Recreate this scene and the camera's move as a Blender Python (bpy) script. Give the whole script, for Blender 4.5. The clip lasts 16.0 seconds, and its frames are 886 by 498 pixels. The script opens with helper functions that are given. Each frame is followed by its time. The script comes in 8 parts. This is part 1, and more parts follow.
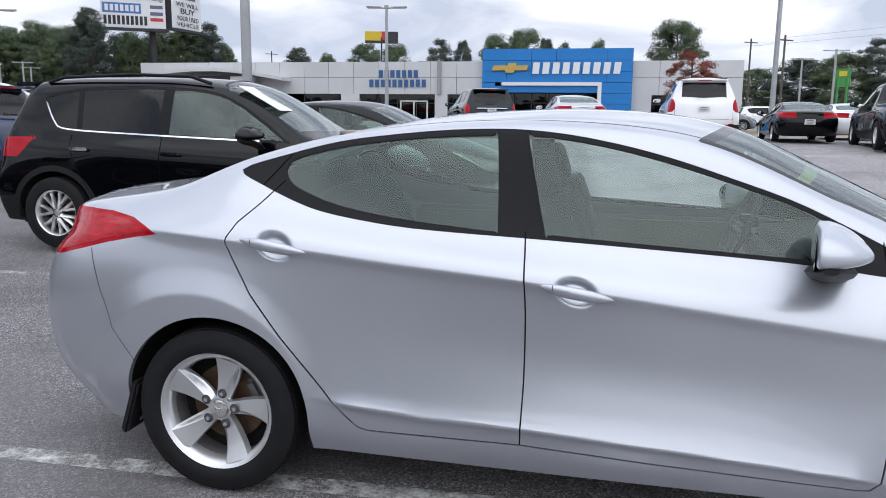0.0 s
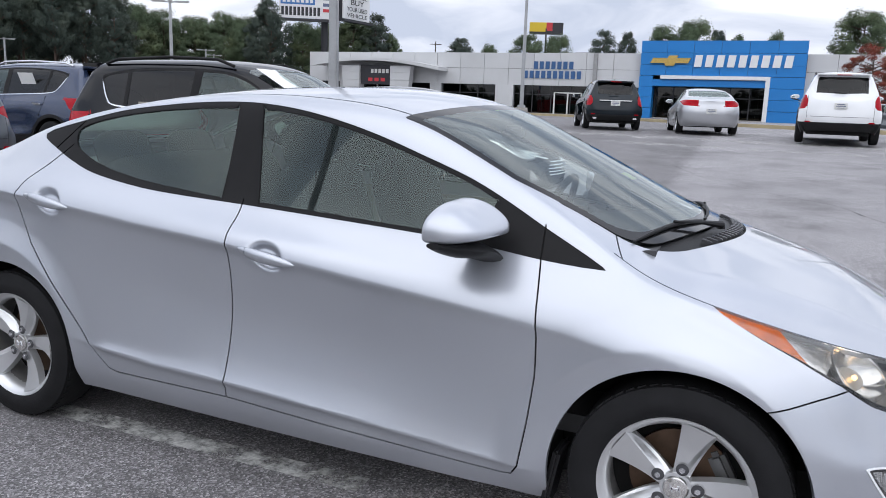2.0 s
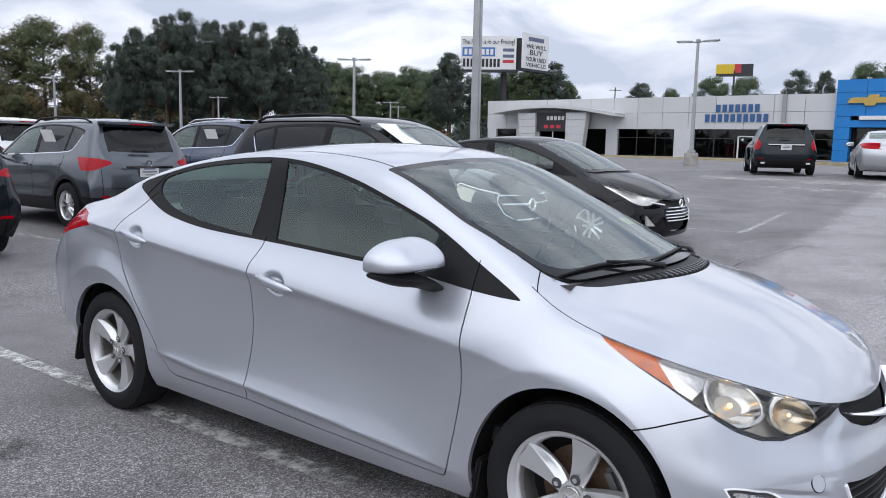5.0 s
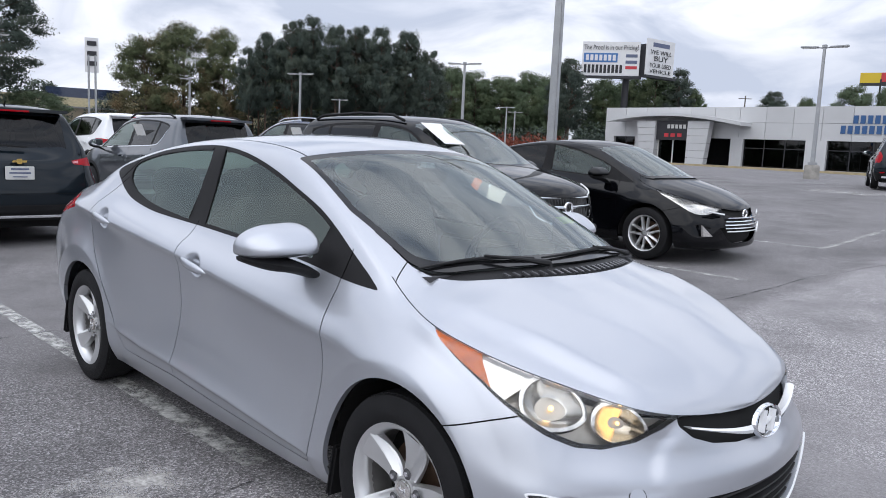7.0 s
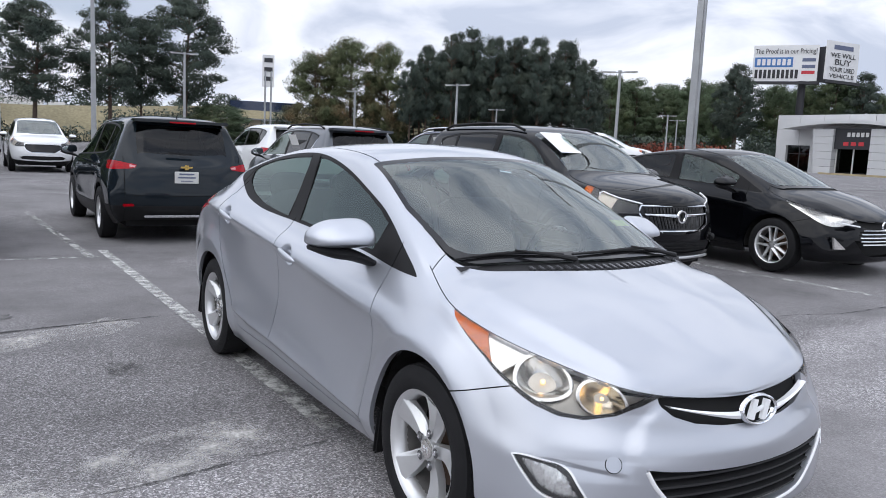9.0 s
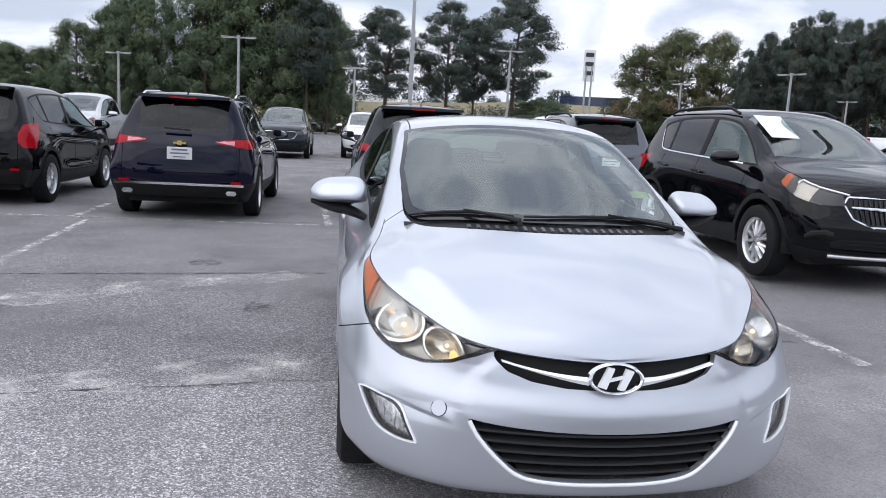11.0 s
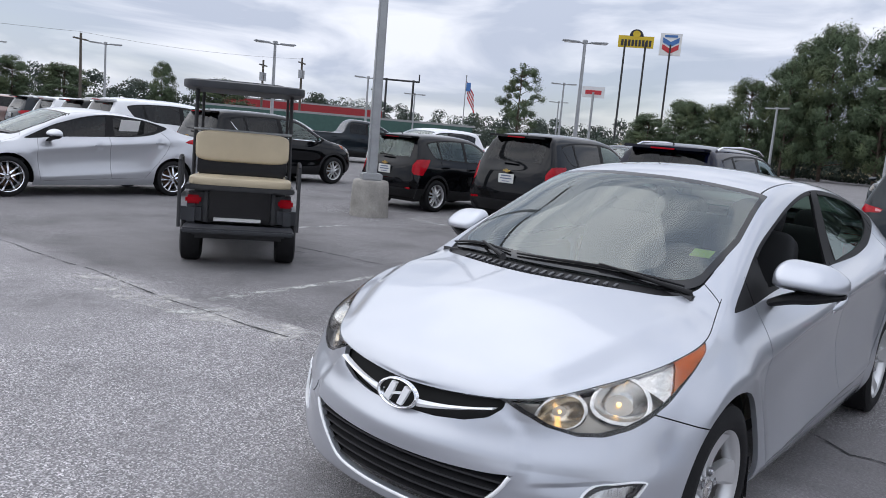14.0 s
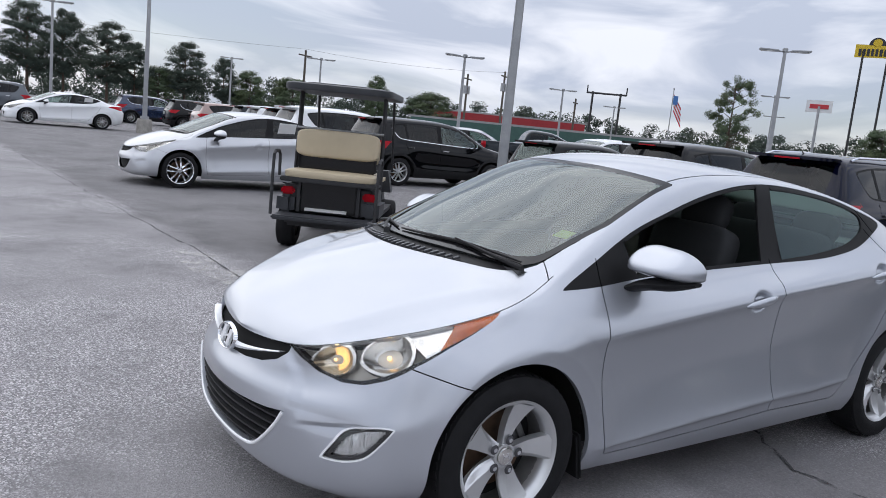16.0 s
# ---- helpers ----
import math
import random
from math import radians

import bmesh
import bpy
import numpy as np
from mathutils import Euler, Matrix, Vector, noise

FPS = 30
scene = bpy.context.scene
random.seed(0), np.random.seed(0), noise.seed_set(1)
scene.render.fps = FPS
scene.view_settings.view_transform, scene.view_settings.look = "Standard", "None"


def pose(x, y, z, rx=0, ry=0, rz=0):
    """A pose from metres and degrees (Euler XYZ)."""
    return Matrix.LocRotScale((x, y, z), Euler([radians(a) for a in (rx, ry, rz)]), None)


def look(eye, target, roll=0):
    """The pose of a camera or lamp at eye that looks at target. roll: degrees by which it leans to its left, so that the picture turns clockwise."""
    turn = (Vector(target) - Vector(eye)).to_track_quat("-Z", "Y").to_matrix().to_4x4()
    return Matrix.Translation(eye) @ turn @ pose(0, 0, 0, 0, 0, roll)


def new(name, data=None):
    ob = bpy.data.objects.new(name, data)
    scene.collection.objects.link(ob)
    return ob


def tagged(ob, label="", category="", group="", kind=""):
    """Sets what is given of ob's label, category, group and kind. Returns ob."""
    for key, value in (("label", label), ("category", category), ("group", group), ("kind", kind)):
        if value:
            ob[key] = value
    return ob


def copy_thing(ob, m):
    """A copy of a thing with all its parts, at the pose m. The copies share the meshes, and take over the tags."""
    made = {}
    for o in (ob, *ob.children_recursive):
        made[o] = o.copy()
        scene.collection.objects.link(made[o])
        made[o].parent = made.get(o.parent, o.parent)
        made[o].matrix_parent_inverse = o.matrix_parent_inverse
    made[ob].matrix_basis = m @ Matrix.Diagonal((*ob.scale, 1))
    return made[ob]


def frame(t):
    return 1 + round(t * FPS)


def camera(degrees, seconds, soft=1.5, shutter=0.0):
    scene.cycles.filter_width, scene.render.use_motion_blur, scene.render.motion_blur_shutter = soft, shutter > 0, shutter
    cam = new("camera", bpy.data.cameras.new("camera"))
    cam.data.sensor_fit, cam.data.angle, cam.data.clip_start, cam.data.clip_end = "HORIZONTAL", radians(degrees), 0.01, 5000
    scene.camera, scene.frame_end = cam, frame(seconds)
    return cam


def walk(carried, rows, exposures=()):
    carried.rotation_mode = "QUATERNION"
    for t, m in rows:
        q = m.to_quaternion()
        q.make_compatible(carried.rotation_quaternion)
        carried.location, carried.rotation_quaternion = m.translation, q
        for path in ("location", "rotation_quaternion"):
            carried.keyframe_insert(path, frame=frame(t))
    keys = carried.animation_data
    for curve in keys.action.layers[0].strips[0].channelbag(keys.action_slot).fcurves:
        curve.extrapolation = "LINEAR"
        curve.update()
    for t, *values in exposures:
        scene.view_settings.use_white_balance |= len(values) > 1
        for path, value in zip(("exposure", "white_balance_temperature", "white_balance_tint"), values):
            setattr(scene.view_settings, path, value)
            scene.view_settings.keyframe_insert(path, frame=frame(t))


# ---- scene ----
cam = camera(59.8, 16.0, soft=0.9)
PATH = [
    (0, (0.021, -3.315, 1.396), (-0.385, -1.386, 1.058), 0.6),
    (0.5, (0.422, -3.287, 1.36), (-0.02, -1.367, 1.018), 0.7),
    (1, (0.775, -3.123, 1.36), (0.263, -1.222, 1.008), 1.3),
    (1.5, (1.196, -3.03, 1.37), (0.564, -1.166, 1.01), 1.8),
    (2, (1.545, -2.967, 1.372), (0.752, -1.168, 1.004), 2.0),
    (2.5, (1.798, -2.758, 1.372), (0.833, -1.045, 1.008), 2.0),
    (3, (2.083, -2.673, 1.386), (0.962, -1.054, 1.036), 1.9),
    (3.5, (2.285, -2.693, 1.423), (1.078, -1.132, 1.093), 1.6),
    (4, (2.323, -2.778, 1.429), (1.083, -1.239, 1.125), 1.3),
    (4.5, (2.352, -2.917, 1.427), (1.123, -1.364, 1.147), 1.1),
    (5, (2.434, -2.944, 1.423), (1.233, -1.367, 1.159), 1.2),
    (5.2, (2.505, -2.921, 1.422), (1.307, -1.341, 1.161), 1.3),
    (7.3, (3.209, -2.303, 1.393), (1.731, -0.982, 1.132), 2.7),
    (7.5, (3.302, -2.291, 1.408), (1.794, -1.005, 1.148), 2.7),
    (8, (3.426, -2.356, 1.415), (1.854, -1.144, 1.166), 2.7),
    (8.2, (3.47, -2.392, 1.421), (1.877, -1.208, 1.173), 2.6),
    (10.3, (4.099, -1.437, 1.357), (2.232, -0.783, 1.067), 3.0),
    (10.5, (4.193, -1.272, 1.352), (2.294, -0.718, 1.056), 2.9),
    (11, (4.357, -0.881, 1.345), (2.4, -0.609, 1.037), 3.1),
    (11.5, (4.41, -0.448, 1.39), (2.436, -0.475, 1.069), 3.4),
    (12, (4.474, 0.029, 1.416), (2.529, -0.309, 1.092), 3.6),
    (12.5, (4.399, 0.475, 1.42), (2.526, -0.149, 1.099), 3.9),
    (13, (4.303, 0.905, 1.449), (2.532, 0.026, 1.143), 4.3),
    (13.5, (4.212, 1.335, 1.468), (2.563, 0.242, 1.173), 4.6),
    (14, (3.994, 1.701, 1.474), (2.472, 0.436, 1.184), 4.9),
    (14.5, (3.838, 2.095, 1.471), (2.433, 0.702, 1.178), 5.0),
    (15, (3.639, 2.361, 1.462), (2.331, 0.877, 1.164), 5.3),
    (15.5, (3.325, 2.583, 1.471), (2.117, 1.019, 1.167), 5.6),
    (16, (3.122, 2.834, 1.464), (1.993, 1.212, 1.16), 5.8),
]
walk(cam, [(t, look(eye, target, roll)) for t, eye, target, roll in PATH], exposures=[(0, .18), (3, .18), (5, .16), (8, .14), (10.5, .26), (12, .30), (13, .20), (14, .05), (15, -.03), (16, .0)])

# ---- sky, sun, exposure ----
world = bpy.data.worlds.new("sky")
scene.world = world
world.use_nodes = True
wn, wl = world.node_tree.nodes, world.node_tree.links
wn.clear()
w_out, w_bg = wn.new("ShaderNodeOutputWorld"), wn.new("ShaderNodeBackground")
w_sky = wn.new("ShaderNodeTexSky")
w_sky.sky_type, w_sky.sun_disc = "NISHITA", False
SUN_EL, SUN_AZ = 52.0, -70.0
w_sky.sun_elevation, w_sky.sun_rotation = radians(SUN_EL), radians(90 - SUN_AZ)
w_tc, w_map = wn.new("ShaderNodeTexCoord"), wn.new("ShaderNodeMapping")
w_noise, w_ramp, w_mix = wn.new("ShaderNodeTexNoise"), wn.new("ShaderNodeValToRGB"), wn.new("ShaderNodeMix")
w_n2, w_r2 = wn.new("ShaderNodeTexNoise"), wn.new("ShaderNodeValToRGB")
w_map.inputs["Scale"].default_value = (1.0, 1.0, 3.4)
w_noise.inputs["Scale"].default_value, w_noise.inputs["Detail"].default_value = 1.7, 7
w_noise.inputs["Distortion"].default_value = 0.5
w_n2.inputs["Scale"].default_value, w_n2.inputs["Detail"].default_value = 3.4, 6
w_n2.inputs["Distortion"].default_value = 0.8
w_ramp.color_ramp.elements[0].position, w_ramp.color_ramp.elements[1].position = 0.32, 0.50
w_ramp.color_ramp.elements[0].color = (0.55, 0.55, 0.55, 1)
w_r2.color_ramp.elements[0].position, w_r2.color_ramp.elements[1].position = 0.39, 0.57
w_r2.color_ramp.elements[0].color, w_r2.color_ramp.elements[1].color = (5.3, 5.9, 7.3, 1), (9.0, 9.35, 10.4, 1)
w_mix.data_type = "RGBA"
wl.new(w_tc.outputs["Generated"], w_map.inputs["Vector"])
wl.new(w_map.outputs["Vector"], w_noise.inputs["Vector"])
wl.new(w_map.outputs["Vector"], w_n2.inputs["Vector"])
wl.new(w_noise.outputs["Fac"], w_ramp.inputs["Fac"])
wl.new(w_n2.outputs["Fac"], w_r2.inputs["Fac"])
wl.new(w_ramp.outputs["Color"], w_mix.inputs["Factor"])
wl.new(w_sky.outputs["Color"], w_mix.inputs[6])
wl.new(w_r2.outputs["Color"], w_mix.inputs[7])
w_sep, w_up, w_mul = wn.new("ShaderNodeSeparateXYZ"), wn.new("ShaderNodeMapRange"), wn.new("ShaderNodeVectorMath")
w_up.inputs["From Min"].default_value, w_up.inputs["From Max"].default_value = 0.12, 0.95
w_up.inputs["To Min"].default_value, w_up.inputs["To Max"].default_value = 1.0, 1.55
w_mul.operation = "SCALE"
wl.new(w_tc.outputs["Generated"], w_sep.inputs["Vector"])
wl.new(w_sep.outputs["Z"], w_up.inputs["Value"])
wl.new(w_mix.outputs[2], w_mul.inputs[0])
wl.new(w_up.outputs["Result"], w_mul.inputs["Scale"])
wl.new(w_mul.outputs["Vector"], w_bg.inputs["Color"])
w_bg.inputs["Strength"].default_value = 0.10
wl.new(w_bg.outputs["Background"], w_out.inputs["Surface"])

sun = new("sun", bpy.data.lights.new("sun", "SUN"))
sun.data.energy, sun.data.angle, sun.data.color = 1.0, radians(90), (1.0, 0.98, 0.95)
sa, se = radians(SUN_AZ), radians(SUN_EL)
sun.matrix_world = look((0, 0, 60), (-math.cos(sa) * math.cos(se), -math.sin(sa) * math.cos(se), 60 - math.sin(se)))
scene.view_settings.exposure = 0.0


# ---- materials ----
def mat(name, color, rough=0.6, metal=0.0, coat=0.0, spec=0.5, trans=0.0, ior=1.45, emit=0.0, var=0.0, var_scale=3.0, fine=0.0,
        fine_scale=120.0, bump=0.0, bump_scale=150.0, rough_var=0.0, stretch=None, alpha=1.0, per_object=0.0):
    m = bpy.data.materials.new(name)
    m.use_nodes = True
    n, l = m.node_tree.nodes, m.node_tree.links
    b = n["Principled BSDF"]
    b.inputs["Base Color"].default_value = (*color, 1)
    b.inputs["Roughness"].default_value, b.inputs["Metallic"].default_value = rough, metal
    b.inputs["Coat Weight"].default_value, b.inputs["Coat Roughness"].default_value = coat, 0.03
    b.inputs["Specular IOR Level"].default_value = spec
    b.inputs["Transmission Weight"].default_value, b.inputs["IOR"].default_value = trans, ior
    b.inputs["Alpha"].default_value = alpha
    if emit:
        b.inputs["Emission Color"].default_value, b.inputs["Emission Strength"].default_value = (*color, 1), emit
    tc = n.new("ShaderNodeTexCoord")
    vec = tc.outputs["Object"]
    if stretch:
        mp = n.new("ShaderNodeMapping")
        mp.inputs["Scale"].default_value = stretch
        l.new(vec, mp.inputs["Vector"])
        vec = mp.outputs["Vector"]

    def tex(scale, detail=4.0):
        t = n.new("ShaderNodeTexNoise")
        t.inputs["Scale"].default_value, t.inputs["Detail"].default_value = scale, detail
        l.new(vec, t.inputs["Vector"])
        return t.outputs["Fac"]

    def span(src, low, high):
        r = n.new("ShaderNodeMapRange")
        r.inputs["From Min"].default_value, r.inputs["From Max"].default_value = 0.25, 0.75
        r.inputs["To Min"].default_value, r.inputs["To Max"].default_value = low, high
        l.new(src, r.inputs["Value"])
        return r.outputs["Result"]

    value = None
    for amount, scale in ((var, var_scale), (fine, fine_scale)):
        if amount:
            v = span(tex(scale), 1 - amount, 1 + amount)
            if value is None:
                value = v
            else:
                mu = n.new("ShaderNodeMath")
                mu.operation = "MULTIPLY"
                l.new(value, mu.inputs[0]), l.new(v, mu.inputs[1])
                value = mu.outputs[0]
    if per_object:
        oi = n.new("ShaderNodeObjectInfo")
        v = n.new("ShaderNodeMapRange")
        v.inputs["To Min"].default_value, v.inputs["To Max"].default_value = 1 - per_object, 1 + per_object
        l.new(oi.outputs["Random"], v.inputs["Value"])
        if value is None:
            value = v.outputs["Result"]
        else:
            mu = n.new("ShaderNodeMath")
            mu.operation = "MULTIPLY"
            l.new(value, mu.inputs[0]), l.new(v.outputs["Result"], mu.inputs[1])
            value = mu.outputs[0]
    if value is not None:
        hs = n.new("ShaderNodeHueSaturation")
        hs.inputs["Color"].default_value = (*color, 1)
        l.new(value, hs.inputs["Value"])
        l.new(hs.outputs["Color"], b.inputs["Base Color"])
    if rough_var:
        l.new(span(tex(var_scale * 1.7), max(0.02, rough - rough_var), rough + rough_var), b.inputs["Roughness"])
    if bump:
        bm_ = n.new("ShaderNodeBump")
        bm_.inputs["Strength"].default_value, bm_.inputs["Distance"].default_value = bump, 0.01
        l.new(tex(bump_scale, 6), bm_.inputs["Height"])
        l.new(bm_.outputs["Normal"], b.inputs["Normal"])
    return m


M = {}
M["silver"] = mat("silver_paint", (0.478, 0.498, 0.542), 0.34, 0.68, coat=1.0, fine=0.05, fine_scale=900, var=0.02, var_scale=2)
M["black"] = mat("black_paint", (0.0022, 0.0024, 0.0034), 0.03, 0.0, coat=0, var=0.1, spec=.36)
M["navy"] = mat("navy_paint", (0.0025, 0.0032, 0.014), 0.03, 0.0, coat=0, var=0.1, spec=.36)
M["graphite"] = mat("graphite_paint", (0.085, 0.095, 0.110), 0.3, 0.7, coat=0.9, fine=0.03, fine_scale=800)
M["darkgrey"] = mat("dark_grey_paint", (0.010, 0.015, 0.020), 0.04, 0.1, coat=0, var=0.1, spec=.42)
M["white"] = mat("white_paint", (0.75, 0.76, 0.77), 0.25, 0.0, coat=0.8, var=0.03)
M["lightsilver"] = mat("light_silver_paint", (0.50, 0.51, 0.535), 0.3, 0.6, coat=0.8, var=0.02)
M["red"] = mat("red_paint", (0.22, 0.012, 0.018), 0.25, 0.4, coat=1.0)
M["rose"] = mat("rose_gold_paint", (0.30, 0.22, 0.20), 0.3, 0.6, coat=0.9)
M["blue"] = mat("dark_blue_paint", (0.02, 0.035, 0.08), 0.25, 0.4, coat=1.0)
M["plastic"] = mat("black_plastic", (0.013, 0.013, 0.014), 0.5, spec=.3, var=0.15, var_scale=20, bump=0.08, bump_scale=900)
M["trim"] = mat("window_trim", (0.012, 0.0118, 0.0125), 0.5, spec=.16, var=0.1, var_scale=15)
M["slat"] = mat("grille_plastic", (0.030, 0.030, 0.032), 0.55, spec=.3)
M["gloss"] = mat("gloss_black", (0.008, 0.008, 0.009), 0.12)
M["seam"] = mat("panel_gap", (0.004, 0.004, 0.004), 0.9)
M["privacy"] = mat("tinted_glass", (0.010, 0.012, 0.012), 0.03, spec=0.6)
M["rubber"] = mat("tyre_rubber", (0.010, 0.010, 0.011), 0.7, spec=.3, var=0.25, var_scale=14, bump=0.15, bump_scale=400)
M["alloy"] = mat("alloy_wheel", (0.66, 0.665, 0.67), 0.33, 0.72, coat=0.3, var=0.04, var_scale=12)
M["chrome"] = mat("chrome", (0.80, 0.81, 0.83), 0.08, 1.0)
# alloy grey taken darker: the shade inside the rim is put into the colour
M["barrel_shade"] = mat("shaded_barrel_grey", (0.34, 0.335, 0.33), 0.42, 0.6, var=.25, var_scale=12)
M["brake"] = mat("rusty_brake_disc", (0.12, 0.075, 0.05), 0.55, 0.6, var=0.4, var_scale=18)
M["well"] = mat("wheel_well_liner", (0.008, 0.008, 0.008), 0.9)
M["cloth"] = mat("grey_seat_cloth", (0.024, 0.025, 0.027), 0.9, var=0.1, var_scale=8)
M["beige"] = mat("beige_trim", (0.32, 0.29, 0.25), 0.8, var=0.06, var_scale=6)
M["greytrim"] = mat("grey_cabin_trim", (0.30, 0.30, 0.29), 0.85, var=0.08, var_scale=6)
M["dash"] = mat("dashboard_plastic", (0.055, 0.055, 0.058), 0.65, bump=0.1, bump_scale=600)
M["redlamp"] = mat("red_lamp_lens", (0.34, 0.003, 0.010), 0.06, spec=.14, var=0.18, var_scale=16)
M["redbright"] = mat("bright_red_lens", (0.36, 0.004, 0.012), 0.05, coat=.12, spec=.2, var=0.35, var_scale=22, stretch=(1, 1, 4))
M["amber"] = mat("amber_lamp_lens", (0.62, 0.14, 0.012), 0.1, coat=1.0, var=0.25, var_scale=40)
M["clear"] = mat("lamp_lens", (0.95, 0.96, 0.97), 0.0, trans=1.0, ior=1.15)
M["lampbowl"] = mat("lamp_reflector", (0.78, 0.76, 0.73), 0.18, 0.9, var=0.15, var_scale=45, bump=.10, bump_scale=45)
M["reflector"] = mat("bright_reflector", (0.70, 0.69, 0.67), 0.16, 0.92, var=.1, var_scale=30)
# reflector chrome with the bulb's warm glow put into its tint
M["glowreflector"] = mat("bulb_glow_reflector", (0.68, 0.61, 0.50), 0.18, 0.92, var=.12, var_scale=30)
M["foglamp"] = mat("ribbed_fog_reflector", (0.90, 0.91, 0.92), 0.13, 0.75, bump=1.0, bump_scale=1.0, stretch=(70, 70, 6))
M["lampgrey"] = mat("grey_lamp_housing", (0.55, 0.51, 0.45), 0.28, 0.5, var=.12, var_scale=25)
M["satin"] = mat("satin_silver_strip", (0.90, 0.91, 0.92), 0.22, 0.15)
M["lampdark"] = mat("lamp_housing", (0.06, 0.06, 0.065), 0.3)
M["bulb"] = mat("warm_bulb", (1.0, 0.62, 0.26), 0.3, emit=2.4)
M["paper"] = mat("white_paper", (0.78, 0.78, 0.77), 0.7, var=0.04, var_scale=10)
M["pinklens"] = mat("pale_pink_lens", (0.62, 0.26, 0.29), 0.10, coat=.6, var=.2, var_scale=40)
M["greensticker"] = mat("green_sticker", (0.66, 0.82, 0.20), 0.6, var=.1, var_scale=60)
M["plate"] = mat("number_plate", (0.62, 0.62, 0.60), 0.5, var=0.05, var_scale=20)
M["platebar"] = mat("plate_print", (0.12, 0.14, 0.22), 0.6)
M["gold"] = mat("gold_badge", (0.55, 0.38, 0.12), 0.25, 0.8)


# ---- mesh helpers ----
def obj(name, verts, faces, material, parent=None, label="", smooth=False, normals=None):
    me = bpy.data.meshes.new(name)
    me.from_pydata([tuple(map(float, v)) for v in verts], [], [tuple(map(int, f)) for f in faces])
    me.materials.append(material)
    if smooth or normals is not None:
        me.shade_smooth()
    me.update()
    if normals is not None:
        me.normals_split_custom_set_from_vertices([tuple(map(float, q)) for q in normals])
    ob = new(name, me)
    ob.parent = parent
    if label:
        ob["label"] = label
    return ob


def part(name, bm, material, parent=None, label="", smooth=False):
    """Links a bmesh as one mesh object under a thing or a part."""
    me = bpy.data.meshes.new(name)
    bmesh.ops.recalc_face_normals(bm, faces=bm.faces)
    bm.to_mesh(me)
    bm.free()
    me.materials.append(material)
    if smooth:
        me.shade_smooth()
        me.set_sharp_from_angle(angle=radians(38))
    ob = new(name, me)
    ob.parent = parent
    if label:
        ob["label"] = label
    return ob


def thing(name, m, label, category, group="", kind=""):
    ob = new(name)
    ob.matrix_basis = m
    ob.empty_display_size = 0.1
    return tagged(ob, label, category, group, kind)


def box(bm, cx, cy, cz, sx, sy, sz, bevel=0.0, turn=None, taper=None):
    g = bmesh.ops.create_cube(bm, size=1.0)["verts"]
    for v in g:
        k = 1.0
        if taper and v.co.z > 0:
            k = taper
        v.co = Vector((v.co.x * sx * k, v.co.y * sy * k, v.co.z * sz))
    if bevel:
        es = list({e for v in g for e in v.link_edges})
        g = list({v for f in bmesh.ops.bevel(bm, geom=es, offset=bevel, segments=2, affect="EDGES")["faces"] for v in f.verts} | {v for v in g if v.is_valid})
    if turn is not None:
        bmesh.ops.transform(bm, matrix=turn, verts=g)
    bmesh.ops.translate(bm, vec=(cx, cy, cz), verts=g)
    return g


def tube(bm, a, b, r0, r1=None, seg=12, caps=True):
    a, b = Vector(a), Vector(b)
    r1 = r0 if r1 is None else r1
    g = bmesh.ops.create_cone(bm, cap_ends=caps, segments=seg, radius1=r0, radius2=r1, depth=(b - a).length)["verts"]
    q = (b - a).to_track_quat("Z", "Y").to_matrix().to_4x4()
    bmesh.ops.transform(bm, matrix=Matrix.Translation((a + b) / 2) @ q, verts=g)
    return g


def ball(bm, c, rx, ry, rz, seg=16, rings=10):
    g = bmesh.ops.create_uvsphere(bm, u_segments=seg, v_segments=rings, radius=1.0)["verts"]
    for v in g:
        v.co = Vector((v.co.x * rx + c[0], v.co.y * ry + c[1], v.co.z * rz + c[2]))
    return g


def cushion(bm, cx, cy, cz, sx, sy, sz, lean=0.0, power=.42):
    """A stuffed block with full, rounded edges."""
    g = bmesh.ops.create_uvsphere(bm, u_segments=28, v_segments=16, radius=1.0)["verts"]
    r = Matrix.Rotation(lean, 3, "Y")
    for v in g:
        p = Vector([math.copysign(abs(c) ** power, c) for c in v.co])
        p = Vector((p.x * sx / 2, p.y * sy / 2, p.z * sz / 2)) * .93
        v.co = r @ p + Vector((cx, cy, cz))
    return g


def lathe(bm, profile, seg=40, axis="Y", centre=(0, 0, 0)):
    """Turns (offset along the axis, radius) pairs about the axis."""
    rings = []
    for o, r in profile:
        ring = []
        for i in range(seg):
            a = 2 * math.pi * i / seg
            p = {"Y": (r * math.cos(a), o, r * math.sin(a)), "Z": (r * math.cos(a), r * math.sin(a), o), "X": (o, r * math.cos(a), r * math.sin(a))}[axis]
            ring.append(bm.verts.new((p[0] + centre[0], p[1] + centre[1], p[2] + centre[2])))
        rings.append(ring)
    for p, q in zip(rings, rings[1:]):
        for i in range(seg):
            j = (i + 1) % seg
            bm.faces.new((p[i], p[j], q[j], q[i]))


def extrude_outline(bm, pts, depth, place):
    """A flat outline (u, v) given thickness; place maps (u, v, w) to a point."""
    n = len(pts)
    a = [bm.verts.new(place(u, v, 0)) for u, v in pts]
    b = [bm.verts.new(place(u, v, depth)) for u, v in pts]
    bm.faces.new(a), bm.faces.new(b[::-1])
    for i in range(n):
        bm.faces.new((a[i], b[i], b[(i + 1) % n], a[(i + 1) % n]))


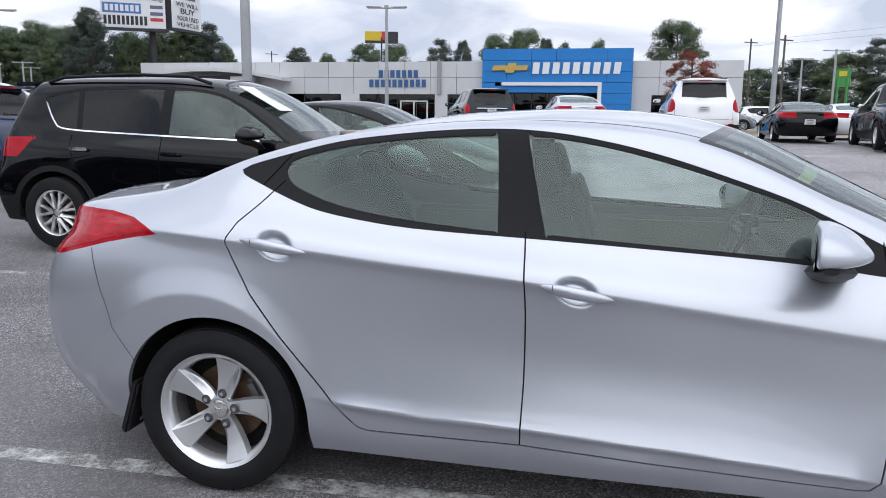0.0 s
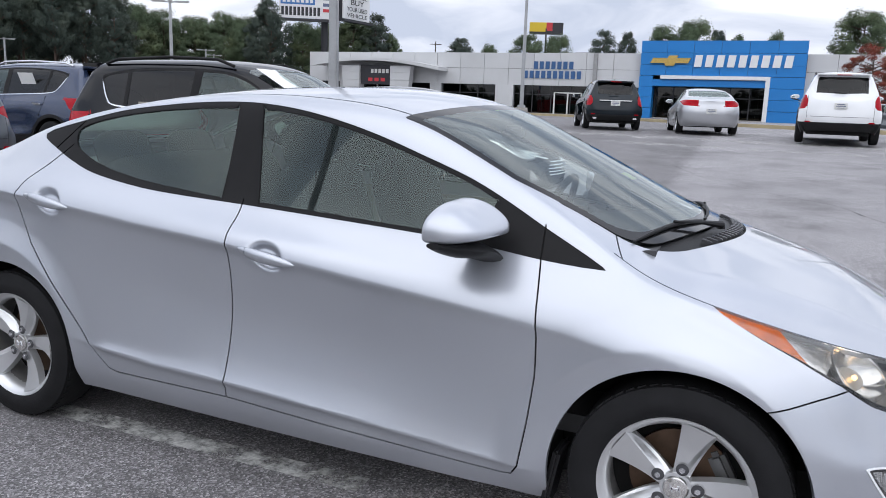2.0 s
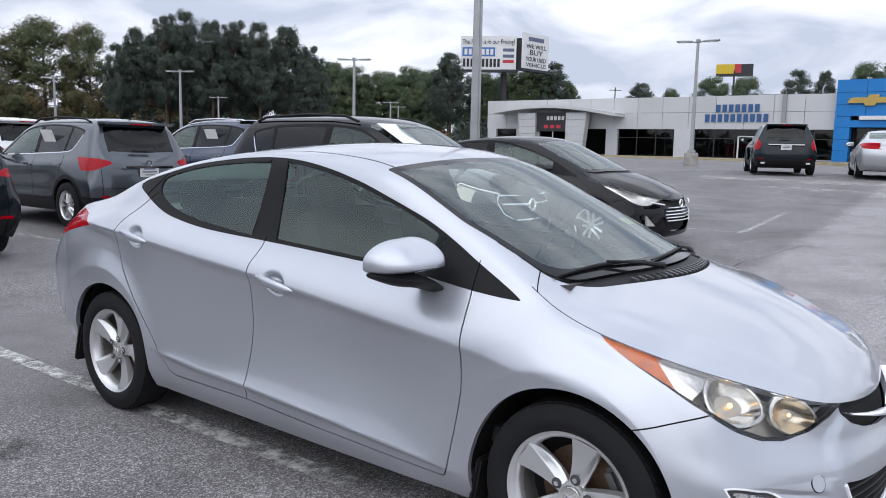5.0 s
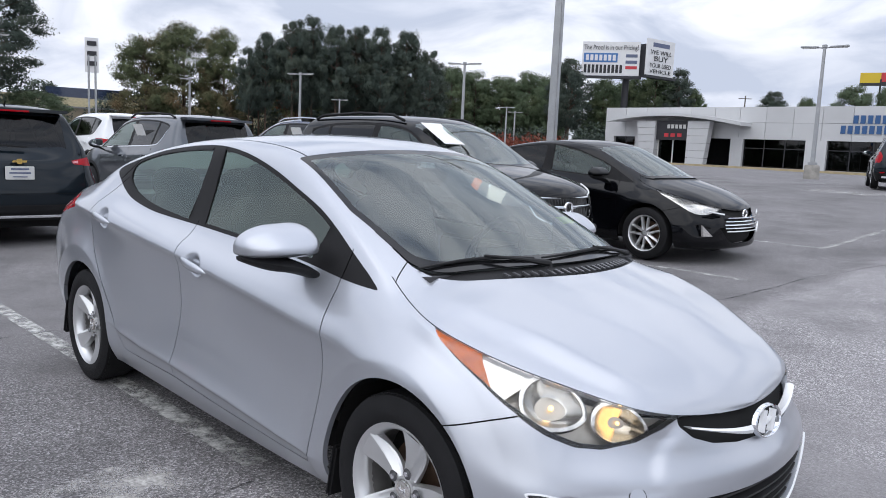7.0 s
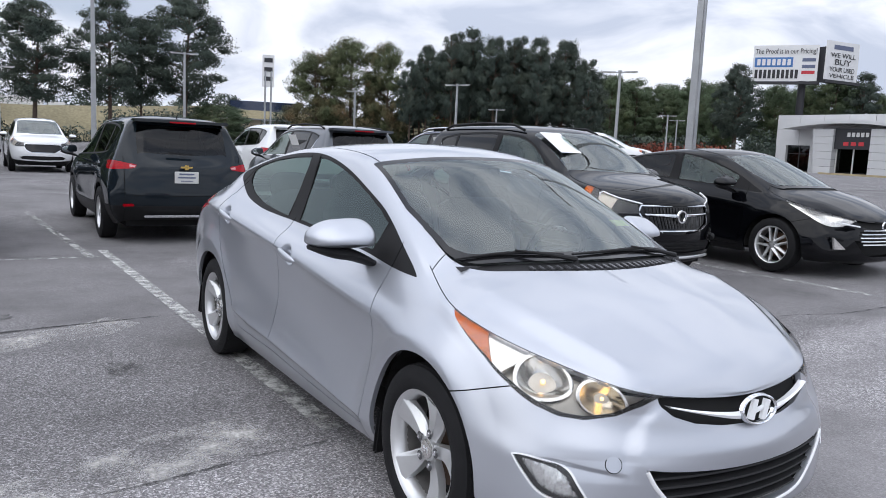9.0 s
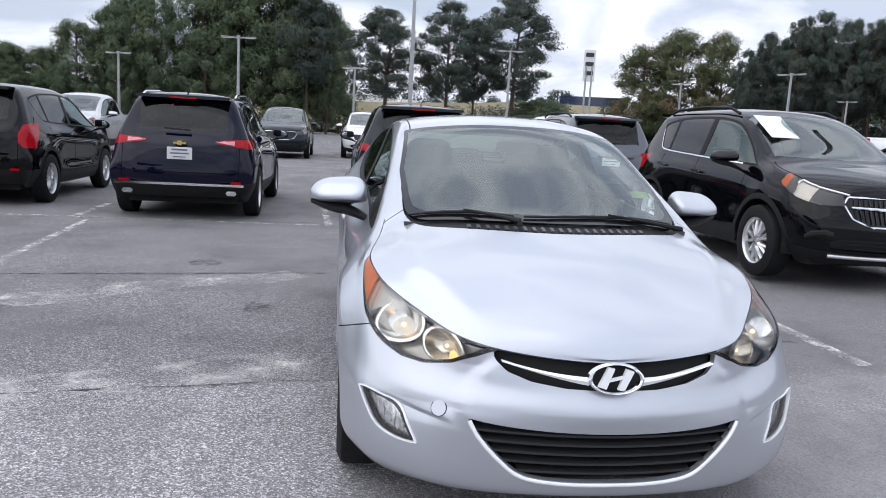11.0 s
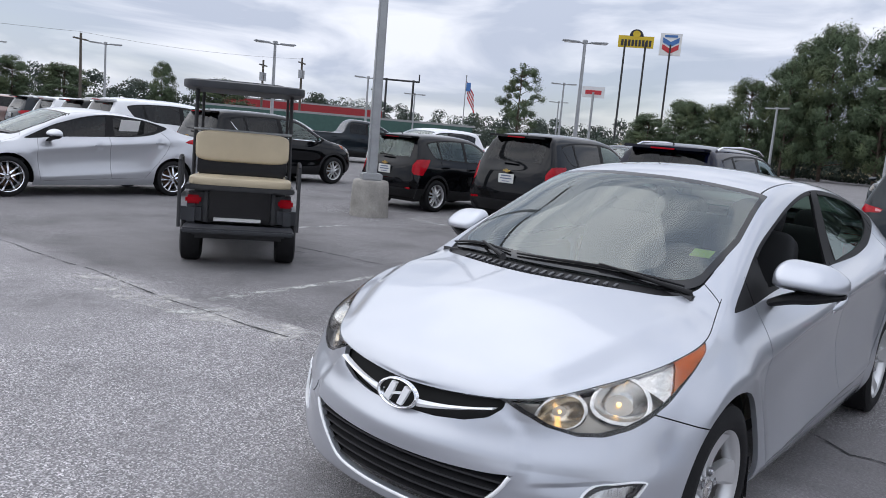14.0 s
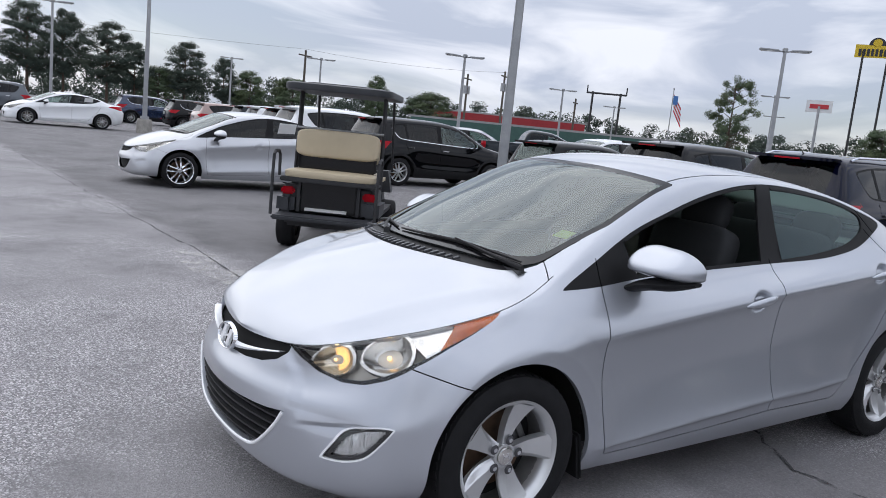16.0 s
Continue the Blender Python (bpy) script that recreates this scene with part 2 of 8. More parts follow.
# ---- smooth curves and signed distances ----
def pchip(x, y, q):
    x, y, q = np.asarray(x, float), np.asarray(y, float), np.asarray(q, float)
    h, d = np.diff(x), np.diff(y) / np.diff(x)
    m = np.zeros(len(x))
    w1, w2 = 2 * h[1:] + h[:-1], h[1:] + 2 * h[:-1]
    ok = d[:-1] * d[1:] > 0
    with np.errstate(divide="ignore", invalid="ignore"):
        mid = (w1 + w2) / (w1 / d[:-1] + w2 / d[1:])
    m[1:-1] = np.where(ok, mid, 0)
    m[0], m[-1] = d[0], d[-1]
    i = np.clip(np.searchsorted(x, q) - 1, 0, len(x) - 2)
    t = (q - x[i]) / h[i]
    return ((1 + 2 * t) * (1 - t) ** 2 * y[i] + t * (1 - t) ** 2 * h[i] * m[i] + t * t * (3 - 2 * t) * y[i + 1] + t * t * (t - 1) * h[i] * m[i + 1])


def sd_poly(px, pz, poly):
    """Signed distance to a closed outline, negative within."""
    n, d2, inside = len(poly), np.full(px.shape, 1e9), np.zeros(px.shape, bool)
    for i in range(n):
        (ax, az), (bx, bz) = poly[i], poly[(i + 1) % n]
        ex, ez = bx - ax, bz - az
        wx, wz = px - ax, pz - az
        t = np.clip((wx * ex + wz * ez) / (ex * ex + ez * ez + 1e-12), 0, 1)
        d2 = np.minimum(d2, (wx - t * ex) ** 2 + (wz - t * ez) ** 2)
        cross = ((az > pz) != (bz > pz)) & (px < ex * (pz - az) / (ez if ez else 1e-12) + ax)
        inside ^= cross
    return np.where(inside, -1, 1) * np.sqrt(d2)


def sd_line(px, pz, line):
    d2 = np.full(px.shape, 1e9)
    for (ax, az), (bx, bz) in zip(line, line[1:]):
        ex, ez = bx - ax, bz - az
        wx, wz = px - ax, pz - az
        t = np.clip((wx * ex + wz * ez) / (ex * ex + ez * ez + 1e-12), 0, 1)
        d2 = np.minimum(d2, (wx - t * ex) ** 2 + (wz - t * ez) ** 2)
    return np.sqrt(d2)


def fair(pts, n=4, closed=True):
    """A smooth outline through the points."""
    out, m = [], len(pts)
    for i in range(m if closed else m - 1):
        p = [pts[(i + k) % m] if closed else pts[min(max(i + k, 0), m - 1)] for k in (-1, 0, 1, 2)]
        for j in range(n):
            t = j / n
            out.append(tuple(0.5 * ((2 * p[1][c]) + (p[2][c] - p[0][c]) * t + (2 * p[0][c] - 5 * p[1][c] + 4 * p[2][c] - p[3][c]) * t * t
                                    + (3 * p[1][c] - p[0][c] - 3 * p[2][c] + p[3][c]) * t ** 3) for c in (0, 1)))
    return out if closed else out + [tuple(pts[-1])]


# ---- car bodies: a skin drawn over lengthwise lines, then cut into panels ----
def expand(line):
    """Rows (s, y, z) or (s, x, y, z) as (s, x, y, z); mirrored past both ends so that the ends lie square to the middle."""
    rows = [(r[0], r[0], r[1], r[2]) if len(r) == 3 else r for r in line]
    a, b = rows[1], rows[-2]
    return [(2 * rows[0][0] - a[0], a[1], -a[2], a[3])] + rows + [(2 * rows[-1][0] - b[0], b[1], -b[2], b[3])]


def skin(lines, ns, steps, crown, shape=None):
    """The half skin (y > 0) as a grid: x, y, z, s, k and normals."""
    s0, s1 = lines[0][0][0], lines[0][-1][0]
    u = np.linspace(0, 1, ns)
    s = s0 + (s1 - s0) * (u + 0.09 * np.sin(2 * np.pi * u) * -0.5)
    C = []
    for line in lines:
        e = expand(line)
        q = [r[0] for r in e]
        C.append([pchip(q, [r[c] for r in e], s) for c in (1, 2, 3)])
    C = np.array(C)                      # line, xyz, s
    C[:, 1] = np.maximum(C[:, 1], 0)
    C[0, 1] = 0
    ks = [0.0]
    for i, n in enumerate(steps):
        ks += list(i + np.arange(1, n + 1) / n)
    ks = np.array(ks)
    G = np.zeros((len(ks), ns, 3))
    idx = np.arange(len(lines))
    for j in range(ns):
        for c in range(3):
            G[:, j, c] = pchip(idx[1:], C[1:, c, j], np.maximum(ks, 1.0))
        top = ks < 1
        t = ks[top]
        a, b = C[0, :, j], C[1, :, j]
        G[top, j, 1] = b[1] * t
        for c in (0, 2):
            G[top, j, c] = a[c] + (b[c] - a[c]) * t ** crown
    for _ in range(max(2, int((ns / 300) ** 2 * 26))):
        H = np.concatenate([G[:, 1:2] * (1, -1, 1), G, G[:, -2:-1] * (1, -1, 1)], 1)
        G = .25 * H[:, :-2] + .5 * H[:, 1:-1] + .25 * H[:, 2:]
    for _ in range(max(2, int((len(ks) / 114) ** 2 * 7)) if ns > 200 else 2):
        H = np.concatenate([G[1:2] * (1, -1, 1), G, G[-1:]], 0)
        G[:-1] = (.25 * H[:-2] + .5 * H[1:-1] + .25 * H[2:])[:-1]
    K = np.repeat(ks[:, None], ns, 1)
    S = np.repeat(s[None, :], len(ks), 0)

    def normals(G):
        F = np.concatenate([G[1:2] * (1, -1, 1), G], 0)
        dk = np.gradient(F, axis=0)[1:]
        H = np.concatenate([(G * (1, -1, 1))[:, 1:2], G, (G * (1, -1, 1))[:, -2:-1]], 1)
        ds = np.gradient(H, axis=1)[:, 1:-1]
        N = np.cross(ds, dk)
        N *= -1
        L = np.linalg.norm(N, axis=2, keepdims=True)
        N = N / np.maximum(L, 1e-9)
        N[0, :, 1] = 0
        return N

    N = normals(G)
    flip = np.sign(N[len(ks) // 2, ns // 2, 1]) or 1
    N *= flip
    if shape is not None:
        G = G + N * shape(G[..., 0], G[..., 1], G[..., 2], K, S)[..., None]
        N = normals(G) * flip
    G[:, 0, 1] = 0
    G[:, -1, 1] = 0
    nk = len(ks)
    V = np.concatenate([G.reshape(-1, 3), N.reshape(-1, 3), S.reshape(-1, 1), K.reshape(-1, 1)], 1)
    i, j = np.meshgrid(np.arange(nk - 1), np.arange(ns - 1), indexing="ij")
    a, b, c, d = i * ns + j, i * ns + j + 1, (i + 1) * ns + j + 1, (i + 1) * ns + j
    T = np.concatenate([np.stack([a, b, c], -1).reshape(-1, 3), np.stack([a, c, d], -1).reshape(-1, 3)])
    P = V[:, :3]
    area = np.linalg.norm(np.cross(P[T[:, 1]] - P[T[:, 0]], P[T[:, 2]] - P[T[:, 0]]), axis=1)
    T = T[area > 1e-9]
    fn = np.cross(P[T[:, 1]] - P[T[:, 0]], P[T[:, 2]] - P[T[:, 0]])
    bad = (fn * V[T[:, 0], 3:6]).sum(1) < 0
    T[bad] = T[bad][:, ::-1]
    return V, T


def cut(V, T, f):
    """Splits the triangles along f = 0."""
    f = np.where(np.abs(f) < 1e-6, 1e-6, f)
    sg = f > 0
    st = sg[T]
    cross = st.any(1) & ~st.all(1)
    keep, C = T[~cross], T[cross]
    if not len(C):
        return V, T
    sc = sg[C]
    lone = np.where(sc.sum(1) == 1, sc.argmax(1), (~sc).argmax(1))
    r = np.arange(len(C))
    a, b, c = C[r, lone], C[r, (lone + 1) % 3], C[r, (lone + 2) % 3]
    E = np.sort(np.concatenate([np.stack([a, b], 1), np.stack([a, c], 1)]), 1)
    U, inv = np.unique(E, axis=0, return_inverse=True)
    inv = inv.reshape(-1)
    t = f[U[:, 0]] / (f[U[:, 0]] - f[U[:, 1]])
    NV = V[U[:, 0]] * (1 - t[:, None]) + V[U[:, 1]] * t[:, None]
    NV[:, 3:6] /= np.maximum(np.linalg.norm(NV[:, 3:6], axis=1, keepdims=True), 1e-9)
    p, q = len(V) + inv[:len(C)], len(V) + inv[len(C):]
    T = np.concatenate([keep, np.stack([a, p, q], 1), np.stack([p, b, c], 1), np.stack([p, c, q], 1)])
    return np.concatenate([V, NV]), T


def sheet(name, V, T, material, parent, label="", depth=0.0, sink=0.0, mirror=0, scale=(1, 1, 1)):
    """A panel of the skin. mirror: 0 this half, 1 the other half, 2 both in one."""
    used, inv = np.unique(T, return_inverse=True)
    T = inv.reshape(-1, 3)
    P, N = V[used, :3] - V[used, 3:6] * sink, V[used, 3:6]
    if depth:
        E = np.concatenate([T[:, [0, 1]], T[:, [1, 2]], T[:, [2, 0]]])
        key = np.sort(E, 1)
        _, first, count = np.unique(key, axis=0, return_index=True, return_counts=True)
        B = E[first[count == 1]]
        on_mid = (np.abs(P[B[:, 0], 1]) < 1e-5) & (np.abs(P[B[:, 1], 1]) < 1e-5)
        B = B[~on_mid]
        if len(B):
            o = len(P)
            d = P[B[:, 1]] - P[B[:, 0]]
            out = np.cross(d, N[B[:, 0]])
            out /= np.maximum(np.linalg.norm(out, axis=1, keepdims=True), 1e-9)
            m = len(B)
            P = np.concatenate([P, P[B[:, 0]], P[B[:, 1]], P[B[:, 0]] - N[B[:, 0]] * depth, P[B[:, 1]] - N[B[:, 1]] * depth])
            N = np.concatenate([N, out, out, out, out])
            r = np.arange(m)
            T = np.concatenate([T, np.stack([o + r + m, o + r, o + r + 2 * m], 1), np.stack([o + r + m, o + r + 2 * m, o + r + 3 * m], 1)])
    P = P * scale
    N = N / np.array(scale)
    N = N / np.maximum(np.linalg.norm(N, axis=1, keepdims=True), 1e-9)
    MP, MN, MT = P * (1, -1, 1), N * (1, -1, 1), T[:, ::-1]
    if mirror == 1:
        P, N, T = MP, MN, MT
    elif mirror == 2:
        T = np.concatenate([T, MT + len(P)])
        P, N = np.concatenate([P, MP]), np.concatenate([N, MN])
    return obj(name, P, T, material, parent, label, normals=N)


def wheel(parent, x, y, r, rim, width, spokes, material, centre_z=None, side=1, fat=0.5, twin=False):
    """A tyre and a spoked rim that faces outwards (side: the sign of y)."""
    z = r if centre_z is None else centre_z
    hub = new("wheel")
    hub.parent = parent
    hub.matrix_basis = Matrix.Translation((x, y, z)) @ Matrix.Rotation(0 if side > 0 else math.pi, 4, "Z")
    bm = bmesh.new()
    w = width / 2
    lathe(bm, [(-w * .9, rim), (-w, rim + .012), (-w * 1.02, r - .045), (-w * .86, r - .008), (-w * .5, r), (w * .5, r), (w * .86, r - .008),
               (w * 1.02, r - .045), (w * 1.0, rim + .012), (w * .9, rim)], 48)
    tyre = part("tyre", bm, M["rubber"], hub, smooth=True)
    if r > 0.30 and parent.get("hero"):
        bm = bmesh.new()
        for i in range(56):
            for o in (-.6, -.2, .2, .6):
                a = 2 * math.pi * (i + (0.5 if o in (-.2, .6) else 0)) / 56
                g = box(bm, 0, o * w, r - .0062, .024, w * .30, .008, turn=Matrix.Rotation(0.25 if o > 0 else -0.25, 4, "Z"))
                bmesh.ops.transform(bm, matrix=Matrix.Rotation(a, 4, "Y"), verts=g)
        part("tread", bm, M["rubber"], tyre)
    hero = bool(parent.get("hero"))
    bm = bmesh.new()
    lip = [(w * .40, rim * .865), (w * .74, rim * .895), (w * .86, rim * .955)] if hero else [(w * .7, rim * .93), (w * .88, rim * .97)]
    lathe(bm, [(-w * .8, rim * .97)] + lip + [(w * .92, rim), (w * .86, rim * 1.01), (-w * .8, rim * 1.01)], 64 if hero else 48)
    part("rim", bm, material, hub, smooth=True)
    bm = bmesh.new()
    lathe(bm, [(-.02, .01), (-.02, rim * .66), (-.035, rim * .66), (-.035, .01)], 32)
    part("brake_disc", bm, M["brake"], hub, smooth=True)
    # added near-black disc that paints the shade seen between the spokes
    bm = bmesh.new()
    lathe(bm, [(-.050, .01), (-.050, rim * .95)], 32)
    part("wheel_back", bm, M["well"], hub)
    # liner added over the rim's inside; its darker grey paints the shade there
    bm = bmesh.new()
    lathe(bm, [(-w * .8, rim * .925), (w * .40, rim * (.868 if hero else .915))], 48)
    part("barrel", bm, M["barrel_shade"], hub, "inner barrel, shade put into its grey", smooth=True)
    bm = bmesh.new()
    face = w * .55
    if hero:
        for i in range(spokes):
            a0, ring0 = 2 * math.pi * i / spokes + 1.83, None
            for t in np.linspace(0, 1, 9):
                rad = rim * (.10 + .82 * t)
                half = rim * (.105 + .135 * t ** 1.15)
                yy = face + .004 - .010 * math.sin(math.pi * t) + .024 * t * t
                rd = -.05 + 1.0 * t ** .9
                drop = .024 * math.sin(math.pi * min(t * 1.02, 1)) ** .8
                pts = [(-half, yy - .034), (-half * .95, yy - .003), (-half * .3, yy), (half * (rd - .12), yy + .002), (half * rd * .96, yy - .001), (half * (rd * .35 + .62), yy - .001 - drop * .8), (half * .98, yy - .002 - drop), (half, yy - .036)]
                ring = [bm.verts.new((rad * math.cos(a0) - u * math.sin(a0), v, rad * math.sin(a0) + u * math.cos(a0))) for u, v in pts]
                if ring0:
                    for m in range(len(pts) - 1):
                        bm.faces.new((ring0[m], ring0[m + 1], ring[m + 1], ring[m]))
                ring0 = ring
        part("spokes", bm, material, hub, smooth=True).data.set_sharp_from_angle(angle=radians(16))
        bm = bmesh.new()
        lathe(bm, [(face - .02, rim * .22), (face + .003, rim * .205), (face + .004, rim * .165)], 32)
        part("hub", bm, material, hub, smooth=True)
        bm = bmesh.new()
        lathe(bm, [(face - .01, rim * .158), (face + .009, rim * .15), (face + .011, rim * .13), (face + .012, .002)], 32)
        cap = part("hub_cap", bm, M["lampbowl"], hub, "grey centre cap", smooth=True)
        bm = bmesh.new()
        for tilt in (-.5, .5):
            box(bm, tilt * .022, face + .013, 0, .005, .003, .022, turn=Matrix.Rotation(.3, 4, "Y"))
        box(bm, 0, face + .013, 0, .022, .003, .005)
        part("cap_mark", bm, M["chrome"], cap)
        for i in range(5):
            a = 2 * math.pi * i / 5 + 1.80
            c = (rim * .275 * math.cos(a), 0, rim * .275 * math.sin(a))
            # flat dark disc; the shade of the lug hole is painted, not hollowed out
            bm = bmesh.new()
            lathe(bm, [(face + .0060, .0185), (face + .0062, .002)], 16, "Y", (c[0], 0, c[2]))
            seat_ = part("lug_recess", bm, M["lampdark"], hub)
            bm = bmesh.new()
            tube(bm, (c[0], face - .01, c[2]), (c[0], face + .013, c[2]), .0115, .009, 6)
            part("lug_nut", bm, M["chrome"], seat_)
        bm = bmesh.new()
        box(bm, -.115, -.03, .05, .05, .06, .11, .015, turn=Matrix.Rotation(.5, 4, "Y"))
        part("brake_caliper", bm, M["galvgrey"], hub)
        return hub
    for i in range(spokes):
        a0 = 2 * math.pi * i / spokes + 1.40
        for sgn in ((-1, 1) if twin else (0,)):
            ring0, rows = None, 7
            for q in range(rows):
                t = q / (rows - 1)
                rad = rim * (.16 + .80 * t)
                half = rim * (fat * (.15 + .27 * t ** 1.1) if not twin else .075)
                yy = face + .012 - .035 * math.sin(math.pi * t * .5) ** 2 + .010 * t
                off = sgn * rim * (.10 + .12 * t)
                rd = .55 - .75 * t
                pts = [(off - half, yy - .030), (off - half * .92, yy - .006), (off + half * rd, yy + .016 * (1 - .4 * t)), (off + half * .92, yy - .006), (off + half, yy - .030)]
                ring = []
                for u, v in pts:
                    ring.append(bm.verts.new((rad * math.cos(a0) - u * math.sin(a0), v, rad * math.sin(a0) + u * math.cos(a0))))
                if ring0:
                    for m in range(4):
                        bm.faces.new((ring0[m], ring0[m + 1], ring[m + 1], ring[m]))
                ring0 = ring
    part("spokes", bm, material, hub, smooth=True)
    bm = bmesh.new()
    lathe(bm, [(face - .03, rim * .19), (face + .004, rim * .19), (face + .010, rim * .175), (face + .004, rim * .165), (face + .008, rim * .145), (face + .018, rim * .135), (face + .022, rim * .06), (face + .022, .002)], 32)
    part("hub_cap", bm, material, hub, smooth=True)
    return hub


def glass_mat(name, tint, ior=1.5, rough=0.0, sheen=(1, 1, 1)):
    """Thin glass: clear with a tint, and a gloss that grows at grazing angles."""
    m = bpy.data.materials.new(name)
    m.use_nodes = True
    n, l = m.node_tree.nodes, m.node_tree.links
    n.clear()
    out, mix, tr, gl, fr = (n.new("ShaderNode" + k) for k in ("OutputMaterial", "MixShader", "BsdfTransparent", "BsdfGlossy", "Fresnel"))
    tr.inputs["Color"].default_value = (*tint, 1)
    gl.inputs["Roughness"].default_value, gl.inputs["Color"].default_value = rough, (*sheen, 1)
    fr.inputs["IOR"].default_value = ior
    l.new(fr.outputs["Fac"], mix.inputs["Fac"])
    l.new(tr.outputs["BSDF"], mix.inputs[1]), l.new(gl.outputs["BSDF"], mix.inputs[2])
    l.new(mix.outputs["Shader"], out.inputs["Surface"])
    return m


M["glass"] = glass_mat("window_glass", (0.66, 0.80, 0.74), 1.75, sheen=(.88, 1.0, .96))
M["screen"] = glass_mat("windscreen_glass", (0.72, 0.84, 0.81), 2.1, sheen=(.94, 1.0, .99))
M["privacy"] = glass_mat("tinted_glass", (0.06, 0.07, 0.075), 1.42)
M["galvgrey"] = mat("cast_iron", (0.16, 0.16, 0.16), .6, .5)
M["clear"] = glass_mat("lamp_lens", (0.96, 0.96, 0.95), 1.45)

# lengthwise lines of the saloon: (s, y, z) along the flanks, (s, x, y, z) round the ends
SALOON = [
    [(-2.3, -2.25, 0, .98), (-2.2, -2.19, 0, 1.05), (-2.0, 0, 1.085), (-1.75, 0, 1.115), (-1.55, 0, 1.155), (-1.2, 0, 1.28), (-.9, 0, 1.358), (-.5, 0, 1.418),
     (-.1, 0, 1.436), (.2, 0, 1.425), (.45, 0, 1.385), (.8, 0, 1.235), (1.15, 0, 1.068), (1.32, 0, .992), (1.45, 0, .955), (1.7, 0, .878), (1.9, 0, .785), (2.02, 0, .712), (2.2, 2.08, 0, .64)],
    [(-2.3, -2.24, 0, .97), (-2.22, -2.19, .35, .995), (-2.1, -2.08, .56, 1.03), (-1.9, .64, 1.06), (-1.6, .665, 1.115), (-1.3, .645, 1.235), (-1.0, .60, 1.315), (-.6, .584, 1.366),
     (-.3, .578, 1.38), (0, .577, 1.368), (.2, .58, 1.346), (.31, .585, 1.325), (.7, .632, 1.155), (1.05, .69, .98), (1.2, .722, .89), (1.41, .776, .84), (1.6, .735, .79), (1.8, .61, .73), (2.0, 1.995, .45, .675), (2.1, 2.05, .25, .65), (2.2, 2.075, 0, .635)],
    [(-2.3, -2.25, 0, .9), (-2.22, -2.19, .4, .91), (-2.1, -2.06, .64, .94), (-1.9, .725, .985), (-1.56, .755, 1.04), (-1.28, .745, 1.095), (-.9, .737, 1.06), (-.25, .737, .99), (.3, .74, .955),
     (.9, .746, .915), (1.06, .745, .90), (1.25, .772, .85), (1.45, .802, .785), (1.74, .772, .68), (1.9, 1.9, .61, .595), (2.02, 2.04, .42, .572), (2.12, 2.1, .2, .556), (2.2, 2.12, 0, .55)],
    [(-2.3, -2.27, 0, .8), (-2.24, -2.23, .4, .81), (-2.1, -2.10, .70, .85), (-1.9, .785, .915), (-1.56, .825, .962), (-1.24, .838, .95), (-.9, .842, .922), (-.2, .84, .86), (.3, .838, .805),
     (.9, .842, .74), (1.3, .862, .70), (1.5, .86, .66), (1.75, 1.76, .80, .56), (1.92, 1.93, .66, .5), (2.05, 2.07, .45, .49), (2.13, 2.14, .2, .48), (2.2, 2.165, 0, .478)],
    [(-2.3, -2.29, 0, .66), (-2.24, -2.25, .45, .66), (-2.1, -2.10, .76, .68), (-1.9, .825, .72), (-1.35, .858, .72), (-.9, .832, .70), (-.2, .812, .62), (.3, .81, .58), (.9, .828, .54),
     (1.35, .866, .6), (1.55, .862, .52), (1.8, 1.8, .812, .45), (1.95, 1.96, .64, .425), (2.06, 2.08, .46, .425), (2.14, 2.14, .2, .42), (2.2, 2.155, 0, .418)],
    [(-2.3, -2.27, 0, .5), (-2.24, -2.24, .45, .5), (-2.1, -2.08, .75, .48), (-1.9, .81, .46), (-1.35, .858, .45), (-.9, .848, .40), (-.2, .848, .365), (.3, .846, .345), (.9, .846, .325),
     (1.35, .858, .4), (1.6, .858, .36), (1.82, 1.83, .795, .32), (1.97, 1.98, .63, .29), (2.08, 2.09, .40, .262), (2.15, 2.12, .2, .25), (2.2, 2.13, 0, .247)],
    [(-2.3, -2.22, 0, .34), (-2.24, -2.20, .45, .34), (-2.1, -2.02, .72, .34), (-1.9, .78, .34), (-1.35, .83, .34), (-.9, .838, .285), (-.2, .838, .270), (.3, .836, .262), (.9, .832, .25),
     (1.35, .83, .28), (1.6, .845, .27), (1.82, 1.825, .78, .235), (1.97, 1.97, .625, .215), (2.08, 2.07, .41, .2), (2.15, 2.10, .2, .195), (2.2, 2.11, 0, .193)],
    [(-2.3, -2.12, 0, .24), (-2.24, -2.1, .45, .24), (-2.1, -1.95, .66, .24), (-1.9, .72, .23), (-1.35, .79, .215), (-.9, .805, .205), (.9, .80, .19), (1.35, .76, .19), (1.6, .80, .19),
     (1.82, 1.80, .735, .18), (1.97, 1.93, .59, .175), (2.08, 2.02, .39, .17), (2.2, 2.03, 0, .168)],
]
